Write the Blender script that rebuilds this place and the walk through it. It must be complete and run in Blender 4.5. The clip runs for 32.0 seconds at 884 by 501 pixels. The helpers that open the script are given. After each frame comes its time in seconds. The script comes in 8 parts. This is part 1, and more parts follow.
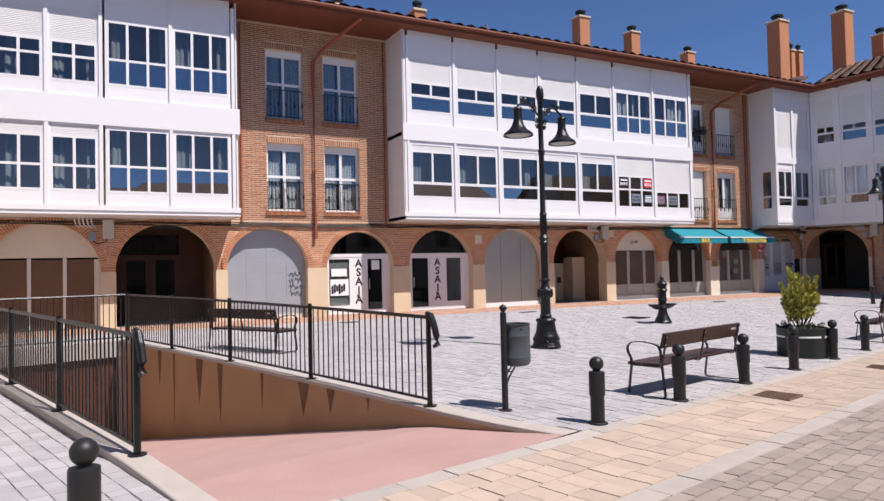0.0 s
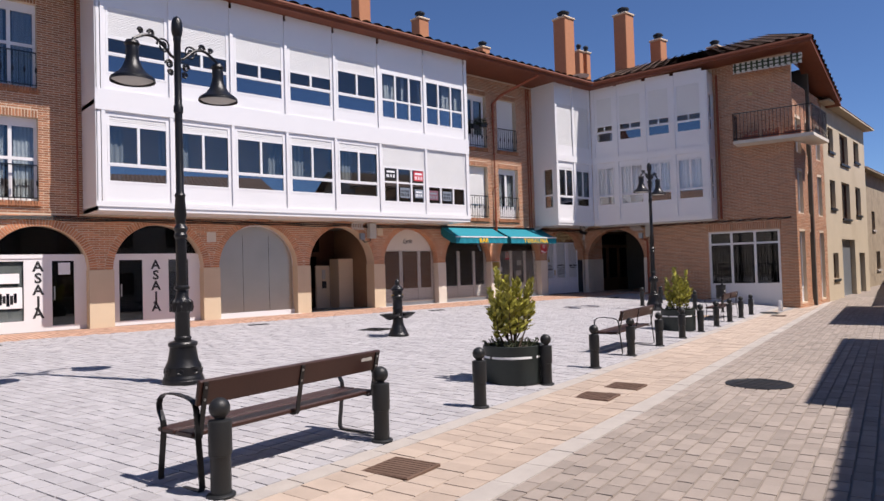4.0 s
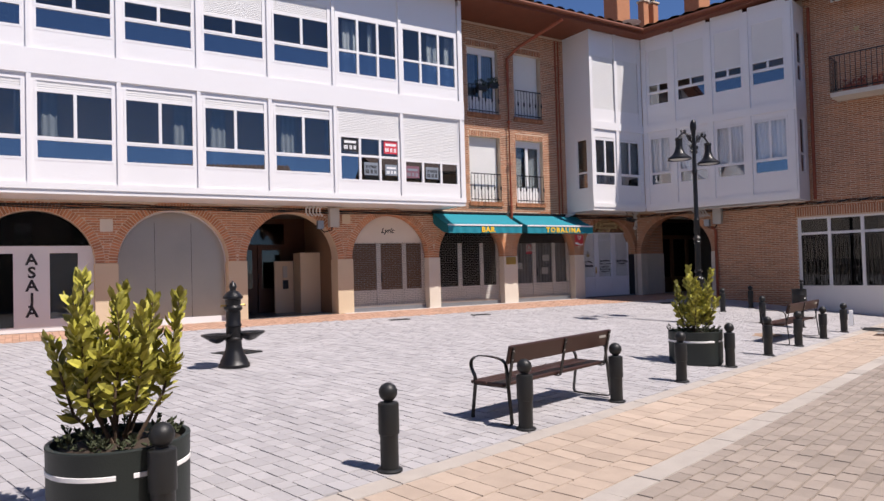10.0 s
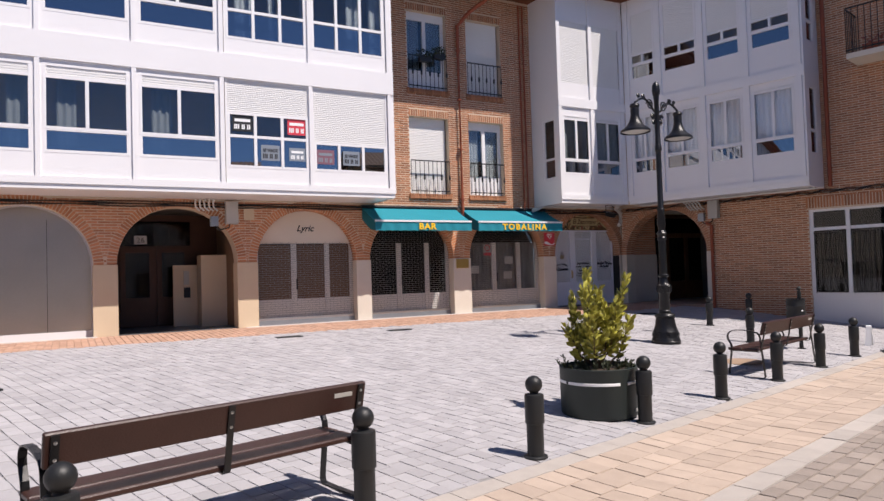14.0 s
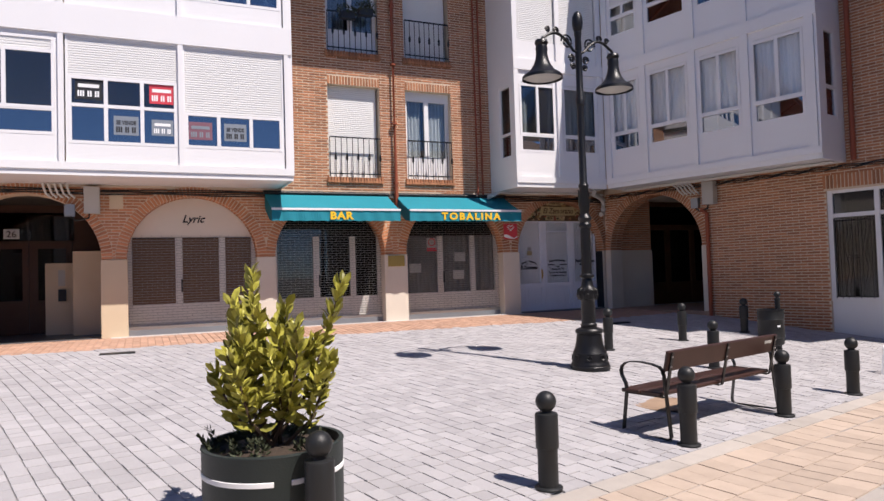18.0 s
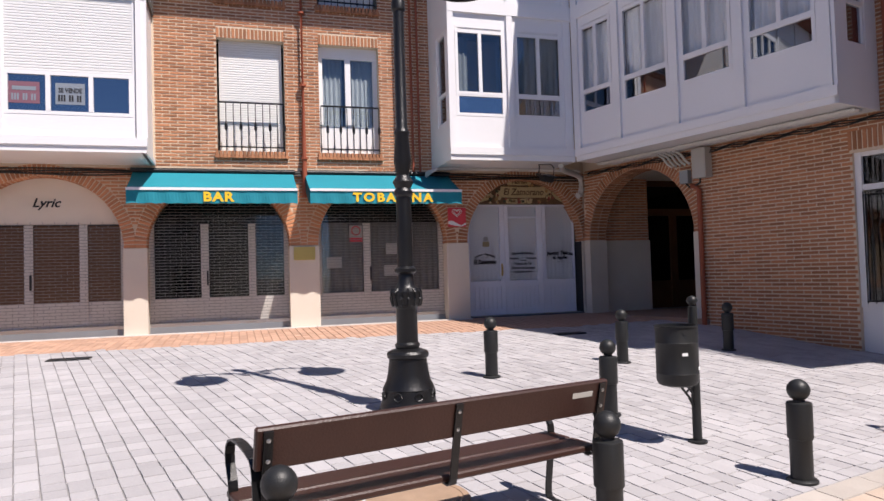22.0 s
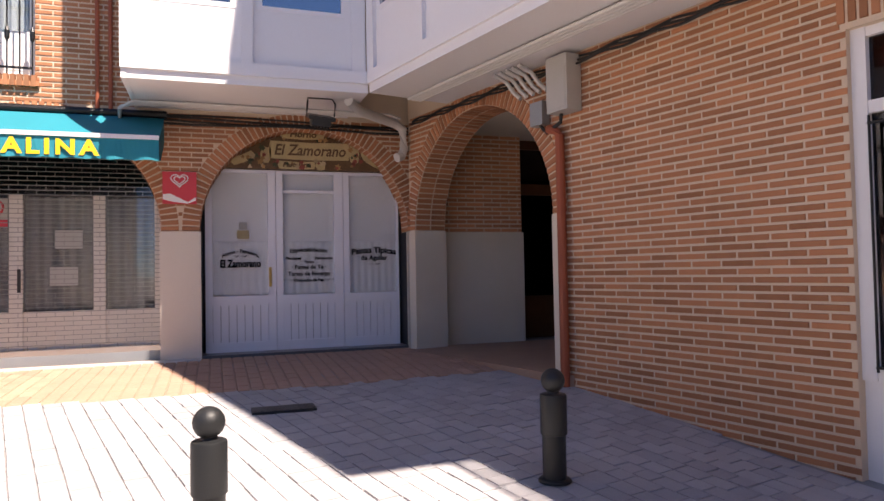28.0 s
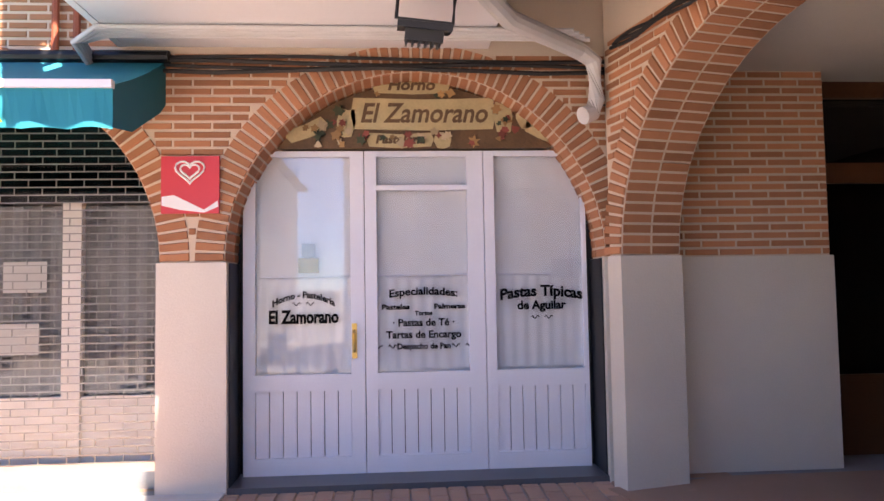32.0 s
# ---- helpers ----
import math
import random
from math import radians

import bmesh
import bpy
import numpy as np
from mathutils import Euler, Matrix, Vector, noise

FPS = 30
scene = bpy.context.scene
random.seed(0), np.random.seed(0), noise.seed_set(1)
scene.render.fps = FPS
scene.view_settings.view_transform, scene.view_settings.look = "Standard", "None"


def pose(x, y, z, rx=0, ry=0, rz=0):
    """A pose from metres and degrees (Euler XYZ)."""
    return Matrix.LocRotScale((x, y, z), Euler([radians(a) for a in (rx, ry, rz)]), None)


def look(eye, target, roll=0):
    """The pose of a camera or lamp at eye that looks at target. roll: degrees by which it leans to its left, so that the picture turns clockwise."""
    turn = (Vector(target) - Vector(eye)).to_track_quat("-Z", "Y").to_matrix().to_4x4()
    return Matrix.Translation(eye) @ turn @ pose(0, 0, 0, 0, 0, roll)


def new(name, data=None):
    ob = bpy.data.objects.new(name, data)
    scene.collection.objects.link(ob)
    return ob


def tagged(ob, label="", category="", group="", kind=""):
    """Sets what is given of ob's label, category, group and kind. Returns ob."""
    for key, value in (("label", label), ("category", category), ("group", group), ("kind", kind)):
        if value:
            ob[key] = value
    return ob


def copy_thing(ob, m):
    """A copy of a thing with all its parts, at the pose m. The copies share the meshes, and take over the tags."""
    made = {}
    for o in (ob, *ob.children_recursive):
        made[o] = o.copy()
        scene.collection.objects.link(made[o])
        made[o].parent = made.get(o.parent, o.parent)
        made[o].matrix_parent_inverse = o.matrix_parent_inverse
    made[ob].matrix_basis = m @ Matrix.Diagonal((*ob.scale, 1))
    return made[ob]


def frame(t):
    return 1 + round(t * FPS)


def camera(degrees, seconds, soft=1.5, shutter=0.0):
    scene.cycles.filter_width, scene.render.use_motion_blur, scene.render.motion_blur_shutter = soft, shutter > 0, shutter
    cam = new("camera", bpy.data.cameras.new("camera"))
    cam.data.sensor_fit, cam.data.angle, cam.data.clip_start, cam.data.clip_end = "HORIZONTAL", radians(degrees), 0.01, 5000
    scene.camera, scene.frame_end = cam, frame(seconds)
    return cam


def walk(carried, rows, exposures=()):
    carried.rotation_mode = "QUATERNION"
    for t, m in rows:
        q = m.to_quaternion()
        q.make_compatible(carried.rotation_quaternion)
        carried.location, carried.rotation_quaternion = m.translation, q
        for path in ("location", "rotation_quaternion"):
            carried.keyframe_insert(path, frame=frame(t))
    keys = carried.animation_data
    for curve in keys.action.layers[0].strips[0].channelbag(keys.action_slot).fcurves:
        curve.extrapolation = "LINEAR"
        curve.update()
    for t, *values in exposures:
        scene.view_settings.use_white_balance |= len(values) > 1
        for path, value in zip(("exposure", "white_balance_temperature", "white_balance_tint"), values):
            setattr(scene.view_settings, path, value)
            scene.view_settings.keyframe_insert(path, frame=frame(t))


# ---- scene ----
cam = camera(66.0, 32.0)
METRES, EYE, TILT, LEAN, TURN = 30.0, 1.5, 0.0, 0.0, -27.6
PATH = [
    (0, (2.036, 1.276, 1.385), (2.966, 3.046, 1.442), -1.31),
    (0.5, (2.547, 1.360, 1.352), (3.546, 3.092, 1.409), -1.48),
    (1, (3.087, 1.505, 1.341), (4.175, 3.183, 1.395), -1.37),
    (1.5, (3.615, 1.671, 1.339), (4.769, 3.304, 1.394), -1.54),
    (2, (4.118, 1.853, 1.328), (5.364, 3.417, 1.372), -1.57),
    (2.5, (4.691, 2.081, 1.327), (5.979, 3.610, 1.374), -1.50),
    (3, (5.232, 2.251, 1.293), (6.530, 3.773, 1.340), -1.71),
    (3.5, (5.781, 2.421, 1.291), (7.096, 3.927, 1.342), -1.64),
    (5.5, (7.896, 2.792, 1.323), (9.229, 4.282, 1.383), -1.93),
    (6, (8.452, 2.888, 1.324), (9.811, 4.353, 1.379), -1.74),
    (6.5, (8.940, 3.026, 1.331), (10.272, 4.518, 1.384), -1.78),
    (7, (9.547, 3.151, 1.300), (10.829, 4.686, 1.352), -1.81),
    (7.5, (10.100, 3.328, 1.284), (11.366, 4.876, 1.335), -1.55),
    (8, (10.603, 3.496, 1.274), (11.852, 5.057, 1.332), -1.60),
    (8.5, (11.117, 3.682, 1.279), (12.286, 5.304, 1.336), -1.58),
    (9, (11.675, 3.889, 1.269), (12.754, 5.572, 1.332), -1.59),
    (9.5, (12.213, 4.086, 1.239), (13.281, 5.776, 1.296), -1.57),
    (10, (12.733, 4.321, 1.231), (13.792, 6.017, 1.281), -1.56),
    (10.5, (13.251, 4.535, 1.213), (14.306, 6.233, 1.274), -1.65),
    (11, (13.784, 4.740, 1.219), (14.835, 6.440, 1.280), -1.60),
    (11.5, (14.288, 4.959, 1.231), (15.338, 6.660, 1.287), -1.52),
    (12, (14.830, 5.130, 1.207), (15.910, 6.812, 1.269), -1.62),
    (12.5, (15.335, 5.301, 1.174), (16.426, 6.976, 1.232), -1.62),
    (13, (15.846, 5.469, 1.167), (16.902, 7.166, 1.234), -1.75),
    (13.5, (16.422, 5.632, 1.166), (17.404, 7.373, 1.231), -1.75),
    (14, (16.922, 5.793, 1.167), (17.885, 7.545, 1.231), -1.76),
    (14.5, (17.461, 5.951, 1.136), (18.446, 7.690, 1.197), -1.65),
    (15, (17.970, 6.154, 1.132), (18.978, 7.881, 1.189), -1.66),
    (15.5, (18.518, 6.371, 1.135), (19.566, 8.073, 1.201), -1.81),
    (17.5, (20.657, 7.060, 1.065), (21.598, 8.825, 1.123), -1.73),
    (18, (21.193, 7.279, 1.081), (21.998, 9.109, 1.147), -1.78),
    (18.5, (21.705, 7.466, 1.072), (22.430, 9.330, 1.130), -1.78),
    (19, (22.230, 7.681, 1.059), (22.947, 9.547, 1.117), -1.79),
    (19.5, (22.787, 7.860, 1.001), (23.452, 9.745, 1.064), -1.87),
    (20, (23.335, 8.067, 1.003), (23.989, 9.956, 1.068), -1.85),
    (20.5, (23.877, 8.323, 1.015), (24.523, 10.215, 1.080), -1.78),
    (21, (24.366, 8.558, 0.994), (25.001, 10.454, 1.050), -1.68),
    (21.5, (24.863, 8.854, 0.973), (25.466, 10.760, 1.025), -1.65),
    (22, (25.337, 9.104, 0.939), (25.919, 11.017, 1.006), -1.72),
    (22.5, (25.839, 9.387, 0.947), (26.371, 11.314, 1.013), -1.61),
    (23, (26.292, 9.663, 0.964), (26.773, 11.603, 1.032), -1.69),
    (23.5, (26.766, 9.909, 0.920), (27.236, 11.852, 0.985), -1.88),
    (24, (27.287, 10.189, 0.888), (27.740, 12.136, 0.949), -1.92),
    (24.5, (27.773, 10.421, 0.884), (28.212, 12.370, 0.958), -2.04),
    (25, (28.269, 10.715, 0.899), (28.683, 12.670, 0.964), -1.85),
    (25.5, (28.671, 11.060, 0.933), (29.060, 13.021, 0.998), -1.73),
    (26, (29.022, 11.423, 0.923), (29.562, 13.348, 0.977), -1.65),
    (26.5, (29.301, 11.795, 0.944), (29.903, 13.702, 0.995), -1.69),
    (28.5, (30.244, 14.086, 1.052), (30.879, 15.981, 1.115), -0.99),
    (29, (30.352, 14.638, 1.117), (30.923, 16.553, 1.182), -0.88),
    (29.5, (30.441, 15.150, 1.158), (30.878, 17.100, 1.233), -0.91),
    (30, (30.547, 15.664, 1.199), (30.860, 17.638, 1.272), -1.01),
    (30.5, (30.710, 16.120, 1.255), (30.905, 18.109, 1.341), -0.97),
    (31, (30.855, 16.637, 1.295), (31.026, 18.627, 1.399), -0.93),
    (31.5, (30.964, 17.094, 1.322), (31.136, 19.084, 1.421), -1.18),
    (32, (31.061, 17.558, 1.348), (31.191, 19.551, 1.457), -0.94),
]
walk(cam, [(t, look(eye, target, roll)) for t, eye, target, roll in PATH],
     exposures=[(0.0, 0.35, 6450, 17), (5.0, 0.34, 6500, 17), (15.0, 0.33, 6600, 17), (19.0, 0.42, 6600, 17), (23.0, 0.52, 6550, 17), (26.0, 0.61, 6650, 18), (29.0, 1.66, 7500, 20), (30.0, 1.86, 7500, 20), (31.0, 2.27, 7450, 20), (32.0, 2.57, 7450, 20)])
scene.view_settings.exposure = 0.0

# ---- world, sun ----
SUN_ELEV, SUN_AZ = 58.3, -59.8      # azimuth: degrees from +x, counter-clockwise, towards the sun
world = bpy.data.worlds.new("world")
scene.world = world
world.use_nodes = True
_nt = world.node_tree
_sky = _nt.nodes.new("ShaderNodeTexSky")
_sky.sky_type = 'NISHITA'
_sky.sun_disc = False
_sky.sun_elevation = radians(SUN_ELEV)
_sky.sun_rotation = radians(90 - SUN_AZ)
_sky.altitude = 2500
_sky.air_density = 1.0
_sky.dust_density = 0.0
_sky.ozone_density = 10.0
_bg = _nt.nodes["Background"]
_bg.inputs["Strength"].default_value = 0.085
_nt.links.new(_sky.outputs[0], _bg.inputs[0])
_sd = bpy.data.lights.new("sun", 'SUN')
_sd.energy, _sd.angle, _sd.color = 5.0, radians(0.5), (1.0, 0.95, 0.87)
sun = new("sun", _sd)
_dir = Vector((math.cos(radians(SUN_AZ)) * math.cos(radians(SUN_ELEV)), math.sin(radians(SUN_AZ)) * math.cos(radians(SUN_ELEV)), math.sin(radians(SUN_ELEV))))
sun.matrix_world = look(_dir * 60, (0, 0, 0))


# ---- materials ----
def node_mat(name):
    m = bpy.data.materials.new(name)
    m.use_nodes = True
    nt = m.node_tree
    return m, nt, nt.nodes["Principled BSDF"]


def surf(name, col, rough=0.7, metal=0.0, var=0.12, scale=3.0, fine=60.0, bump=0.15, rnd=0.0, island=0.0, spec=0.4, dirt=0.0, dirtcol=(0.1, 0.09, 0.08)):
    """A plain surface: colour with broad and fine variation, optional variation piece by piece, optional blotchy dirt, fine relief."""
    m, nt, p = node_mat(name)
    N, L = nt.nodes.new, nt.links.new
    tc = N("ShaderNodeTexCoord")
    n1 = N("ShaderNodeTexNoise")
    n1.inputs["Scale"].default_value, n1.inputs["Detail"].default_value = scale, 5
    n2 = N("ShaderNodeTexNoise")
    n2.inputs["Scale"].default_value, n2.inputs["Detail"].default_value = fine, 3
    geo = N("ShaderNodeNewGeometry")
    L(geo.outputs["Position"], n1.inputs["Vector"])
    L(geo.outputs["Position"], n2.inputs["Vector"])
    def math_node(op, a, b):
        q = N("ShaderNodeMath")
        q.operation = op
        for k, v in enumerate((a, b)):
            if isinstance(v, (int, float)):
                q.inputs[k].default_value = v
            else:
                L(v, q.inputs[k])
        return q.outputs[0]
    f = math_node('ADD', math_node('MULTIPLY', math_node('SUBTRACT', n1.outputs["Fac"], 0.5), 2.4 * var), math_node('MULTIPLY', math_node('SUBTRACT', n2.outputs["Fac"], 0.5), 1.4 * var))
    f = math_node('ADD', f, 1.0)
    if rnd:
        oi = N("ShaderNodeObjectInfo")
        f = math_node('ADD', f, math_node('MULTIPLY', math_node('SUBTRACT', oi.outputs["Random"], 0.5), 2 * rnd))
    if island:
        f = math_node('ADD', f, math_node('MULTIPLY', math_node('SUBTRACT', geo.outputs["Random Per Island"], 0.5), 2 * island))
    mix = N("ShaderNodeVectorMath")
    mix.operation = 'SCALE'
    mix.inputs[0].default_value = col[:3]
    L(f, mix.inputs["Scale"])
    out = mix.outputs[0]
    if dirt:
        n3 = N("ShaderNodeTexNoise")
        n3.inputs["Scale"].default_value, n3.inputs["Detail"].default_value = scale * 0.45, 8
        L(geo.outputs["Position"], n3.inputs["Vector"])
        r = N("ShaderNodeValToRGB")
        r.color_ramp.elements[0].position, r.color_ramp.elements[1].position = 0.52, 0.75
        L(n3.outputs["Fac"], r.inputs[0])
        mx = N("ShaderNodeMix")
        mx.data_type = 'RGBA'
        L(math_node('MULTIPLY', r.outputs[0], dirt), mx.inputs[0])
        L(out, mx.inputs[6])
        mx.inputs[7].default_value = (*dirtcol, 1)
        out = mx.outputs[2]
    L(out, p.inputs["Base Color"])
    p.inputs["Roughness"].default_value, p.inputs["Metallic"].default_value = rough, metal
    p.inputs["Specular IOR Level"].default_value = spec
    if bump:
        b = N("ShaderNodeBump")
        b.inputs["Strength"].default_value, b.inputs["Distance"].default_value = bump, 0.01
        L(n2.outputs["Fac"], b.inputs["Height"])
        L(b.outputs[0], p.inputs["Normal"])
    return m


def glass_mat(name, tint=(0.58, 0.62, 0.64), boost=0.03, rough=0.0):
    m, nt, p = node_mat(name)
    N, L = nt.nodes.new, nt.links.new
    nt.nodes.remove(p)
    tr, gl, mx, fr = N("ShaderNodeBsdfTransparent"), N("ShaderNodeBsdfGlossy"), N("ShaderNodeMixShader"), N("ShaderNodeLayerWeight")
    fr.inputs["Blend"].default_value = 0.5
    pw, ad = N("ShaderNodeMath"), N("ShaderNodeMath")
    pw.operation = 'POWER'
    pw.inputs[1].default_value = 5.0
    L(fr.outputs["Facing"], pw.inputs[0])
    ad.inputs[1].default_value = 0.05 + boost
    ad.use_clamp = True
    L(pw.outputs[0], ad.inputs[0])
    tr.inputs[0].default_value = (*tint, 1)
    gl.inputs["Roughness"].default_value = rough
    gl.inputs[0].default_value = (0.95, 0.97, 1.0, 1)
    L(ad.outputs[0], mx.inputs[0])
    L(tr.outputs[0], mx.inputs[1])
    L(gl.outputs[0], mx.inputs[2])
    L(mx.outputs[0], nt.nodes["Material Output"].inputs[0])
    return m


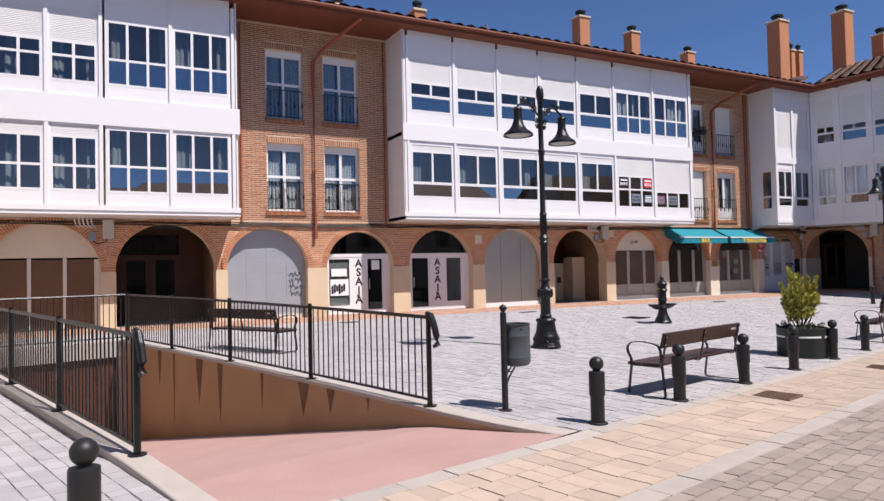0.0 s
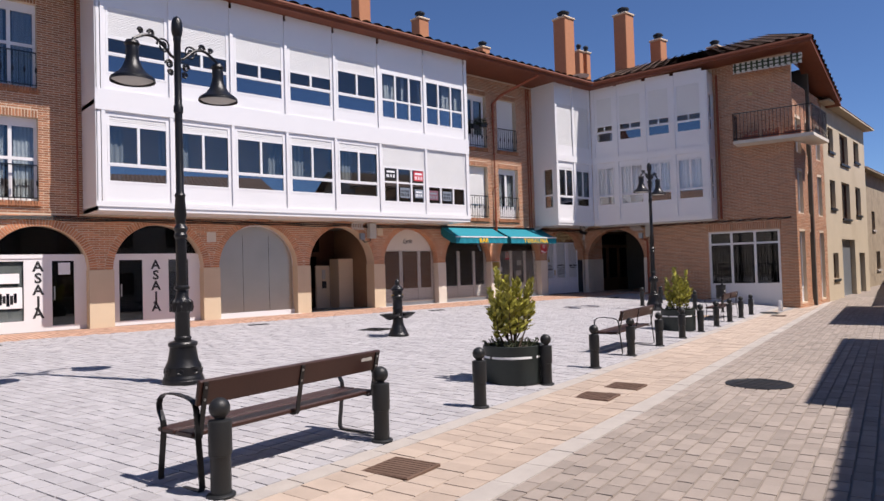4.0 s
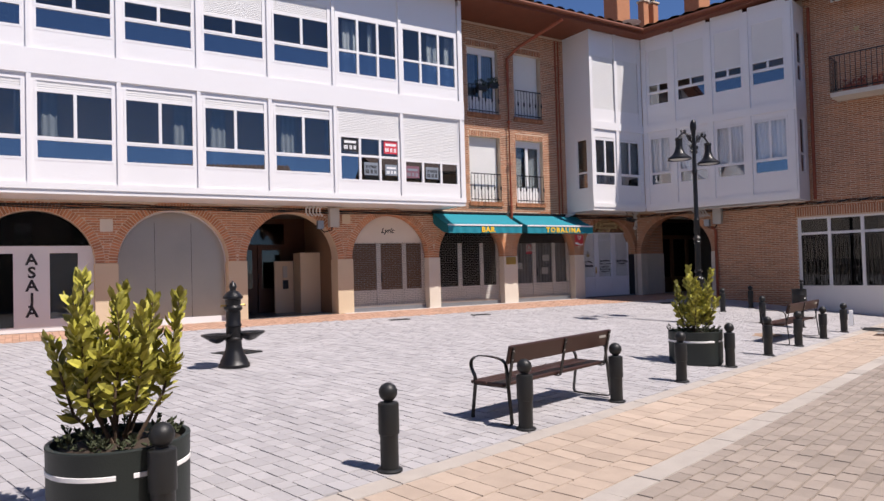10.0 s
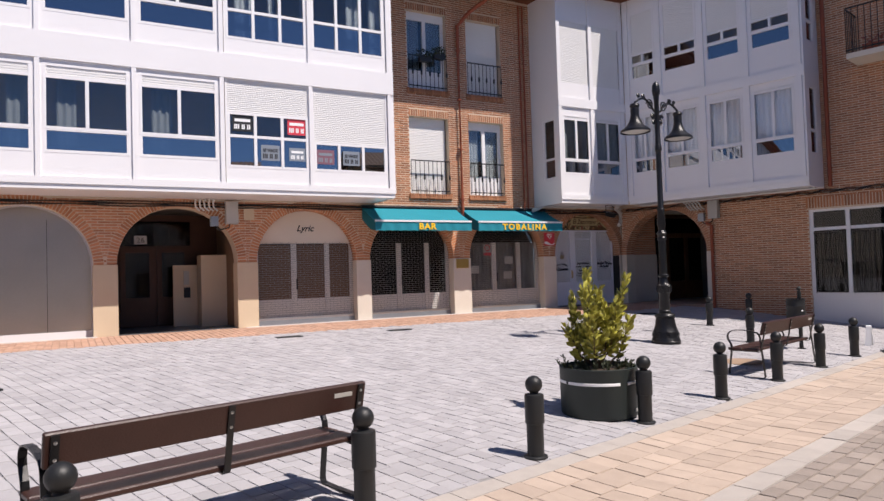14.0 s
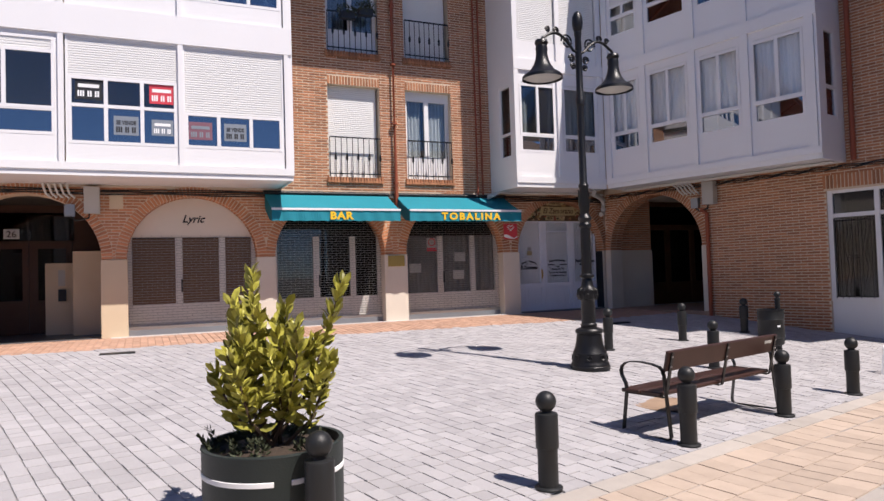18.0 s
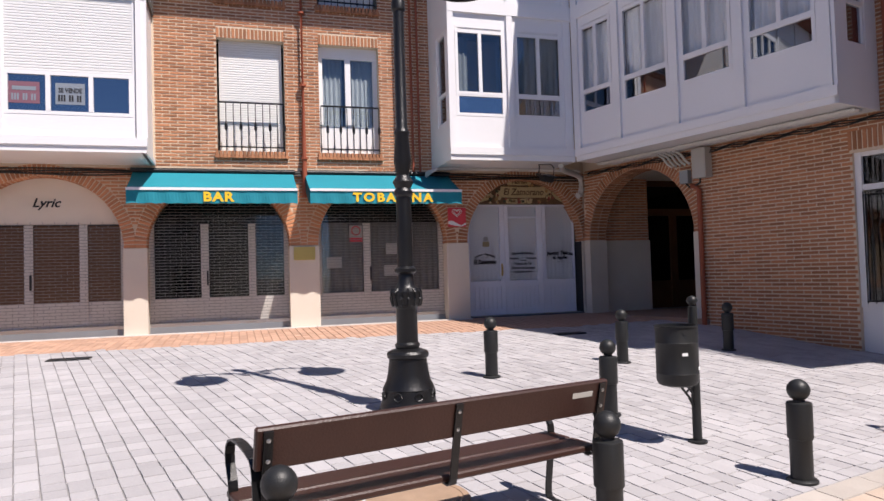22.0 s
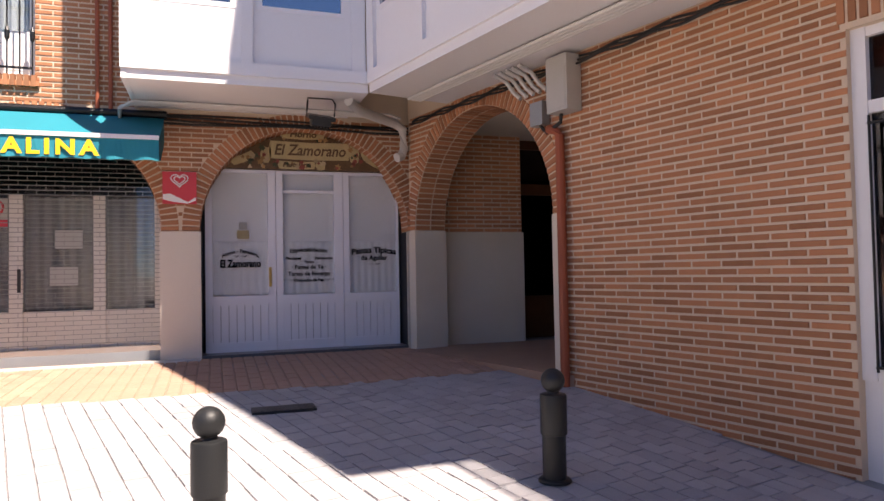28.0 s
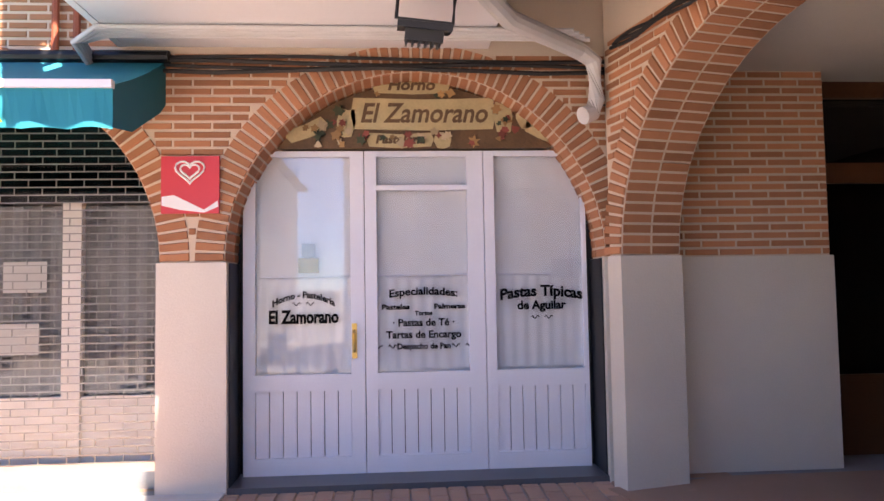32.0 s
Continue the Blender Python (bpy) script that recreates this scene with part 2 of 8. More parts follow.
M = {
    "brick": surf("brick", (0.425, 0.185, 0.092), 0.85, var=0.12, scale=8, fine=120, rnd=0.22, island=0.24, bump=0.4),
    "brick_mortar": surf("brick_mortar", (0.62, 0.495, 0.37), 0.95, var=0.1, scale=2, fine=150, bump=0.4),
    "plaster": surf("plaster", (0.62, 0.50, 0.35), 0.9, var=0.07, scale=1.2, fine=90, dirt=0.25, dirtcol=(0.42, 0.33, 0.24), bump=0.2),
    "plaster_pale": surf("plaster_pale", (0.66, 0.60, 0.51), 0.9, var=0.07, scale=1.5, fine=90, dirt=0.3, dirtcol=(0.42, 0.38, 0.33), bump=0.2),
    "plaster_yellow": surf("plaster_yellow", (0.50, 0.415, 0.30), 0.92, var=0.1, scale=0.9, fine=60, dirt=0.35, dirtcol=(0.36, 0.27, 0.17)),
    "stone_wall": surf("stone_wall", (0.34, 0.27, 0.19), 0.95, var=0.3, scale=2.5, fine=25, dirt=0.5, dirtcol=(0.14, 0.11, 0.08), bump=0.6),
    "white": surf("white", (0.755, 0.745, 0.75), 0.42, var=0.025, scale=0.8, fine=40, bump=0.03, dirt=0.10, dirtcol=(0.62, 0.61, 0.58)),
    "white_shutter": surf("white_shutter", (0.70, 0.695, 0.68), 0.5, var=0.02, bump=0.0),
    "white_door": surf("white_door", (0.77, 0.78, 0.83), 0.45, var=0.04, scale=2, fine=70, bump=0.1),
    "glass": glass_mat("glass"),
    "glass_clear": glass_mat("glass_clear", (0.92, 0.93, 0.94), 0.0),
    "glass_blue": glass_mat("glass_blue", (0.16, 0.22, 0.30), 0.22),
    "glass_dark": glass_mat("glass_dark", (0.30, 0.31, 0.32), 0.0),
    "iron": surf("iron", (0.008, 0.008, 0.009), 0.34, var=0.25, scale=6, fine=140, bump=0.25, spec=0.4),
    "iron_grey": surf("iron_grey", (0.016, 0.017, 0.018), 0.46, var=0.15, scale=6, fine=140, bump=0.15, spec=0.38),
    # lighter copy of iron_grey: grey-blue of a bin's lit side put into colour
    "bin_grey": surf("bin_grey", (0.070, 0.080, 0.092), 0.38, var=0.12, scale=5, fine=120, bump=0.1, spec=0.5),
    "wood_bench": surf("wood_bench", (0.040, 0.0165, 0.0125), 0.42, var=0.2, scale=4, fine=90, bump=0.2),
    "awning": surf("awning", (0.003, 0.205, 0.265), 0.75, var=0.08, scale=2, fine=200, bump=0.1),
    # darker copy of awning: shade on the cheeks is put into the colour
    "awning_dark": surf("awning_dark", (0.003, 0.13, 0.165), 0.8, var=0.08, scale=2, fine=200, bump=0.1),
    "yellow_paint": surf("yellow_paint", (0.80, 0.50, 0.02), 0.6, var=0.05, bump=0.0),
    "black_paint": surf("black_paint", (0.02, 0.02, 0.022), 0.5, var=0.1, bump=0.0),
    "ink": surf("ink", (0.004, 0.004, 0.005), 0.8, var=0.1, bump=0.0, spec=0.05),
    "white_paint": surf("white_paint", (0.8, 0.8, 0.8), 0.6, var=0.03, bump=0.0),
    "red_sign": surf("red_sign", (0.62, 0.06, 0.08), 0.4, var=0.05, bump=0.0),
    "galv": surf("galv", (0.30, 0.33, 0.36), 0.42, metal=0.55, var=0.12, scale=1.6, fine=50, bump=0.1),
    "galv_dark": surf("galv_dark", (0.48, 0.45, 0.40), 0.34, metal=0.85, var=0.1, scale=1.2, fine=50, bump=0.05),
    "shutter_brown": surf("shutter_brown", (0.15, 0.085, 0.05), 0.6, var=0.08, bump=0.0),
    "steel_frost": surf("steel_frost", (0.40, 0.43, 0.47), 0.38, metal=0.35, var=0.08, scale=1.6, fine=50, bump=0.08),
    "grille_rod": surf("grille_rod", (0.30, 0.295, 0.28), 0.30, metal=0.75, var=0.08, bump=0.0),
    "grille_cream": surf("grille_cream", (0.66, 0.63, 0.585), 0.55, metal=0.0, var=0.08, bump=0.0),
    # near-black: for sheets that stand for shade, and for small dark parts
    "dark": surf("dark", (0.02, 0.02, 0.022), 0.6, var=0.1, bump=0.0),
    # interiors: the shade of unlit rooms is put into this near-black
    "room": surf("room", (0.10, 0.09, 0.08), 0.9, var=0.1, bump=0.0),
    "wood_passage": surf("wood_passage", (0.11, 0.042, 0.016), 0.45, var=0.2, scale=5, fine=60, bump=0.1),
    "wood_dark": surf("wood_dark", (0.09, 0.035, 0.018), 0.5, var=0.2, scale=5, fine=60, bump=0.1),
    "curtain_grey": surf("curtain_grey", (0.46, 0.46, 0.45), 0.9, var=0.12, scale=5, fine=40, bump=0.0),
    "curtain_bar": surf("curtain_bar", (0.23, 0.225, 0.215), 0.9, var=0.2, scale=5, fine=40, bump=0.0),
    # darker copy of plaster: the shade inside the halls is put into it
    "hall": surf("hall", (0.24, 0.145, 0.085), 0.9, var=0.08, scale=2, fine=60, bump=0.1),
    "rust": surf("rust", (0.32, 0.22, 0.15), 0.8, var=0.2, scale=9, fine=80, bump=0.3),
    "curtain": surf("curtain", (0.87, 0.87, 0.86), 0.9, var=0.06, scale=6, bump=0.0),
    "pipe_red": surf("pipe_red", (0.30, 0.075, 0.035), 0.55, var=0.1, scale=3, bump=0.05),
    "eave": surf("eave", (0.17, 0.05, 0.024), 0.7, var=0.15, scale=3, fine=40),
    "roof_tile": surf("roof_tile", (0.17, 0.105, 0.078), 0.9, var=0.25, scale=2, fine=30, island=0.25, bump=0.4),
    "sett": surf("sett", (0.375, 0.362, 0.372), 0.85, var=0.13, scale=1.1, fine=70, rnd=0.10, island=0.10, bump=0.5),
    "sett_joint": surf("sett_joint", (0.27, 0.26, 0.255), 0.95, var=0.15, scale=5, fine=90, bump=0.4, dirt=0.3, dirtcol=(0.2, 0.19, 0.18)),
    "sand_paver": surf("sand_paver", (0.42, 0.335, 0.27), 0.88, var=0.12, scale=6, fine=90, rnd=0.08, island=0.10, bump=0.4),
    "kerb_pale": surf("kerb_pale", (0.58, 0.55, 0.52), 0.85, var=0.1, scale=5, fine=90, island=0.05, bump=0.2),
    "kerb": surf("kerb", (0.405, 0.365, 0.33), 0.85, var=0.12, scale=5, fine=90, island=0.08, bump=0.3),
    "road_sett": surf("road_sett", (0.33, 0.278, 0.24), 0.88, var=0.12, scale=5, fine=90, rnd=0.10, island=0.12, bump=0.5),
    "road_joint": surf("road_joint", (0.24, 0.20, 0.17), 0.95, var=0.15, scale=4, fine=90, bump=0.4),
    "terracotta": surf("terracotta", (0.45, 0.28, 0.20), 0.85, var=0.1, scale=3, fine=80, island=0.14, bump=0.3),
    "terra_joint": surf("terra_joint", (0.36, 0.235, 0.17), 0.95, var=0.1, bump=0.2),
    "ramp": surf("ramp", (0.42, 0.27, 0.245), 0.92, var=0.1, scale=1.5, fine=70, dirt=0.4, dirtcol=(0.30, 0.17, 0.15), bump=0.4),
    "ramp_wall": surf("ramp_wall", (0.42, 0.27, 0.15), 0.92, var=0.14, scale=0.9, fine=60, dirt=0.6, dirtcol=(0.16, 0.10, 0.06), bump=0.2),
    "ramp_stain": surf("ramp_stain", (0.17, 0.10, 0.055), 0.95, var=0.25, scale=7, fine=60, bump=0.1),
    "ground": surf("ground", (0.25, 0.22, 0.18), 0.95, var=0.15, scale=0.3, fine=12),
    "soil": surf("soil", (0.05, 0.035, 0.025), 0.95, var=0.3, scale=15, fine=120, bump=0.6),
    "bark": surf("bark", (0.09, 0.06, 0.04), 0.9, var=0.2, scale=12, fine=120, bump=0.5),
    "leaf": surf("leaf", (0.34, 0.32, 0.055), 0.45, var=0.15, scale=4, fine=40, island=0.5, bump=0.0),
    "leaf_dark": surf("leaf_dark", (0.045, 0.075, 0.022), 0.45, var=0.15, scale=4, fine=40, island=0.4, bump=0.0),
    "grey_plastic": surf("grey_plastic", (0.45, 0.44, 0.41), 0.55, var=0.06, scale=3, bump=0.0),
    "pvc": surf("pvc", (0.60, 0.59, 0.57), 0.5, var=0.06, scale=5, bump=0.0, dirt=0.2, dirtcol=(0.4, 0.38, 0.34)),
    "cable": surf("cable", (0.02, 0.02, 0.02), 0.6, bump=0.0),
    "chrome": surf("chrome", (0.55, 0.55, 0.55), 0.3, metal=1.0, var=0.04, bump=0.0),
    "brass": surf("brass", (0.60, 0.42, 0.14), 0.35, metal=1.0, var=0.06, bump=0.0),
    "sign_wood": surf("sign_wood", (0.13, 0.075, 0.035), 0.6, var=0.35, scale=9, fine=60, bump=0.3),
    "sign_tan": surf("sign_tan", (0.50, 0.40, 0.21), 0.6, var=0.2, scale=9, fine=60, bump=0.2),
    "floor_tile": surf("floor_tile", (0.11, 0.11, 0.115), 0.35, var=0.1, scale=3, bump=0.0),
}
M["glass"].use_fake_user = True


# ---- mesh helpers ----
class Bld:
    """Collects vertices and faces for one mesh."""
    def __init__(self):
        self.v, self.f, self.s = [], [], []

    def poly(self, pts):
        n = len(self.v)
        self.v.extend(tuple(p) for p in pts)
        self.f.append(tuple(range(n, n + len(pts))))

    def raw(self, verts, faces):
        n = len(self.v)
        self.v.extend(tuple(p) for p in verts)
        self.f.extend(tuple(n + i for i in q) for q in faces)
        return self

    def box(self, x0, y0, z0, x1, y1, z1):
        x0, x1 = min(x0, x1), max(x0, x1)
        y0, y1 = min(y0, y1), max(y0, y1)
        z0, z1 = min(z0, z1), max(z0, z1)
        self.raw([(x0, y0, z0), (x1, y0, z0), (x1, y1, z0), (x0, y1, z0), (x0, y0, z1), (x1, y0, z1), (x1, y1, z1), (x0, y1, z1)],
                 [(0, 3, 2, 1), (4, 5, 6, 7), (0, 1, 5, 4), (1, 2, 6, 5), (2, 3, 7, 6), (3, 0, 4, 7)])
        return self

    def bbox(self, x0, y0, z0, x1, y1, z1, b=0.01):
        """A box with bevelled edges."""
        x0, x1 = min(x0, x1), max(x0, x1)
        y0, y1 = min(y0, y1), max(y0, y1)
        z0, z1 = min(z0, z1), max(z0, z1)
        b = min(b, (x1 - x0) / 2.2, (y1 - y0) / 2.2, (z1 - z0) / 2.2)
        bm = bmesh.new()
        bmesh.ops.create_cube(bm, size=1.0)
        for q in bm.verts:
            q.co = Vector(((x0 + x1) / 2 + q.co.x * (x1 - x0), (y0 + y1) / 2 + q.co.y * (y1 - y0), (z0 + z1) / 2 + q.co.z * (z1 - z0)))
        bmesh.ops.bevel(bm, geom=bm.edges[:], offset=b, segments=1, affect='EDGES')
        bm.verts.index_update()
        self.raw([q.co[:] for q in bm.verts], [[q.index for q in f.verts] for f in bm.faces])
        bm.free()
        return self

    def lathe(self, prof, n=20, c=(0, 0, 0), ang0=0.0, ang1=360.0):
        """A profile of (radius, z) turned round the z axis through c."""
        full = abs(ang1 - ang0) >= 359.9
        k = n if full else n + 1
        vs = []
        for r, z in prof:
            for i in range(k):
                a = radians(ang0 + (ang1 - ang0) * i / n)
                vs.append((c[0] + r * math.cos(a), c[1] + r * math.sin(a), c[2] + z))
        fs = []
        for j in range(len(prof) - 1):
            for i in range(n):
                a, b = j * k + i, j * k + (i + 1) % k
                fs.append((a, b, b + k, a + k))
        if full:
            if prof[0][0] > 1e-4:
                fs.append(tuple(range(k))[::-1])
            if prof[-1][0] > 1e-4:
                fs.append(tuple((len(prof) - 1) * k + i for i in range(k)))
        self.raw(vs, fs)
        return self

    def tube(self, pts, r, n=8, closed=False):
        """A round bar along points."""
        pts = [Vector(p) for p in pts]
        vs, fs = [], []
        for i, p in enumerate(pts):
            a = pts[i - 1] if i else (pts[-1] if closed else p)
            b = pts[i + 1] if i + 1 < len(pts) else (pts[0] if closed else p)
            d = (b - a).normalized()
            u = d.cross(Vector((0, 0, 1)))
            if u.length < 0.05:
                u = d.cross(Vector((1, 0, 0)))
            u.normalize()
            w = u.cross(d)
            rr = r[i] if isinstance(r, (list, tuple)) else r
            for j in range(n):
                t = 2 * math.pi * j / n
                vs.append(tuple(p + u * rr * math.cos(t) + w * rr * math.sin(t)))
        m = len(pts)
        for i in range(m if closed else m - 1):
            for j in range(n):
                a, b = i * n, ((i + 1) % m) * n
                fs.append((a + j, a + (j + 1) % n, b + (j + 1) % n, b + j))
        if not closed:
            fs += [tuple(range(n))[::-1], tuple((m - 1) * n + j for j in range(n))]
        self.raw(vs, fs)
        return self

    def prism(self, pts, d):
        """A flat polygon (3D points) pushed along the vector d."""
        n = len(pts)
        d = Vector(d)
        vs = [Vector(p) for p in pts] + [Vector(p) + d for p in pts]
        self.raw(vs, [tuple(range(n))[::-1], tuple(range(n, 2 * n))] + [(i, (i + 1) % n, n + (i + 1) % n, n + i) for i in range(n)])
        return self

    def mesh(self, name, mat, smooth=None):
        me = bpy.data.meshes.new(name)
        me.from_pydata(self.v, [], self.f)
        me.materials.append(M[mat] if isinstance(mat, str) else mat)
        bm = bmesh.new()
        bm.from_mesh(me)
        bmesh.ops.recalc_face_normals(bm, faces=bm.faces)
        if smooth:
            for f in bm.faces:
                f.smooth = True
            for e in bm.edges:
                if len(e.link_faces) == 2 and e.calc_face_angle(0) > radians(smooth):
                    e.smooth = False
        bm.to_mesh(me)
        bm.free()
        return me


def part(name, bld, mat, parent=None, label="", smooth=None, at=None):
    """One mesh object, as a part of its parent or alone."""
    me = bld.mesh(name, mat, smooth) if isinstance(bld, Bld) else bld
    ob = new(name, me)
    if at is not None:
        ob.matrix_basis = at
    if parent is not None:
        ob.parent = parent
    if label:
        ob["label"] = label
    return ob


def thing(name, label, category, at=None, group="", kind=""):
    ob = new(name)
    ob.empty_display_size = 0.2
    if at is not None:
        ob.matrix_basis = at
    return tagged(ob, label, category, group, kind)


def gz(x, y):
    """The height of the ground: it falls from the arcade towards the street, and more so at the wing's end."""
    x = min(max(x, -6.0), 36.0)
    line, run = -0.205 - 0.0141 * (x - 6.6), 15.55 - 0.2715 * (x - 6.6)
    rise = 0.05 * min(max((x - 31.0) / 2.2, 0), 1) * min(max((y - 17.0) / 2, 0), 1) * min(max((22.26 - y) / 1.5, 0), 1)
    return rise + line * min(max((22.26 - y) / run, 0.0), 1.07) ** min(max(1.95 - 0.03 * (x - 10.0), 1.35), 1.95)


STREET = math.atan2(0.262, 0.965)
UX, UY = math.cos(STREET), math.sin(STREET)


def st(a, d):
    """A point by its run along the street and its distance across it, towards the arcade."""
    return (a * UX - d * UY, a * UY + d * UX)


# ---- plan ----
YF, YM = 22.26, 20.97            # arcade wall, fronts of the glazed galleries
XW, XD = 33.81, 31.72            # wing wall, front of its gallery
SPRING, GAL0, GAL1 = 1.545, 3.03, 9.16
THICK = 0.45
BAYS = [(-3.2, -0.65), (-0.25, 2.43), (2.79, 5.50), (5.80, 8.28), (8.90, 11.22), (11.80, 14.30), (14.77, 17.40), (17.85, 20.45), (20.89, 23.46), (23.82, 26.34), (26.86, 29.46), (29.885, 32.525)]
WARCH = (19.40, 22.06)           # the passage arch in the wing wall


def face_main(u, w, z):
    return (u, YF - w, z)


WS, WC = 0.2471, 0.9690           # the wing stands 14 degrees off the square
def face_wing(u, w, z):
    return (32.515 + (22.2 - u) * WS - w * WC, 22.14 - (22.2 - u) * WC - w * WS, z)


def gal_D(u, w, z):
    return (31.695 + (21.15 - u) * WS - w * WC, 21.09 - (21.15 - u) * WC - w * WS, z)


def quadbox(b, F, u0, u1, w0, w1, z0, z1):
    vs = [F(u, w, z) for z in (z0, z1) for u, w in ((u0, w0), (u1, w0), (u1, w1), (u0, w1))]
    b.raw(vs, [(0, 3, 2, 1), (4, 5, 6, 7), (0, 1, 5, 4), (1, 2, 6, 5), (2, 3, 7, 6), (3, 0, 4, 7)])


def wall_rects(b, F, u0, u1, z0, z1, w0, w1, holes):
    """A wall with rectangular holes, as blocks that butt."""
    us = sorted({u0, u1, *(h[0] for h in holes), *(h[1] for h in holes)})
    us = [u for u in us if u0 <= u <= u1]
    for a, c in zip(us, us[1:]):
        m = (a + c) / 2
        cut = sorted((h[2], h[3]) for h in holes if h[0] < m < h[1])
        z = z0
        for h0, h1 in cut:
            if h0 > z:
                quadbox(b, F, a, c, w0, w1, z, h0)
            z = max(z, h1)
        if z < z1:
            quadbox(b, F, a, c, w0, w1, z, z1)


def arch_block(b, F, a, c, z0, z1, w0, w1, n=20):
    """The masonry over a round arch between a and c, from its springing up to z1."""
    r, m = (c - a) / 2, (a + c) / 2
    for i in range(n):
        t0, t1 = math.pi * (1 - i / n), math.pi * (1 - (i + 1) / n)
        p = [(m + r * math.cos(t), z0 + r * math.sin(t)) for t in (t0, t1)]
        b.prism([F(p[0][0], w0, p[0][1]), F(p[1][0], w0, p[1][1]), F(p[1][0], w0, z1), F(p[0][0], w0, z1)], Vector(F(0, w1, 0)) - Vector(F(0, w0, 0)))


COURSE, BLEN, PROUD = 0.0602, 0.262, 0.007


def brick_box(F, u0, u1, z0, z1, w):
    vs = [F(u0, 0, z0), F(u1, 0, z0), F(u1, 0, z1), F(u0, 0, z1)]
    e = 0.003
    vs += [F(u0 + e, w, z0 + e), F(u1 - e, w, z0 + e), F(u1 - e, w, z1 - e), F(u0 + e, w, z1 - e)]
    return vs, [(4, 5, 6, 7), (0, 1, 5, 4), (1, 2, 6, 5), (2, 3, 7, 6), (3, 0, 4, 7)]


def brick_field(F, u0, u1, z0, z1, holes=(), arches=(), seed=1, w=0.0, blen=BLEN):
    """Stretcher courses; yields (verts, faces) brick by brick, cut at holes and round arches."""
    rng = random.Random(seed)
    G = lambda u, q, z: F(u, q + w, z)
    k = 0
    z = z0
    while z + 0.03 < z1:
        zt = min(z + COURSE - 0.019, z1)
        cuts = [(h[0], h[1]) for h in holes if h[2] < (z + zt) / 2 < h[3]]
        for a, c, s in arches:
            r, m = (c - a) / 2 + 0.205, (a + c) / 2
            zz = (z + zt) / 2 - s
            if abs(zz) < r and zz > -0.02:
                q = math.sqrt(max(0, r * r - zz * zz))
                cuts.append((m - q, m + q))
            elif zz <= -0.02:
                cuts.append((a, c))
        u = u0 - (blen / 2 if k % 2 else 0)
        while u < u1:
            a, c = max(u, u0), min(u + blen - 0.016, u1)
            segs = [(a, c)]
            for h0, h1 in cuts:
                nxt = []
                for s0, s1 in segs:
                    if h1 <= s0 or h0 >= s1:
                        nxt.append((s0, s1))
                    else:
                        if h0 > s0:
                            nxt.append((s0, h0))
                        if h1 < s1:
                            nxt.append((h1, s1))
                segs = nxt
            for s0, s1 in segs:
                if s1 - s0 > 0.03:
                    yield brick_box(G, s0, s1, z, zt, PROUD + rng.uniform(-0.002, 0.002))
            u += blen
        z += COURSE
        k += 1


def arch_ring(F, a, c, s, w=0.006, depth=0.195, r_extra=0.0):
    """The ring of bricks on edge round an arch."""
    r, m = (c - a) / 2 + r_extra, (a + c) / 2
    n = max(8, int(math.pi * (r + depth / 2) / 0.070))
    for i in range(n):
        t0, t1 = math.pi * (i + 0.13) / n, math.pi * (i + 0.87) / n
        P = lambda t, q, ww: F(m + q * math.cos(t), ww, s + q * math.sin(t))
        vs = [P(t0, r, 0), P(t1, r, 0), P(t1, r + depth, 0), P(t0, r + depth, 0)]
        e = 0.003
        vs += [P(t0 + e, r + e, w), P(t1 - e, r + e, w), P(t1 - e, r + depth - e, w), P(t0 + e, r + depth - e, w)]
        yield vs, [(4, 5, 6, 7), (0, 1, 5, 4), (1, 2, 6, 5), (2, 3, 7, 6), (3, 0, 4, 7)]


def soldier_row(F, u0, u1, z0, z1, w=0.01, step=0.070):
    u = u0
    while u + 0.03 < u1:
        yield brick_box(F, u, min(u + step - 0.018, u1), z0, z1, w)
        u += step




# ---- ground ----
def ground_grid(name, mat, a0, a1, d0, d1, lift, label, na=60, nd=12, kind="structure", category="ground"):
    b = Bld()
    vs = []
    for i in range(na + 1):
        for j in range(nd + 1):
            x, y = st(a0 + (a1 - a0) * i / na, d0 + (d1 - d0) * j / nd)
            vs.append((x, y, gz(x, y) + lift))
    b.raw(vs, [(i * (nd + 1) + j, (i + 1) * (nd + 1) + j, (i + 1) * (nd + 1) + j + 1, i * (nd + 1) + j + 1) for i in range(na) for j in range(nd)])
    ob = part(name, b, mat)
    return tagged(ob, label, category, kind=kind)


D_PLAZA, D_SAND1, D_SAND0, D_KERB0 = 4.66, 4.47, 3.36, 3.14
RAMP_END = 15.85
RAMP_A0, RAMP_A1 = 4.30, 7.18     # the ramp down, between its two rails, by run along the street


def far_ground():
    b = Bld()
    A = [-2500, -300, -60, RAMP_A0 - 0.1, RAMP_A1 + 0.1, 60, 300, 2500]
    D = [-2500, -300, -60, 5.0, RAMP_END + 0.1, 60, 300, 2500]
    vs = [(*st(p, q), -1.2) for p in A for q in D]
    n = len(D)
    b.raw(vs, [(i * n + j, (i + 1) * n + j, (i + 1) * n + j + 1, i * n + j + 1) for i in range(len(A) - 1) for j in range(n - 1) if not (i == 3 and j == 3)])
    tagged(part("ground", b, "ground"), "bare earth that reaches away under the town", "ground", kind="structure")


far_ground()
road = ground_grid("road", "road_joint", -22, 70, -5.2, D_KERB0, -0.012, "street of brown-beige concrete setts", 90, 8, category="road")
kerb_bed = ground_grid("pavement", "sett_joint", -22, 70, D_KERB0, D_PLAZA, -0.012, "pavement strip of sandy pavers between flush kerbs", 90, 2, category="pavement")
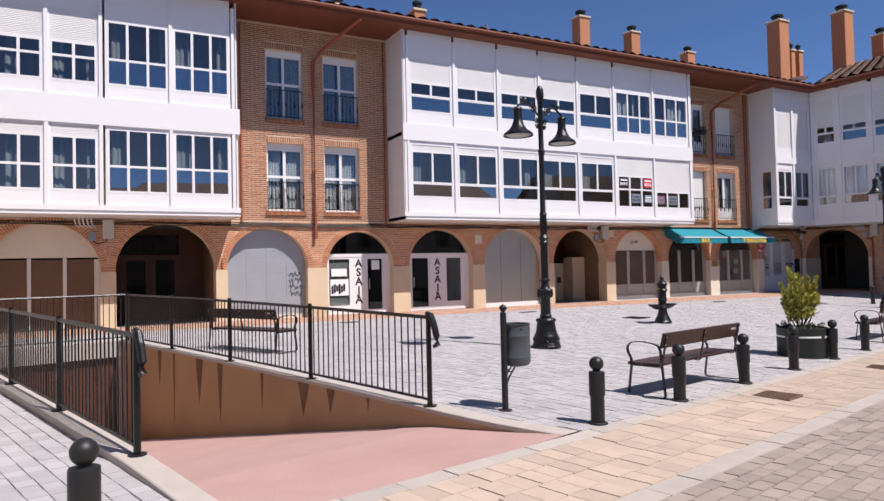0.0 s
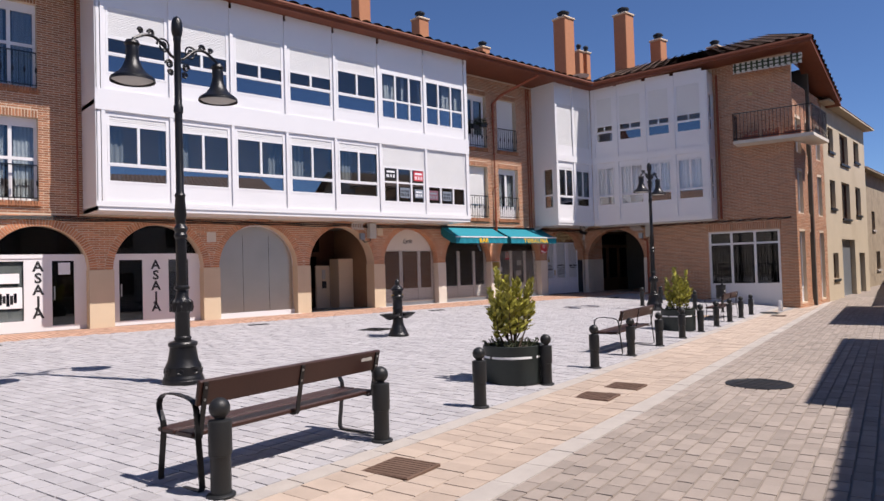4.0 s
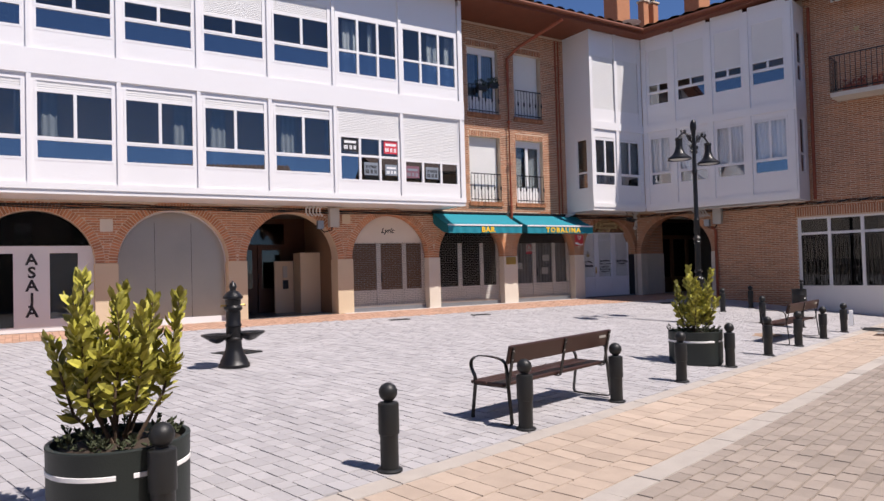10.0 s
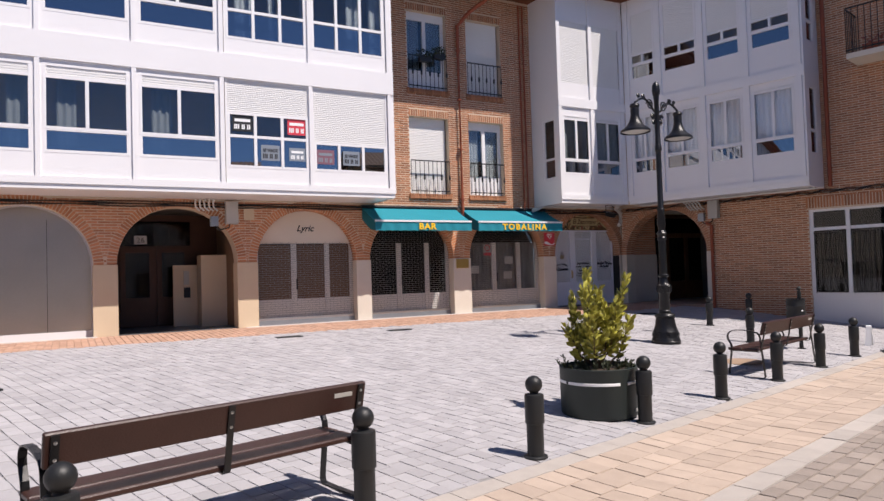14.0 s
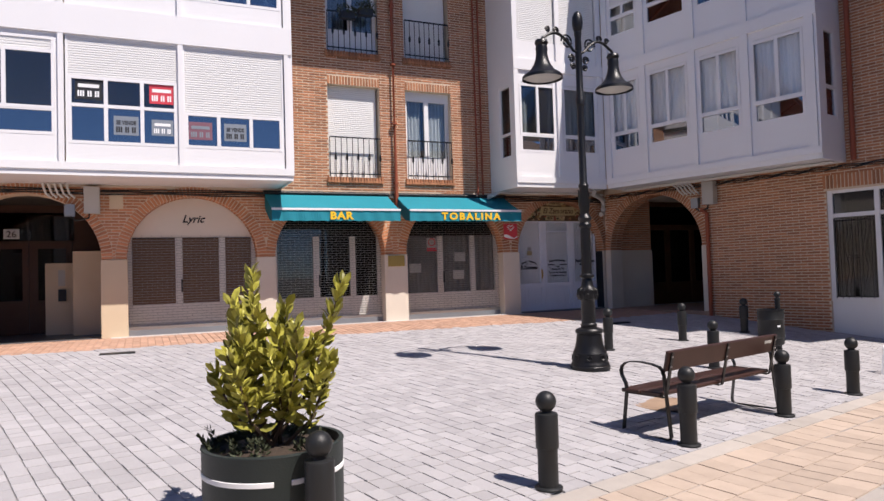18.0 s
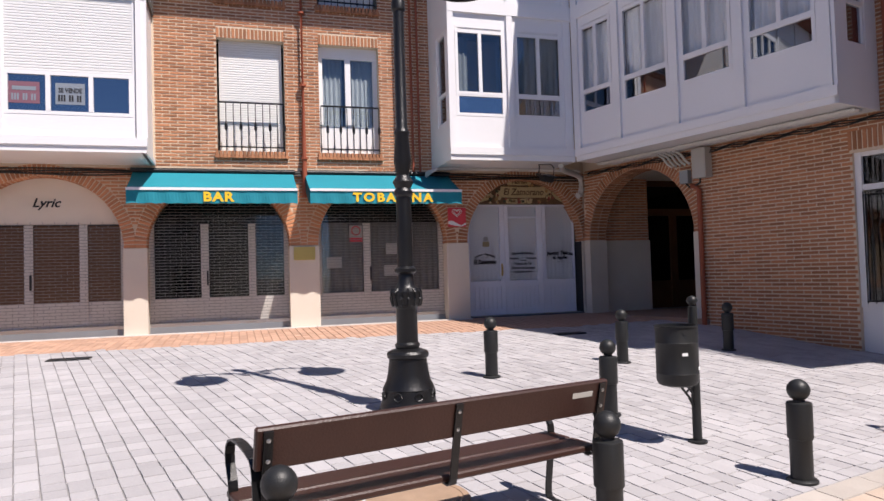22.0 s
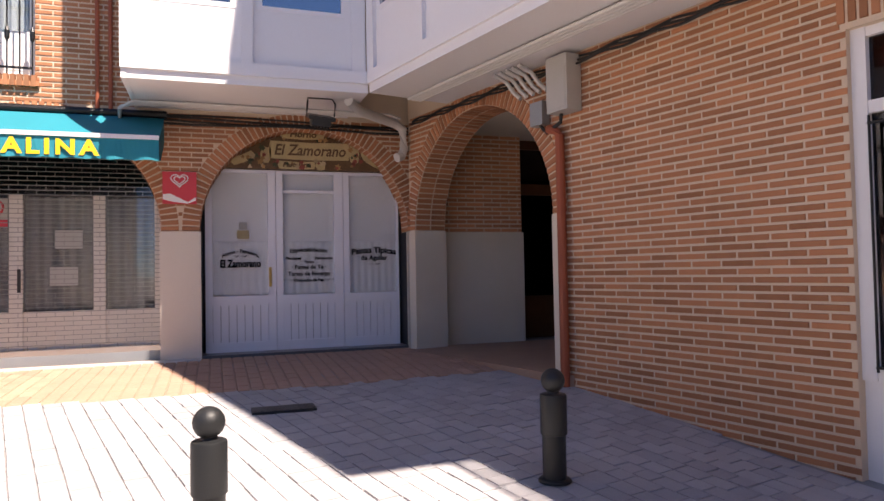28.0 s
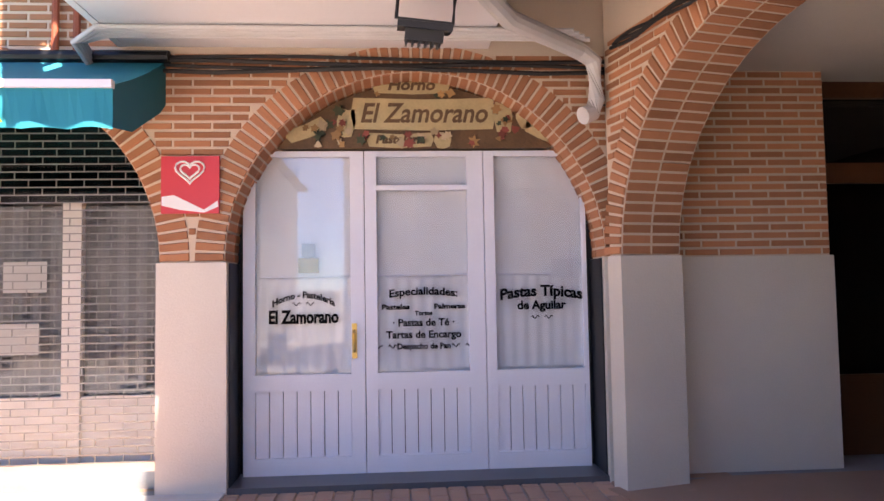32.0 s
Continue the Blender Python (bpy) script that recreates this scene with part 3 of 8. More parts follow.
# the square itself reaches the arcade wall, with the ramp left open
def bed_patch(b, a0, a1, d0, d1, lift=-0.012):
    na, nd = max(1, int((a1 - a0) / 1.0)), max(1, int((d1 - d0) / 1.0))
    vs = []
    for i in range(na + 1):
        for j in range(nd + 1):
            x, y = st(a0 + (a1 - a0) * i / na, d0 + (d1 - d0) * j / nd)
            vs.append((x, y, gz(x, y) + lift))
    b.raw(vs, [(i * (nd + 1) + j, (i + 1) * (nd + 1) + j, (i + 1) * (nd + 1) + j + 1, i * (nd + 1) + j + 1) for i in range(na) for j in range(nd)])


b = Bld()
bed_patch(b, -14, RAMP_A0, D_PLAZA, 29)
bed_patch(b, RAMP_A1, RAMP_A1 + 0.4, 6.25, 29)
bed_patch(b, RAMP_A1 + 0.4, 46, D_PLAZA, 29)
bed_patch(b, RAMP_A0, RAMP_A1, RAMP_END, 29)
plaza = tagged(part("floor_square", b, "sett_joint"), "town square floor bedded for pale grey concrete setts", "ground", kind="structure")

# ---- the main building ----
arcade = Bld()
for a, c in BAYS:
    arch_block(arcade, face_main, a, c, SPRING, GAL0, 0.0, -THICK)
prev = -7.0
piers = []
for a, c in BAYS:
    piers.append((prev, a))
    quadbox(arcade, face_main, prev, a, 0.0, -THICK, SPRING, GAL0)
    prev = c
piers.append((prev, 33.0))
quadbox(arcade, face_main, prev, 33.0, 0.0, -THICK, SPRING, GAL0)
quadbox(arcade, face_main, 32.9, 34.26, -0.15, -0.15 - THICK, SPRING, GAL0)
wall_arcade = tagged(part("wall_arcade", arcade, "brick_mortar"), "red brick arcade wall with round arches", "wall", kind="structure")
for k, (a, c) in enumerate(piers):
    b = Bld()
    e = 0.02
    quadbox(b, face_main, a - e, c + e, e, -THICK - 0.01, -0.15, SPRING - 0.002)
    tagged(part("pier", b, "plaster_pale" if k > 8 else "plaster"), "cream plastered arcade pier under the brick arches", "pier", group="arcade piers", kind="structure")

b = Bld()
quadbox(b, face_main, 32.95, 34.28, -0.13, -0.16 - THICK, -0.15, SPRING - 0.002)
tagged(part("wall_vestibule", b, "plaster_pale"), "cream plastered wall inside the passage arch", "wall", kind="structure")
RWIN = [(7.03, 8.20), (8.87, 10.06), (25.07, 26.30), (26.95, 28.13)]
LOW, UPP = (3.33, 5.45), (6.22, 8.39)
up = Bld()
holes = [(u0, u1, z0, z1) for u0, u1 in RWIN for z0, z1 in (LOW, UPP)]
wall_rects(up, face_main, -7.0, XW + 0.3, GAL0, 9.6, -0.0, -0.35, holes)
wall_upper = tagged(part("wall_upper", up, "brick_mortar"), "red brick upper wall of the long house", "wall", kind="structure")


def window_unit(F, u0, u1, z0, z1, w, cols, rows, mats, name="window", label="white aluminium window", group="", frame_w=0.055, back=None, parent=None):
    """A glazed window: frame, mullions, panes. cols, rows: relative cuts; mats[row][col] names what fills each field."""
    top = parent if parent is not None else thing(name, label, "window", group=group)
    b = Bld()
    d = 0.05
    quadbox(b, F, u0, u1, w, w - d, z0, z0 + frame_w)
    quadbox(b, F, u0, u1, w, w - d, z1 - frame_w, z1)
    quadbox(b, F, u0, u0 + frame_w, w, w - d, z0 + frame_w, z1 - frame_w)
    quadbox(b, F, u1 - frame_w, u1, w, w - d, z0 + frame_w, z1 - frame_w)
    U = [u0 + (u1 - u0) * q for q in (0, *cols, 1)]
    Z = [z0 + (z1 - z0) * q for q in (0, *rows, 1)]
    for u in U[1:-1]:
        quadbox(b, F, u - frame_w * 0.6, u + frame_w * 0.6, w + 0.004, w - d, z0 + frame_w, z1 - frame_w)
    for z in Z[1:-1]:
        for ua, ub in zip(U, U[1:]):
            quadbox(b, F, ua + frame_w * 0.61, ub - frame_w * 0.61, w + 0.002, w - d, z - frame_w * 0.55, z + frame_w * 0.55)
    part("window_frame", b, "white", top)
    for i, (za, zb) in enumerate(zip(Z, Z[1:])):
        for j, (ua, ub) in enumerate(zip(U, U[1:])):
            m = mats[i][j] if isinstance(mats[i], (list, tuple)) else mats[i]
            if not m:
                continue
            p = Bld()
            e = frame_w * 0.5
            q = 0.03 if m.startswith("glass") else 0.015
            quadbox(p, F, ua + e, ub - e, w - q, w - q - 0.012, za + e, zb - e)
            ob = part("pane" if m.startswith("glass") else "panel", p, m, top)
            if m.startswith("glass"):
                ob.visible_shadow = False
    return top


def shutter(F, u0, u1, z0, z1, w, mat="white_shutter", step=0.045, parent=None, name="roller_shutter", label="lowered white roller shutter"):
    """A roller shutter of narrow slats."""
    b = Bld()
    n = max(1, int(round((z1 - z0) / step)))
    h = (z1 - z0) / n
    vs = []
    for i in range(n):
        for dz, dw in ((0.0, -0.007), (0.2, 0.0), (0.85, 0.0)):
            vs += [F(u0, w + dw, z0 + (i + dz) * h), F(u1, w + dw, z0 + (i + dz) * h)]
    vs += [F(u0, w - 0.007, z1), F(u1, w - 0.007, z1)]
    b.raw(vs, [(2 * k, 2 * k + 1, 2 * k + 3, 2 * k + 2) for k in range(3 * n)])
    ob = part(name, b, mat, parent)
    if parent is None:
        tagged(ob, label, "shutter")
    return ob


# ---- glazed galleries ----
def gallery(name, F, u0, u1, depth, label, side0=True, side1=True, z0=GAL0, z1=GAL1, band=(5.58, 6.12)):
    """The white box of a gallery: sill band, floor band, head band, slab and posts; windows are set into it afterwards."""
    g = thing(name, label, "gallery", kind="structure")
    b = Bld()
    quadbox(b, F, u0, u1, 0, -depth, z0, z0 + 0.10)
    part("base_slab", b, "white", g)
    b = Bld()
    quadbox(b, F, u0 - 0.012, u1 + 0.012, 0.03, -0.05, z0 + 0.10, z0 + 0.24)
    part("base_band", b, "white", g)
    b = Bld()
    quadbox(b, F, u0 - 0.012, u1 + 0.012, 0.03, -0.05, *band)
    part("floor_band", b, "white", g)
    b = Bld()
    # slab in the dark room colour, so the inside looks unlit
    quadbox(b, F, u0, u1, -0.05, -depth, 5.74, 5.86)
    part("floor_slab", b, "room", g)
    return g


GLZ, BLU = "glass", "glass_blue"


def fill(F, u0, u1, z0, z1, w, parent, name="panel", mat="white"):
    b = Bld()
    quadbox(b, F, u0, u1, w, w - 0.05, z0, z1)
    return part(name, b, mat, parent)


def gal_B(u, w, z):
    return (u, YM - w, z)


def bay_fields(F, g, u0, u1, zs, kind, glz=GLZ):
    """One bay of a gallery between its posts. zs: parapet top, lower row top, upper row top, head."""
    zp, zm, zt, zh, zc = zs[:5]
    fill(F, u0, u1, zs[5], zp, -0.02, g, "parapet_panel")
    e = 0.05 if kind == "wide" else 0.04
    fill(F, u0, u0 + e, zp, zh, -0.02, g, "jamb")
    fill(F, u1 - e, u1, zp, zh, -0.02, g, "jamb")
    if kind == "wide":        # two big panes over one blue fixed pane, shutter box above
        window_unit(F, u0 + 0.05, u1 - 0.05, zp, zh, -0.015, (), ((zm - zp) / (zh - zp),), (BLU, None), parent=g)
        window_unit(F, u0 + 0.05, u1 - 0.05, zm, zt, -0.01, (0.5,), (), ((glz, glz),), parent=g)
        shutter(F, u0 + 0.05, u1 - 0.05, zt, zh, -0.03, parent=g)
        fill(F, u0, u1, zh, zc, -0.02, g, "head_panel")
    else:
        n = kind[0]
        cols = tuple((i + 1) / n for i in range(n - 1))
        if zt < zh - 0.02:
            window_unit(F, u0 + 0.04, u1 - 0.04, zp, zt, -0.015, cols, ((zm - zp) / (zt - zp),) if zm > zp else (), ([kind[1]] * n, [glz] * n) if zm > zp else ([kind[1]] * n,), parent=g)
            shutter(F, u0 + 0.04, u1 - 0.04, zt, zh, -0.03, parent=g)
        else:
            window_unit(F, u0 + 0.04, u1 - 0.04, zp, zh, -0.015, cols, ((zm - zp) / (zh - zp),), ([kind[1]] * n, [glz] * n), parent=g)
        fill(F, u0, u1, zh, zc, -0.02, g, "head_panel")


def posts(F, g, us, z0, z1, width=0.09, w=0.025):
    for u in us:
        b = Bld()
        quadbox(b, F, u - width / 2, u + width / 2, w, -0.08, z0, z1)
        part("post", b, "white", g)


def side_wall(P, g, a, c, z0, z1, name="side_panel"):
    b = Bld()
    x0, y0 = a
    x1, y1 = c
    dx, dy = x1 - x0, y1 - y0
    L = math.hypot(dx, dy)
    nx, ny = -dy / L * 0.04, dx / L * 0.04
    b.prism([(x0, y0, z0), (x1, y1, z0), (x1, y1, z1), (x0, y0, z1)], (nx, ny, 0))
    return part(name, b, "white", g)


# long gallery
gB = gallery("glazed_gallery", gal_B, 11.08, 24.00, YF - YM, "long white aluminium glazed gallery over two storeys")
PB = [11.26, 12.97, 14.70, 16.43, 18.15, 19.90, 21.90, 23.90]
for u0, u1 in zip(PB[:5], PB[1:6]):
    bay_fields(gal_B, gB, u0 + 0.045, u1 - 0.045, (3.74, 4.20, 5.26, 5.50, 5.58, 3.27), "wide")
    bay_fields(gal_B, gB, u0 + 0.045, u1 - 0.045, (6.53, 7.04, 7.84 if u0 > 18 else 7.50, 8.30, GAL1, 6.12), "wide")
bay_fields(gal_B, gB, 19.97, 21.87, (3.61, 4.31, 4.84, 5.54, 5.58, 3.27), (3, BLU))
bay_fields(gal_B, gB, 21.93, 23.84, (3.61, 3.61, 4.29, 5.54, 5.58, 3.27), (3, BLU))
for u0, u1 in ((19.97, 21.87), (21.93, 23.84)):
    bay_fields(gal_B, gB, u0, u1, (6.47, 7.12, 8.06, 8.06, GAL1, 6.12), (3, BLU))
posts(gal_B, gB, PB, 3.27, 5.58)
posts(gal_B, gB, PB, 6.12, GAL1 - 0.2)
posts(gal_B, gB, (11.15, 23.97), 3.27, GAL1, 0.10, 0.0)
side_wall(None, gB, (11.12, YM), (11.12, YF), GAL0, GAL1)
side_wall(None, gB, (23.96, YM + 0.05), (23.96, YF), GAL0, GAL1)

# near gallery
gA = gallery("glazed_gallery", gal_B, -7.0, 5.96, YF - YM, "white aluminium glazed gallery above the entrance arches", band=(5.36, 6.08))
PA = [-6.9, -5.94, -4.75, -3.56, -2.37, -1.18, 0.01, 1.20, 2.44]
for u0, u1 in zip(PA, PA[1:]):
    bay_fields(gal_B, gA, u0 + 0.045, u1 - 0.045, (3.62, 4.27, 5.04, 5.32, 5.36, 3.27), (2, GLZ))
    bay_fields(gal_B, gA, u0 + 0.045, u1 - 0.045, (6.43, 7.09, 7.48, 8.30, GAL1, 6.08), (2, GLZ))
for u0, u1 in ((2.54, 4.12), (4.18, 5.73)):
    bay_fields(gal_B, gA, u0, u1, (3.60, 4.30, 5.30, 5.30, 5.36, 3.27), (3, BLU))
    bay_fields(gal_B, gA, u0, u1, (6.43, 7.12, 8.15, 8.15, GAL1, 6.08), (3, BLU))
posts(gal_B, gA, PA + [4.15, 5.80], 3.27, 5.36)
posts(gal_B, gA, PA + [4.15, 5.80], 6.08, GAL1 - 0.2)
side_wall(None, gA, (5.92, YM + 0.05), (5.92, YF), GAL0, GAL1)


# corner gallery: a short face along the arcade and a long one along the wing
gC = gallery("glazed_gallery", gal_B, 29.18, XD, YF - YM, "short white glazed gallery in the corner of the square", band=(5.80, 6.06))
for u0, u1 in ((29.27, 30.35), (30.47, 31.54)):
    bay_fields(gal_B, gC, u0, u1, (3.86, 4.26, 5.48, 5.58, 5.80, 3.27), "wide")
    fill(gal_B, u0, u1, 6.06, 6.5, -0.02, gC, "parapet_panel")
    shutter(gal_B, u0 + 0.03, u1 - 0.03, 6.5, 8.3, -0.03, parent=gC)
    fill(gal_B, u0, u1, 8.3, GAL1, -0.02, gC, "head_panel")
posts(gal_B, gC, (29.225, 30.41), 3.27, 5.80, 0.12)
posts(gal_B, gC, (29.225, 30.41), 6.06, GAL1, 0.12)
posts(gal_B, gC, (31.62,), GAL0 + 0.11, GAL1, 0.16, 0.0)
# its flank
def flank_C(u, w, z):
    return (29.18 - w, u, z)


window_unit(flank_C, YM + 0.2, YM + 0.75, 3.75, 5.5, -0.01, (), (0.33,), (BLU, GLZ), parent=gC)
for za, zb in ((GAL0 - 0.004, 3.75), (5.5, 9.16)):
    fill(flank_C, YM - 0.006, YF, za, zb, 0.006, gC, "side_panel")
fill(flank_C, YM, YM + 0.2, 3.75, 5.5, 0.006, gC, "side_panel")
fill(flank_C, YM + 0.75, YF, 3.75, 5.5, 0.006, gC, "side_panel")


D0, D1, DDEP = 15.98, 21.00, 1.04
gD = gallery("glazed_gallery", gal_D, D0, D1, DDEP, "white aluminium glazed gallery along the wing", band=(5.80, 6.06))
PD = [16.11, 17.40, 18.60, 19.88, 20.93]
for u0, u1 in zip(PD, PD[1:]):
    bay_fields(gal_D, gD, u0 + 0.08, u1 - 0.08, (3.90, 4.32, 5.60, 5.68, 5.80, 3.27), "wide", "glass_clear")
    bay_fields(gal_D, gD, u0 + 0.08, u1 - 0.08, (6.72, 7.17, 7.50, 8.75, GAL1 + 0.12, 6.06), "wide", "glass_clear")
posts(gal_D, gD, PD, 3.27, 5.80, 0.16)
posts(gal_D, gD, PD, 6.06, GAL1, 0.16)


def flank_D(u, w, z):
    return gal_D(D0 - w, -u, z)


for za, zb in ((3.85, 5.6), (6.7, 8.3)):
    window_unit(flank_D, 0.25, 0.75, za, zb, 0.0, (), (0.35,), (BLU, GLZ), parent=gD)
    fill(flank_D, 0.0, 0.25, za, zb, 0.006, gD, "side_panel")
    fill(flank_D, 0.75, DDEP, za, zb, 0.006, gD, "side_panel")
for za, zb in ((GAL0 - 0.004, 3.85), (5.6, 6.7), (8.3, GAL1)):
    fill(flank_D, 0.0, DDEP, za, zb, 0.006, gD, "side_panel")

# ---- the wing ----
CORNER = 13.25
SHOP = (13.88, 16.62, -0.6, 2.50)
wing = Bld()
arch_block(wing, face_wing, WARCH[0], WARCH[1], SPRING, GAL0, 0.0, -0.46)
wall_rects(wing, face_wing, CORNER, WARCH[0], -0.9, GAL0, 0.0, -0.35, [SHOP])
wall_rects(wing, face_wing, CORNER, 22.2, GAL0, 9.6, 0.0, -0.35, [])
quadbox(wing, face_wing, WARCH[1], 22.2, 0.0, -0.46, SPRING, GAL0)
wall_wing = tagged(part("wall_wing", wing, "brick_mortar"), "red brick wall of the wing with a passage arch and a shop front", "wall", kind="structure")


for a, c, d in ((WARCH[1] - 0.012, 22.21, 0.012), (WARCH[0] - 0.12, WARCH[0] + 0.012, 0.012)):
    b = Bld()
    quadbox(b, face_wing, a, c, d, -0.47, -0.3, SPRING - 0.002)
    tagged(part("pier", b, "plaster_pale"), "cream plastered jamb of the passage arch", "pier", group="passage jambs", kind="structure")
SDIR = radians(7.0)
SCX, SCY = face_wing(CORNER, 0, 0)[:2]


def face_south(u, w, z):
    return (SCX + u * math.cos(SDIR) + w * math.sin(SDIR), SCY + u * math.sin(SDIR) - w * math.cos(SDIR), z)


SW = [(0.30, 1.10), (1.90, 2.75), (3.50, 4.25)]
SHOLES = [(a, c, z0, z1) for a, c in SW for z0, z1 in ((-0.45, 2.40), (3.15, 4.85))] + [(a, c, 5.6, 7.0) for a, c in SW]
south = Bld()
wall_rects(south, face_south, 0.0, 4.8, -0.9, 8.4, 0.0, -0.35, SHOLES)
wall_south = tagged(part("wall_south", south, "brick_mortar"), "brick end wall of the wing along the street", "wall", kind="structure")


# ---- roofs ----
def tile_roof(name, p00, p10, p01, p11, label, pitch=0.22, rows=14, over=0.0):
    """A slope of curved clay tiles. p00-p10: the eave, p01-p11: the ridge."""
    r = thing(name, label, "roof", kind="structure")
    P = [Vector(p) for p in (p00, p10, p01, p11)]
    n = max(2, int((P[1] - P[0]).length / pitch))
    nrm = (P[1] - P[0]).cross(P[2] - P[0]).normalized()
    if nrm.z < 0:
        nrm = -nrm
    b = Bld()
    k = 5
    vs, fs = [], []
    L = (P[2] - P[0]).length
    rows = max(2, int(L / 0.38))
    cols = n * k
    for j in range(rows):
        for side in (0, 1):
            v = (j + side) / rows
            lift = 0.02 if side == 0 else 0.0
            for i in range(cols + 1):
                u = i / cols
                q = (P[0] * (1 - u) + P[1] * u) * (1 - v) + (P[2] * (1 - u) + P[3] * u) * v
                vs.append(tuple(q + nrm * (0.045 * abs(math.sin(math.pi * (i % (2 * k)) / (2 * k))) * 1.6 + lift)))
    for j in range(rows):
        for i in range(cols):
            a = (2 * j) * (cols + 1) + i
            c = a + cols + 1
            fs.append((a, a + 1, c + 1, c))
    b.raw(vs, fs)
    part("tiles", b, "roof_tile", r)
    b = Bld()
    b.prism([P[0], P[1], P[3], P[2]], -nrm * 0.12)
    part("deck", b, "eave", r)
    return r


EAVE_Y, EAVE_Z, RIDGE_Y, RIDGE_Z = YM - 0.47, 9.38, 28.2, 11.25
VAL, TIP = (31.30, EAVE_Y, EAVE_Z), (33.95, 12.38, 9.80)
SE = (40.5, 13.55, 8.40)
tile_roof("roof", (-8, EAVE_Y, EAVE_Z), VAL, (-8, RIDGE_Y, RIDGE_Z), (38.6, RIDGE_Y, RIDGE_Z), "long roof of weathered brown clay tiles")
tile_roof("roof", VAL, TIP, (38.4, 23.5, 11.9), (39.6, 16.2, 12.0), "roof of the wing in weathered brown clay tiles")
tile_roof("roof", (38.6, 36.0, 9.2), (-8, 36.0, 9.2), (38.6, RIDGE_Y, RIDGE_Z), (-8, RIDGE_Y, RIDGE_Z), "rear slope of the long roof in brown clay tiles")
tile_roof("roof", TIP, SE, (39.6, 16.2, 12.0), (40.8, 16.4, 11.8), "street slope of the wing roof in brown clay tiles")
SOFF = [((-8, EAVE_Y, 9.15), (31.30, EAVE_Y, 9.15), (31.3, YF, 9.17), (-8, YF, 9.17)), ((31.30, EAVE_Y, 9.15), (33.95, 12.38, 9.57), (34.8, 13.4, 9.57), (33.1, YF, 9.2), (31.3, YF, 9.2)), ((33.95, 12.38, 9.57), (40.5, 13.55, 8.17), (40.4, 14.6, 8.2), (34.8, 13.4, 9.57))]
for pts in SOFF:
    b = Bld()
    b.prism(pts, (0, 0, 0.09))
    tagged(part("trim_soffit", b, "eave"), "reddish painted boards under the eaves", "eaves", kind="structure")
for p, q in ((("x", -8, EAVE_Y), ("x", 31.30, EAVE_Y)), (("x", 31.30, EAVE_Y), ("x", 33.95, 12.38))):
    b = Bld()
    b.tube([(p[1], p[2] - 0.05, 9.3), (q[1], q[2] - 0.05, 9.72 if q[1] > 33 else 9.3)], 0.07, 8)
    tagged(part("gutter", b, "eave"), "brown painted gutter along the eaves", "gutter", kind="structure")

# rooms behind, so that the house is closed
b = Bld()
wall_rects(b, face_main, -7.0, XW + 0.3, GAL0 - 0.05, 9.3, -3.0, -3.1, [])
b.box(-7, YF + 0.35, GAL0 - 0.15, XW, YF + 3.1, GAL0 - 0.05)
b.box(-7, YF + 0.35, 5.75, XW, YF + 3.1, 5.85)
b.box(-7, YF + 0.35, 9.2, XW, YF + 3.1, 9.3)
b.box(-7.1, YF + 0.35, -0.3, -7.0, 35.6, 9.3)
b.box(-7.1, 35.3, -0.3, 38.0, 35.6, 9.25)
b.box(XW + 3, CORNER + 0.35, -0.9, XW + 3.1, 30, 9.3)
b.box(34.6, 14.6, 5.75, XW + 3, 30, 5.85)
b.box(34.6, 14.6, 2.95, XW + 3, 30, 3.05)
b.box(34.2, 18.0, -0.9, XW + 3, 18.1, 2.95)
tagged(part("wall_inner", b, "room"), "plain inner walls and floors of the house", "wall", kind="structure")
b = Bld()
b.box(-7, YF + THICK, 2.9, XW + 3, YF + 6, 3.0)
b.prism([face_wing(22.15, -0.465, 2.93), face_wing(19.2, -0.465, 2.93), (37, 18.6, 2.93), (37, 23.0, 2.93), (33.1, 23.0, 2.93)], (0, 0, 0.07))
tagged(part("ceiling", b, "plaster_pale"), "plain plastered ceiling behind the arches", "ceiling", kind="structure")


# ---- lettering ----
def text_mesh(body, size, extrude=0.002, spacing=1.0, bold=0.0):
    cu = bpy.data.curves.new("lettering", 'FONT')
    cu.body, cu.size, cu.extrude, cu.align_x, cu.space_character, cu.resolution_u, cu.offset = body, size, extrude, 'CENTER', spacing, 3, bold
    ob = bpy.data.objects.new("lettering", cu)
    scene.collection.objects.link(ob)
    me = bpy.data.meshes.new_from_object(ob.evaluated_get(bpy.context.evaluated_depsgraph_get()))
    bpy.data.objects.remove(ob)
    return me


def lettering(body, F, u, w, z, size, mat, parent=None, sx=1.0, shear=0.0, bend=0.0, name="lettering", label="", spacing=1.0, bold=0.0, width=None):
    """Words standing upright on a face, centred at u."""
    me = text_mesh(body, size, spacing=spacing, bold=bold)
    if width:
        sx = width / (max(q.co.x for q in me.vertices) - min(q.co.x for q in me.vertices))
    me.materials.clear()
    me.materials.append(M[mat])
    o, du, dw = Vector(F(0, 0, 0)), Vector(F(1, 0, 0)) - Vector(F(0, 0, 0)), Vector(F(0, 1, 0)) - Vector(F(0, 0, 0))
    if du.cross(Vector((0, 0, 1))).dot(dw) < 0:
        sgn = -1
    else:
        sgn = 1
    for q in me.vertices:
        x, y = q.co.x * sx * sgn + q.co.y * shear, q.co.y
        q.co = o + du * (u + x) + dw * (w + q.co.z) + Vector((0, 0, z + y - bend * x * x))
    ob = new(name, me)
    if parent is not None:
        ob.parent = parent
    if label:
        ob["label"] = label
    return ob


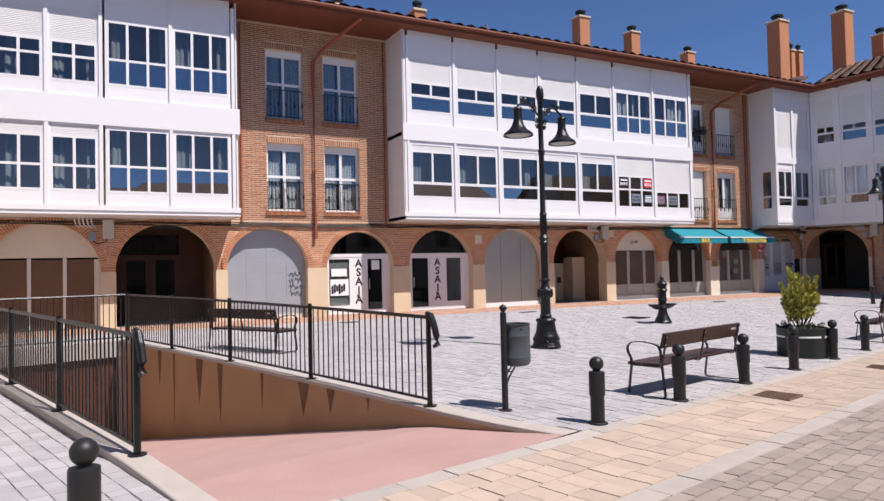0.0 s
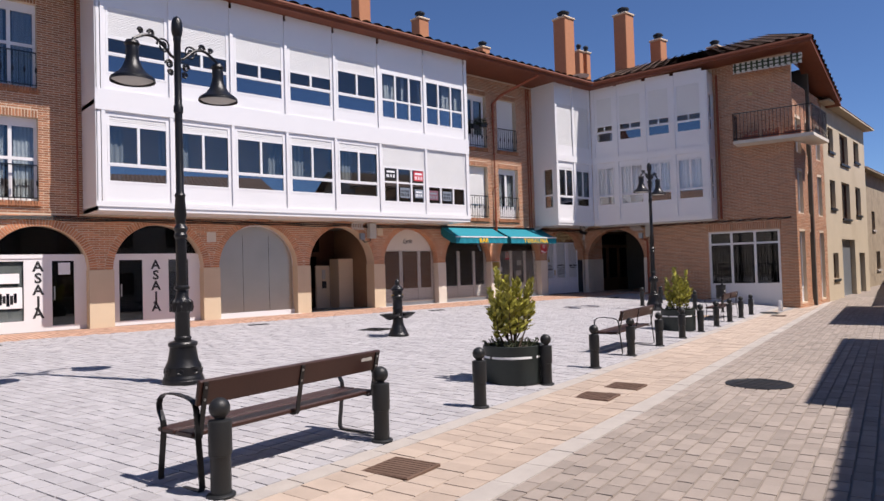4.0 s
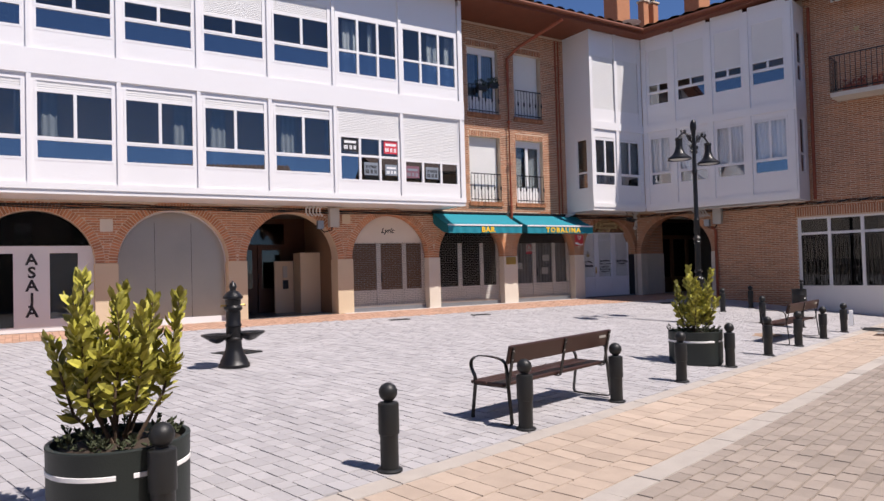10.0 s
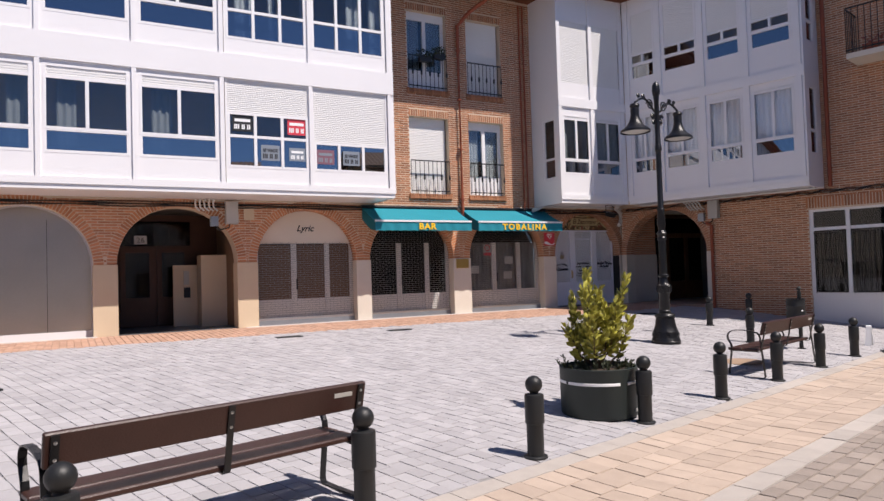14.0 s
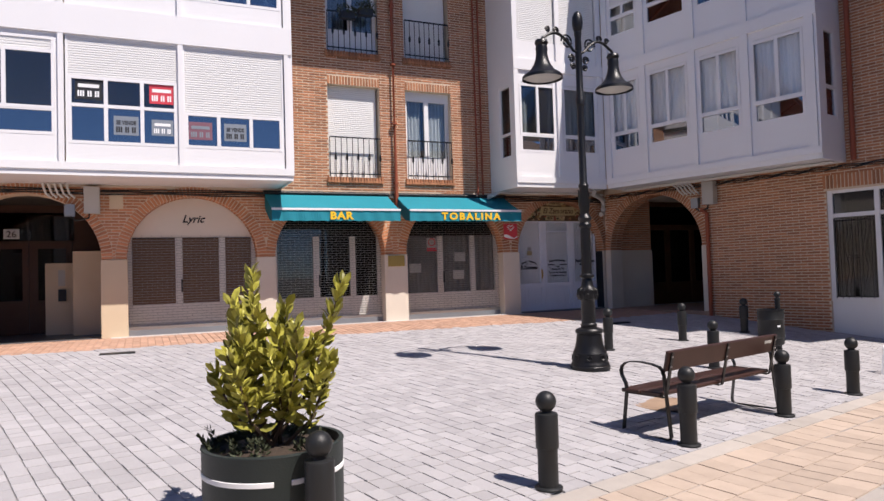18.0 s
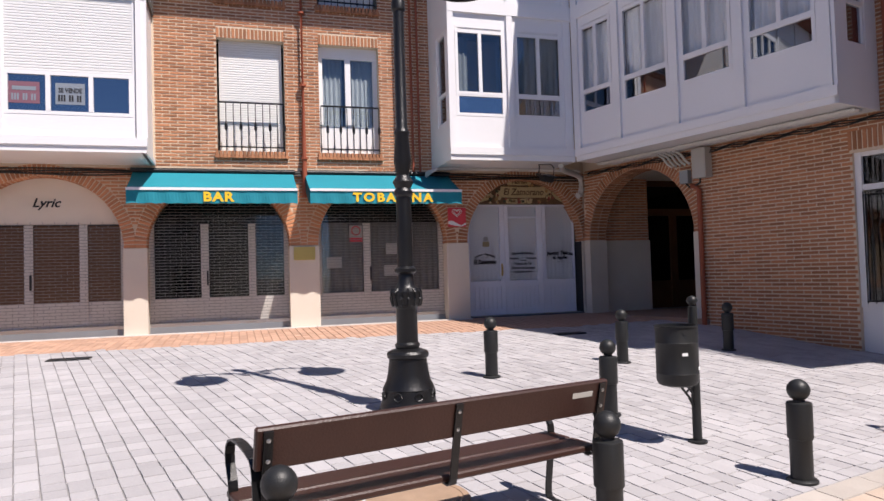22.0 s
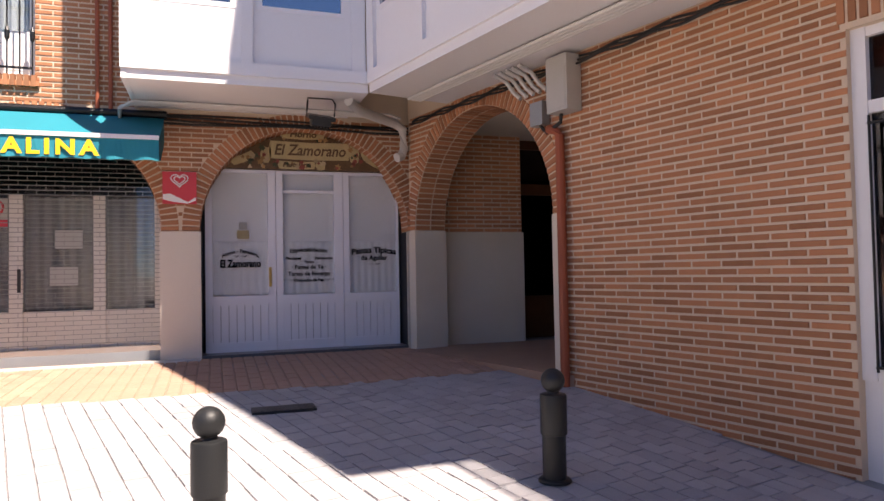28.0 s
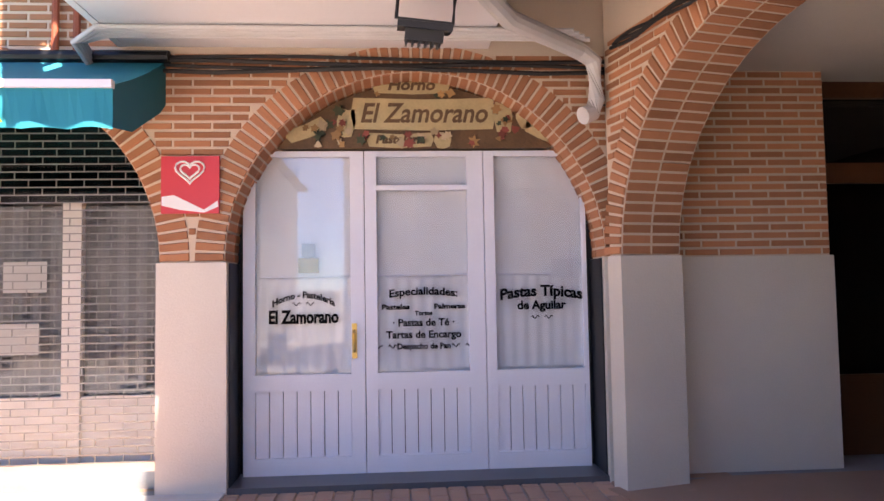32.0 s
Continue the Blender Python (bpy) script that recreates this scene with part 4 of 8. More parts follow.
def arch_outline(a, c, z0, s, n=18, inset=0.0):
    r, m = (c - a) / 2 - inset, (a + c) / 2
    return [(a + inset, z0), (c - inset, z0)] + [(m + r * math.cos(math.pi * i / n), s + r * math.sin(math.pi * i / n)) for i in range(n + 1)]


def arch_plate(F, a, c, z0, w, d, mat, parent, name, inset=0.0, s=SPRING, label=""):
    b = Bld()
    b.prism([F(u, w, z) for u, z in arch_outline(a, c, z0, s, inset=inset)], Vector(F(0, w - d, 0)) - Vector(F(0, w, 0)))
    return part(name, b, mat, parent, label)


def lunette(F, a, c, z0, w, d, mat, parent, name, inset=0.0, s=SPRING, label=""):
    """The round top of an arch above the height z0."""
    r, m = (c - a) / 2 - inset, (a + c) / 2
    t0 = math.asin(max(-1.0, min(1.0, (z0 - s) / r)))
    n = 18
    pts = [F(m + r * math.cos(t0 + (math.pi - 2 * t0) * i / n), w, s + r * math.sin(t0 + (math.pi - 2 * t0) * i / n)) for i in range(n + 1)]
    b = Bld()
    b.prism(pts, Vector(F(0, w - d, 0)) - Vector(F(0, w, 0)))
    return part(name, b, mat, parent, label)


def bx(F, u0, u1, z0, z1, w0, w1, mat, parent, name, label=""):
    b = Bld()
    quadbox(b, F, u0, u1, w0, w1, z0, z1)
    return part(name, b, mat, parent, label)


def half_width(a, c, z, s=SPRING):
    r = (c - a) / 2
    return r if z <= s else math.sqrt(max(0.0, r * r - (z - s) ** 2))


def lattice(F, a, c, z0, z1, w, parent, mat="grille_rod", pitch=0.055, link=0.19):
    """A rolling grille of thin rods tied by staggered links, cut to the arch."""
    b = Bld()
    z, k = z0, 0
    m = (a + c) / 2
    while z < z1:
        h = half_width(a, c, z)
        quadbox(b, F, m - h, m + h, w + 0.004, w - 0.004, z, z + 0.008)
        h2 = half_width(a, c, z + pitch)
        u = a + (link / 2 if k % 2 else 0)
        while u < c:
            if abs(u - m) < h2:
                quadbox(b, F, u - 0.003, u + 0.003, w + 0.003, w - 0.003, z + 0.008, z + pitch)
            u += link
        z += pitch
        k += 1
    return tagged(part("grille", b, mat, parent, "rolling grille of thin rods with staggered links"), kind="stuff")


SET = -0.28     # how far the fronts stand back in their arches
FM = face_main

# bays by the name of what fills them
for a, c in (BAYS[0], BAYS[1]):
    t = thing("shop_front", "closed shop front with taupe roller shutters under a cream arch panel", "shop front")
    lunette(FM, a, c, 1.95, SET, 0.05, "plaster_pale", t, "arch_panel")
    for i in range(3):
        u0 = a + 0.08 + i * (c - a - 0.16) / 3
        u1 = u0 + (c - a - 0.16) / 3
        bx(FM, u0, u0 + 0.09, 0.02, 1.95, SET + 0.03, SET - 0.05, "grille_cream", t, "post")
        shutter(FM, u0 + 0.09, u1, 0.5, 1.9, SET - 0.01, "shutter_brown", 0.05, t)
        bx(FM, u0 + 0.09, u1, 0.02, 0.5, SET, SET - 0.05, "shutter_brown", t, "panel")
    bx(FM, c - 0.16, c, 0.02, 1.9, SET + 0.03, SET - 0.05, "grille_cream", t, "post")

# entrance halls
for a, c, lab in ((*BAYS[2], "dim entrance hall with a dark wooden street door"), (*BAYS[7], "dim entrance hall with a dark wooden door and house number")):
    h = thing("entrance_hall", lab, "entrance", kind="structure")
    deep = 2.6
    # side walls are plaster, darkened in colour for the hall's shade
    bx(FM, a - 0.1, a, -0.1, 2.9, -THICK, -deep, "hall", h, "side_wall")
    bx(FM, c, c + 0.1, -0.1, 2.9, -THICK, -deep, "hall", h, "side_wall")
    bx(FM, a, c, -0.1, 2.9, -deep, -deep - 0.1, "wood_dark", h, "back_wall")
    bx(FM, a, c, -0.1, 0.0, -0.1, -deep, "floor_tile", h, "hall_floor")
    m = (a + c) / 2 - 0.25
    for k in (-1, 1):
        bx(FM, m + k * 0.43 - 0.40, m + k * 0.43 + 0.40, 0.02, 2.05, -deep + 0.06, -deep, "wood_dark", h, "door_leaf")
        ob = bx(FM, m + k * 0.43 - 0.28, m + k * 0.43 + 0.28, 0.75, 1.9, -deep + 0.068, -deep + 0.062, "glass_dark", h, "door_pane")
    bx(FM, m - 0.86, m + 0.86, 2.08, 2.7, -deep + 0.05, -deep, "glass_dark", h, "fanlight")
a, c = BAYS[7]
cab = thing("meter_cupboard", "cream plastered meter cupboard at the side of the entrance hall", "cupboard", kind="structure")
bx(FM, c - 0.62, c - 0.003, 0.0, 1.78, -THICK - 0.9, -THICK - 1.5, "plaster", cab, "body")
bx(FM, c - 0.60, c - 0.06, 0.3, 1.5, -THICK - 0.89, -THICK - 0.90, "plaster", cab, "door")
ic = thing("intercom", "grey door intercom panel on the hall wall", "intercom")
bx(FM, c - 0.95, c - 0.82, 1.05, 1.4, -THICK - 1.49, -THICK - 1.52, "grey_plastic", ic, "plate")
bx(FM, c - 0.95, c - 0.80, 0.72, 0.98, -THICK - 1.46, -THICK - 1.52, "dark", ic, "letter_box")
bx(FM, c - 1.2, c - 0.62, 0.0, 1.55, -THICK - 1.52, -THICK - 1.6, "plaster", cab, "wall_strip")
num = thing("house_number", "small white house number plate over the door", "number plate")
bx(FM, a + 0.55, a + 0.85, 2.12, 2.34, -2.52, -2.54, "white_paint", num, "plate")
lettering("26", FM, a + 0.70, -2.515, 2.16, 0.2, "black_paint", num)

# pale steel shutter with scrawled paint
a, c = BAYS[3]
t = thing("steel_shutter", "closed pale galvanised steel shutter with scrawled paint", "shutter")
arch_plate(FM, a, c, 0.12, SET, 0.04, "steel_frost", t, "sheet", inset=0.01)
for i in range(1, 4):
    u = a + (c - a) * i / 4
    bx(FM, u - 0.006, u + 0.006, 0.12, SPRING + half_width(a, c, SPRING) * 0.7, SET + 0.008, SET, "steel_frost", t, "seam")
b = Bld()
z = 0.2
while z < 2.7:
    h = half_width(a, c, z + 0.03) - 0.02
    m = (a + c) / 2
    quadbox(b, FM, m - h, m + h, SET + 0.003, SET, z, z + 0.01)
    z += 0.17
part("ribs", b, "steel_frost", t)
bx(FM, a, c, -0.02, 0.12, SET + 0.05, SET - 0.05, "plaster_pale", t, "threshold")
rng = random.Random(5)
for k in range(4):
    z = 0.75 + 0.2 * k
    b = Bld()
    pts = []
    for i in range(14):
        pts.append(FM(c - 0.55 + 0.033 * i + rng.uniform(-0.03, 0.03), SET + 0.014, z + 0.07 * math.sin(i * 1.7 + k) + rng.uniform(-0.04, 0.04)))
    b.tube(pts, 0.009, 4)
    part("scrawl", b, "black_paint", t, "illegible black painted scrawl")

# two offices with white fronts
for n, (a, c) in enumerate((BAYS[4], BAYS[5])):
    t = thing("office_front", "white office front with glazed door and black upright letters", "shop front")
    lunette(FM, a, c, 1.96, SET - 0.03, 0.02, "glass_dark", t, "fanlight", inset=0.03)
    bx(FM, a, c, 1.88, 1.98, SET + 0.02, SET - 0.06, "white", t, "transom")
    cols = [(0.0, 0.08, "white"), (0.08, 0.92, "win"), (0.92, 1.42, "sign"), (1.42, 2.08, "door"), (2.08, c - a, "white")] if n == 0 else [(0.0, 0.16, "white"), (0.16, 0.92, "door"), (0.92, 1.50, "sign"), (1.50, 2.22, "win"), (2.22, c - a, "white")]
    for u0, u1, kind in cols:
        if kind in ("white", "sign"):
            bx(FM, a + u0, a + u1, 0.0, 1.88, SET, SET - 0.06, "white", t, "panel")
            if kind == "sign":
                for i, ch in enumerate("ASAJA"):
                    lettering(ch, FM, a + (u0 + u1) / 2, SET + 0.003, 1.55 - 0.30 * i, 0.36, "black_paint", t, bold=0.01)
        else:
            z0 = 0.06 if kind == "door" else 0.22
            window_unit(FM, a + u0, a + u1, z0, 1.88, SET, (), (), (("glass_dark" if kind == "door" else GLZ,),), parent=t, frame_w=0.07)
            bx(FM, a + u0, a + u1, 0.0, z0, SET, SET - 0.06, "white", t, "sill_panel")
            if kind == "win":
                bx(FM, a + u0 + 0.08, a + u1 - 0.08, 0.3, 1.8, SET - 0.06, SET - 0.07, "grey_plastic", t, "backing")
            if n == 0 and kind == "win":
                p = thing("poster", "photo notice stuck inside the office window", "poster")
                bx(FM, a + u0 + 0.12, a + u1 - 0.10, 0.62, 1.15, SET - 0.02, SET - 0.022, "white_paint", p, "sheet")
                for i in range(6):
                    bx(FM, a + u0 + 0.15 + 0.08 * i, a + u0 + 0.22 + 0.08 * i, 0.68 + 0.04 * (i % 3), 0.95 + 0.05 * (i % 2), SET - 0.018, SET - 0.02, "glass_blue" if i % 2 else "iron_grey", p, "print")
                bx(FM, a + u0 + 0.16, a + u1 - 0.16, 1.25, 1.5, SET - 0.02, SET - 0.022, "white_paint", p, "note")
            if kind == "door":
                bx(FM, a + u0 + 0.1, a + u0 + 0.13, 0.8, 1.15, SET + 0.05, SET + 0.02, "chrome", t, "handle")
    if n == 0:
        nt2 = thing("notice", "white paper notice on the office door", "notice")
        bx(FM, a + 1.64, a + 1.92, 1.45, 1.76, SET - 0.02, SET - 0.022, "white_paint", nt2, "sheet")
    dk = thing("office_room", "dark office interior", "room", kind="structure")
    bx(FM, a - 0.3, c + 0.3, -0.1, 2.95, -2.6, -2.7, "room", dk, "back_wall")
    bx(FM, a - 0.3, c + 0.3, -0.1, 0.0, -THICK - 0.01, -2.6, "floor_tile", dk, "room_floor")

# wide metallic shutter
a, c = BAYS[6]
t = thing("steel_shutter", "closed bronze-grey metal shutter in a thin white frame", "shutter")
arch_plate(FM, a, c, 0.10, SET - 0.02, 0.04, "white", t, "frame_sheet")
arch_plate(FM, a, c, 0.12, SET + 0.005, 0.02, "galv_dark", t, "sheet", inset=0.05)
bx(FM, a, c, -0.02, 0.14, SET + 0.06, SET - 0.05, "white", t, "threshold")
for i in range(1, 3):
    u = a + (c - a) * i / 3
    bx(FM, u - 0.004, u + 0.004, 0.14, SPRING + 1.0, SET + 0.010, SET + 0.004, "iron_grey", t, "seam")

def pleats(F, u0, u1, z0, z1, w, mat, parent, amp=0.014, name="curtain", label=""):
    """A hanging curtain in soft folds."""
    b = Bld()
    m = max(12, int((u1 - u0) / 0.022))
    vs = []
    for k in range(m + 1):
        u = u0 + (u1 - u0) * k / m
        q = w + amp * math.sin(k * 1.05) + amp * 0.5 * math.sin(k * 0.37)
        vs += [F(u, q, z0), F(u, q, z1)]
    b.raw(vs, [(2 * k, 2 * k + 2, 2 * k + 3, 2 * k + 1) for k in range(m)])
    return part(name, b, mat, parent, label)


# three fronts behind rolling grilles
def grille_front(a, c, label, board, glass_top, sign=None, shutters=False, lit=False):
    t = thing("shop_front", label, "shop front")
    w = SET - 0.04
    # added sheet: stops light from behind, its black stands for the unlit room
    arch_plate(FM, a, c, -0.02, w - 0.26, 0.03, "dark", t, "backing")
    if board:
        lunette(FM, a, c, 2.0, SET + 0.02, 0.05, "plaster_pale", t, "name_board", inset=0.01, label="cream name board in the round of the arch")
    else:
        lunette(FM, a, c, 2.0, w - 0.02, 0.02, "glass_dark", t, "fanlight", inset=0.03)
        # black sheet for the unlit inside, unless curtains show
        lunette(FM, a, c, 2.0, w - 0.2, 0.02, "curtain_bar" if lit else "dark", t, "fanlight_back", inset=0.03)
    L = c - a
    cuts = [0.0, 0.10, 0.36 * L, 0.36 * L + 0.14, 0.70 * L, 0.70 * L + 0.13, L - 0.10, L]
    for i in (0, 2, 4, 6):
        bx(FM, a + cuts[i], a + cuts[i + 1], 0.0, 2.0, w + 0.02, w - 0.05, "grille_cream", t, "post")
    for i in (1, 3, 5):
        u0, u1 = a + cuts[i], a + cuts[i + 1]
        bx(FM, u0, u1, 0.10, 0.62, w, w - 0.04, "grille_cream", t, "panel")
        if shutters:
            shutter(FM, u0, u1, 0.62, 1.98, w - 0.01, "shutter_brown", 0.05, t)
        else:
            bx(FM, u0, u1, 0.62, 1.98, w - 0.02, w - 0.03, "glass_clear" if lit else "glass_dark", t, "pane").visible_shadow = False
            # unless lit, black folds stand for the unlit bar, not for cloth
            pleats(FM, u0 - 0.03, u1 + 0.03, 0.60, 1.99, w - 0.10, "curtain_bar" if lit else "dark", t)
    bx(FM, a, c, -0.02, 0.11, SET + 0.06, w - 0.06, "galv", t, "threshold")
    bx(FM, a, c, 0.11, 0.17, SET + 0.058, SET + 0.046, "chrome", t, "bottom_bar")
    lattice(FM, a, c, 0.17, 2.0 if board else 2.8, SET + 0.05, t)
    bx(FM, a + 0.40 * L, a + 0.40 * L + 0.03, 0.85, 1.12, SET + 0.07, SET + 0.04, "black_paint", t, "handle")
    return t


lyr = grille_front(*BAYS[8], "closed shop with brown shutters behind a rolling grille", True, 2.0, shutters=True)
lettering("Lyric", FM, (BAYS[8][0] + BAYS[8][1]) / 2, SET + 0.025, 2.31, 0.22, "black_paint", lyr, shear=0.35, bold=0.005)
grille_front(*BAYS[9], "closed bar front with dark glass behind a rolling grille", False, 2.0)
bar2 = grille_front(*BAYS[10], "closed bar front with net curtains behind a rolling grille", False, 2.0, lit=True)
a, c = BAYS[10]
sg = thing("no_smoking_sign", "small white and red prohibition sign on the bar glass", "sign")
bx(FM, a + 0.66, a + 0.92, 1.66, 1.95, SET - 0.03, SET - 0.034, "grey_plastic", sg, "plate")
b = Bld()
b.tube([FM(a + 0.79 + 0.085 * math.cos(2 * math.pi * i / 20), SET - 0.026, 1.84 + 0.085 * math.sin(2 * math.pi * i / 20)) for i in range(20)], 0.014, 5, closed=True)
part("ring", b, "red_sign", sg)
bx(FM, a + 0.66, a + 0.92, 1.62, 1.70, SET - 0.026, SET - 0.03, "red_sign", sg, "band")
for z, u in ((1.1, 0.2), (0.92, 1.35), (1.36, 1.4)):
    pp = thing("paper_note", "sheet of paper stuck inside the bar window", "notice")
    bx(FM, a + u, a + u + 0.3, z, z + 0.22, SET - 0.05, SET - 0.052, "grey_plastic", pp, "sheet")

# ---- awnings ----
def awning(u0, u1, label, word):
    t = thing("awning", label, "awning")
    zt, zb, y0, y1 = 2.92, 2.50, YF - 0.02, YF - 0.88
    b = Bld()
    n = 8
    top = []
    for i in range(n + 1):
        v = i / n
        sag = 0.02 * math.sin(math.pi * v)
        top.append((y0 + (y1 - y0) * v, zt + (zb - zt) * v - sag))
    vs = [(u, y, z) for u in (u0, u1) for y, z in top]
    b.raw(vs, [(i, i + 1, n + 2 + i, n + 1 + i) for i in range(n)])
    vs2 = [(u, y, z - 0.008) for u in (u0, u1) for y, z in top]
    b.raw(vs2, [(i + 1, i, n + 1 + i, n + 2 + i) for i in range(n)])
    part("canopy", b, "awning", t)
    for u in (u0 + 0.002, u1 - 0.002):
        b = Bld()
        b.poly([(u, y, z) for y, z in top] + [(u, y1, zb - 0.24), (u, y1 + 0.28, zb - 0.20), (u, y0 - 0.1, zt - 0.38), (u, y0, zt - 0.3)])
        # same canvas, in the copy with the shade coloured in
        part("cheek", b, "awning_dark", t)
    b = Bld()
    m = 60
    vs = []
    for i in range(m + 1):
        u = u0 + (u1 - u0) * i / m
        sc = 0.012 * abs(math.sin(math.pi * i / 5))
        vs += [(u, y1 - 0.004, zb - 0.01), (u, y1 - 0.006 - 0.012 * math.sin(i * 0.9), zb - 0.25 + sc)]
    b.raw(vs, [(2 * i, 2 * i + 2, 2 * i + 3, 2 * i + 1) for i in range(m)])
    part("valance", b, "awning", t)
    b = Bld()
    b.box(u0, y1 - 0.025, zb - 0.02, u1, y1 + 0.02, zb + 0.025)
    part("front_bar", b, "white", t)
    b = Bld()
    b.tube([(u0 - 0.03, y0 - 0.03, zt + 0.02), (u1 + 0.03, y0 - 0.03, zt + 0.02)], 0.045, 10)
    part("roller", b, "iron", t)
    for u in (u0 + 0.1, u1 - 0.1):
        b = Bld()
        b.tube([(u, y0, zt - 0.2), (u, (y0 + y1) / 2, zb - 0.05), (u, y1, zb)], 0.018, 6)
        part("arm", b, "white", t)
    def FV(u, w, z):
        return (u, y1 - 0.022 - w, z)
    mid = (u0 + u1) / 2 + (0.06 if word == "BAR" else 0.09)
    lettering(word, FV, mid, 0.0, zb - 0.205, 0.22, "yellow_paint", t, sx=1.14, spacing=1.32 if word != "BAR" else 1.15, bold=0.009, label="yellow capital letters on the valance")
    return t


awning(23.62, 26.42, "teal canvas awning over the bar with yellow letters", "BAR")
awning(26.64, 29.50, "teal canvas awning beside the drainpipe with yellow letters", "TOBALINA")

# ---- bakery ----
a, c = BAYS[11]
t = thing("bakery_front", "white painted wooden bakery front with three glazed leaves and lace curtains", "shop front")
W = SET
# added black sheet for the unlit shop behind the leaves
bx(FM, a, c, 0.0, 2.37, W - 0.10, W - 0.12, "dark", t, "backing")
xs3 = [29.945, 30.82, 31.70, 32.465]
# black strip: shade of the slot beside the last leaf
bx(FM, c - 0.07, c, 0.0, 2.2, W - 0.05, W - 0.1, "dark", t, "gap")
# a thin near-black strip along each jamb
for u in (a + 0.022, c - 0.030):
    bx(FM, u, u + 0.008, 0.03, 1.54, -0.03, W - 0.05, "dark", t, "jamb_lining", "black lining of the arch jamb")
for i in range(3):
    u0, u1 = xs3[i] + 0.003, xs3[i + 1] - 0.003
    fl, fr = ((0.085, 0.10), (0.085, 0.12), (0.075, 0.03))[i]
    leaf = bx(FM, u0, u0 + fl, 0.03, 2.36, W, W - 0.06, "white_door", t, "stile")
    bx(FM, u1 - fr, u1, 0.03, 2.36, W, W - 0.06, "white_door", t, "stile")
    bx(FM, u0 + fl, u1 - fr, 0.03, 0.15, W, W - 0.06, "white_door", t, "bottom_rail")
    bx(FM, u0 + fl, u1 - fr, 0.62, 0.74, W, W - 0.06, "white_door", t, "lock_rail")
    bx(FM, u0 + fl, u1 - fr, 2.32, 2.36, W, W - 0.06, "white_door", t, "top_rail")
    if i == 1:
        bx(FM, u0 + fl, u1 - fr, 2.07, 2.105, W + 0.01, W - 0.06, "white_door", t, "transom")
    n = 7
    for k in range(n):
        v0 = u0 + fl + (u1 - u0 - fl - fr) * k / n
        v1 = u0 + fl + (u1 - u0 - fl - fr) * (k + 1) / n
        bx(FM, v0 + 0.003, v1 - 0.003, 0.15, 0.62, W - 0.018, W - 0.04, "white_door", t, "board")
    ob = bx(FM, u0 + fl, u1 - fr, 0.74, 2.32, W - 0.03, W - 0.036, "glass_clear", t, "pane")
    ob.visible_shadow = False
    b = Bld()
    m = 40
    vs = []
    for k in range(m + 1):
        u = u0 + fl + (u1 - u0 - fl - fr) * k / m
        y = -0.055 + 0.004 * math.sin(k * 1.1)
        vs += [FM(u, W + y, 0.76), FM(u, W + y, 1.42 + 0.012 * (k % 2))]
    b.raw(vs, [(2 * k, 2 * k + 2, 2 * k + 3, 2 * k + 1) for k in range(m)])
    cu = part("curtain", b, "curtain", t, "short white lace curtain behind the glass")
    bx(FM, u0 + 0.01, u1 - 0.01, 0.70, 2.35, W - 0.075, W - 0.085, "curtain", t, "blind", "pale blind behind the panes")
    b = Bld()
    b.tube([FM(u0 + fl, W - 0.07, 1.44), FM(u1 - fr, W - 0.07, 1.44)], 0.008, 6)
    part("curtain_rod", b, "white_door", t)
hd = bx(FM, xs3[1] - 0.095, xs3[1] - 0.06, 0.85, 1.10, W + 0.015, W, "brass", t, "lock_plate")
b = Bld()
b.tube([FM(xs3[1] - 0.078, W + 0.012, 0.90), FM(xs3[1] - 0.078, W + 0.055, 0.92), FM(xs3[1] - 0.078, W + 0.055, 1.03), FM(xs3[1] - 0.078, W + 0.012, 1.05)], 0.011, 8)
part("handle", b, "brass", t, "brass pull handle")
TW = W - 0.022
m0, m1, m2 = 30.375, 31.245, 32.12
lettering("Horno - Pastelería", FM, m0, TW, 1.29, 0.068, "ink", t, bend=1.3, bold=0.0022, width=0.45)
lettering("El Zamorano", FM, m0, TW, 1.108, 0.132, "ink", t, bold=0.005, width=0.50)
for z, s, sz, wd, bd in ((1.30, "Especialidades:", 0.080, 0.50, 0.3), (1.195, "Pasteles          Palmeras", 0.052, 0.61, 0.0), (1.150, "Tortos", 0.045, 0.13, 0.0), (1.072, "· Pastas de Té ·", 0.075, 0.45, 0.0), (0.985, "Tartas de Encargo", 0.074, 0.55, 0.0), (0.905, "Despacho de Pan", 0.058, 0.39, 0.0)):
    lettering(s, FM, m1, TW, z, sz, "ink", t, bend=bd, bold=0.0022, width=wd)
lettering("Pastas Típicas", FM, m2, TW, 1.278, 0.112, "ink", t, bend=0.3, bold=0.004, width=0.615)
lettering("de Aguilar", FM, m2, TW, 1.18, 0.088, "ink", t, bold=0.003, width=0.365)
for mm, z in ((m0, 1.245), (m2, 1.12), (30.965, 0.925), (31.53, 0.925)):
    for k in (-1, 1):
        b = Bld()
        b.tube([FM(mm + k * (0.02 + 0.01 * i), TW + 0.003, z + 0.012 * math.sin(i * 1.5)) for i in range(7)], 0.004, 4)
        part("flourish", b, "ink", t)
# papers on the panes
for u, z, w2, h2, mt in ((30.41, 1.47, 0.15, 0.11, "sign_tan"), (30.41, 1.585, 0.10, 0.10, "grey_plastic"), (32.325, 1.41, 0.24, 0.14, "white_paint"), (30.27, 2.16, 0.12, 0.05, "white_paint")):
    p = thing("sticker", "small sticker inside the bakery pane", "notice")
    bx(FM, u - w2 / 2, u + w2 / 2, z, z + h2, W - 0.040, W - 0.042, mt, p, "sheet")
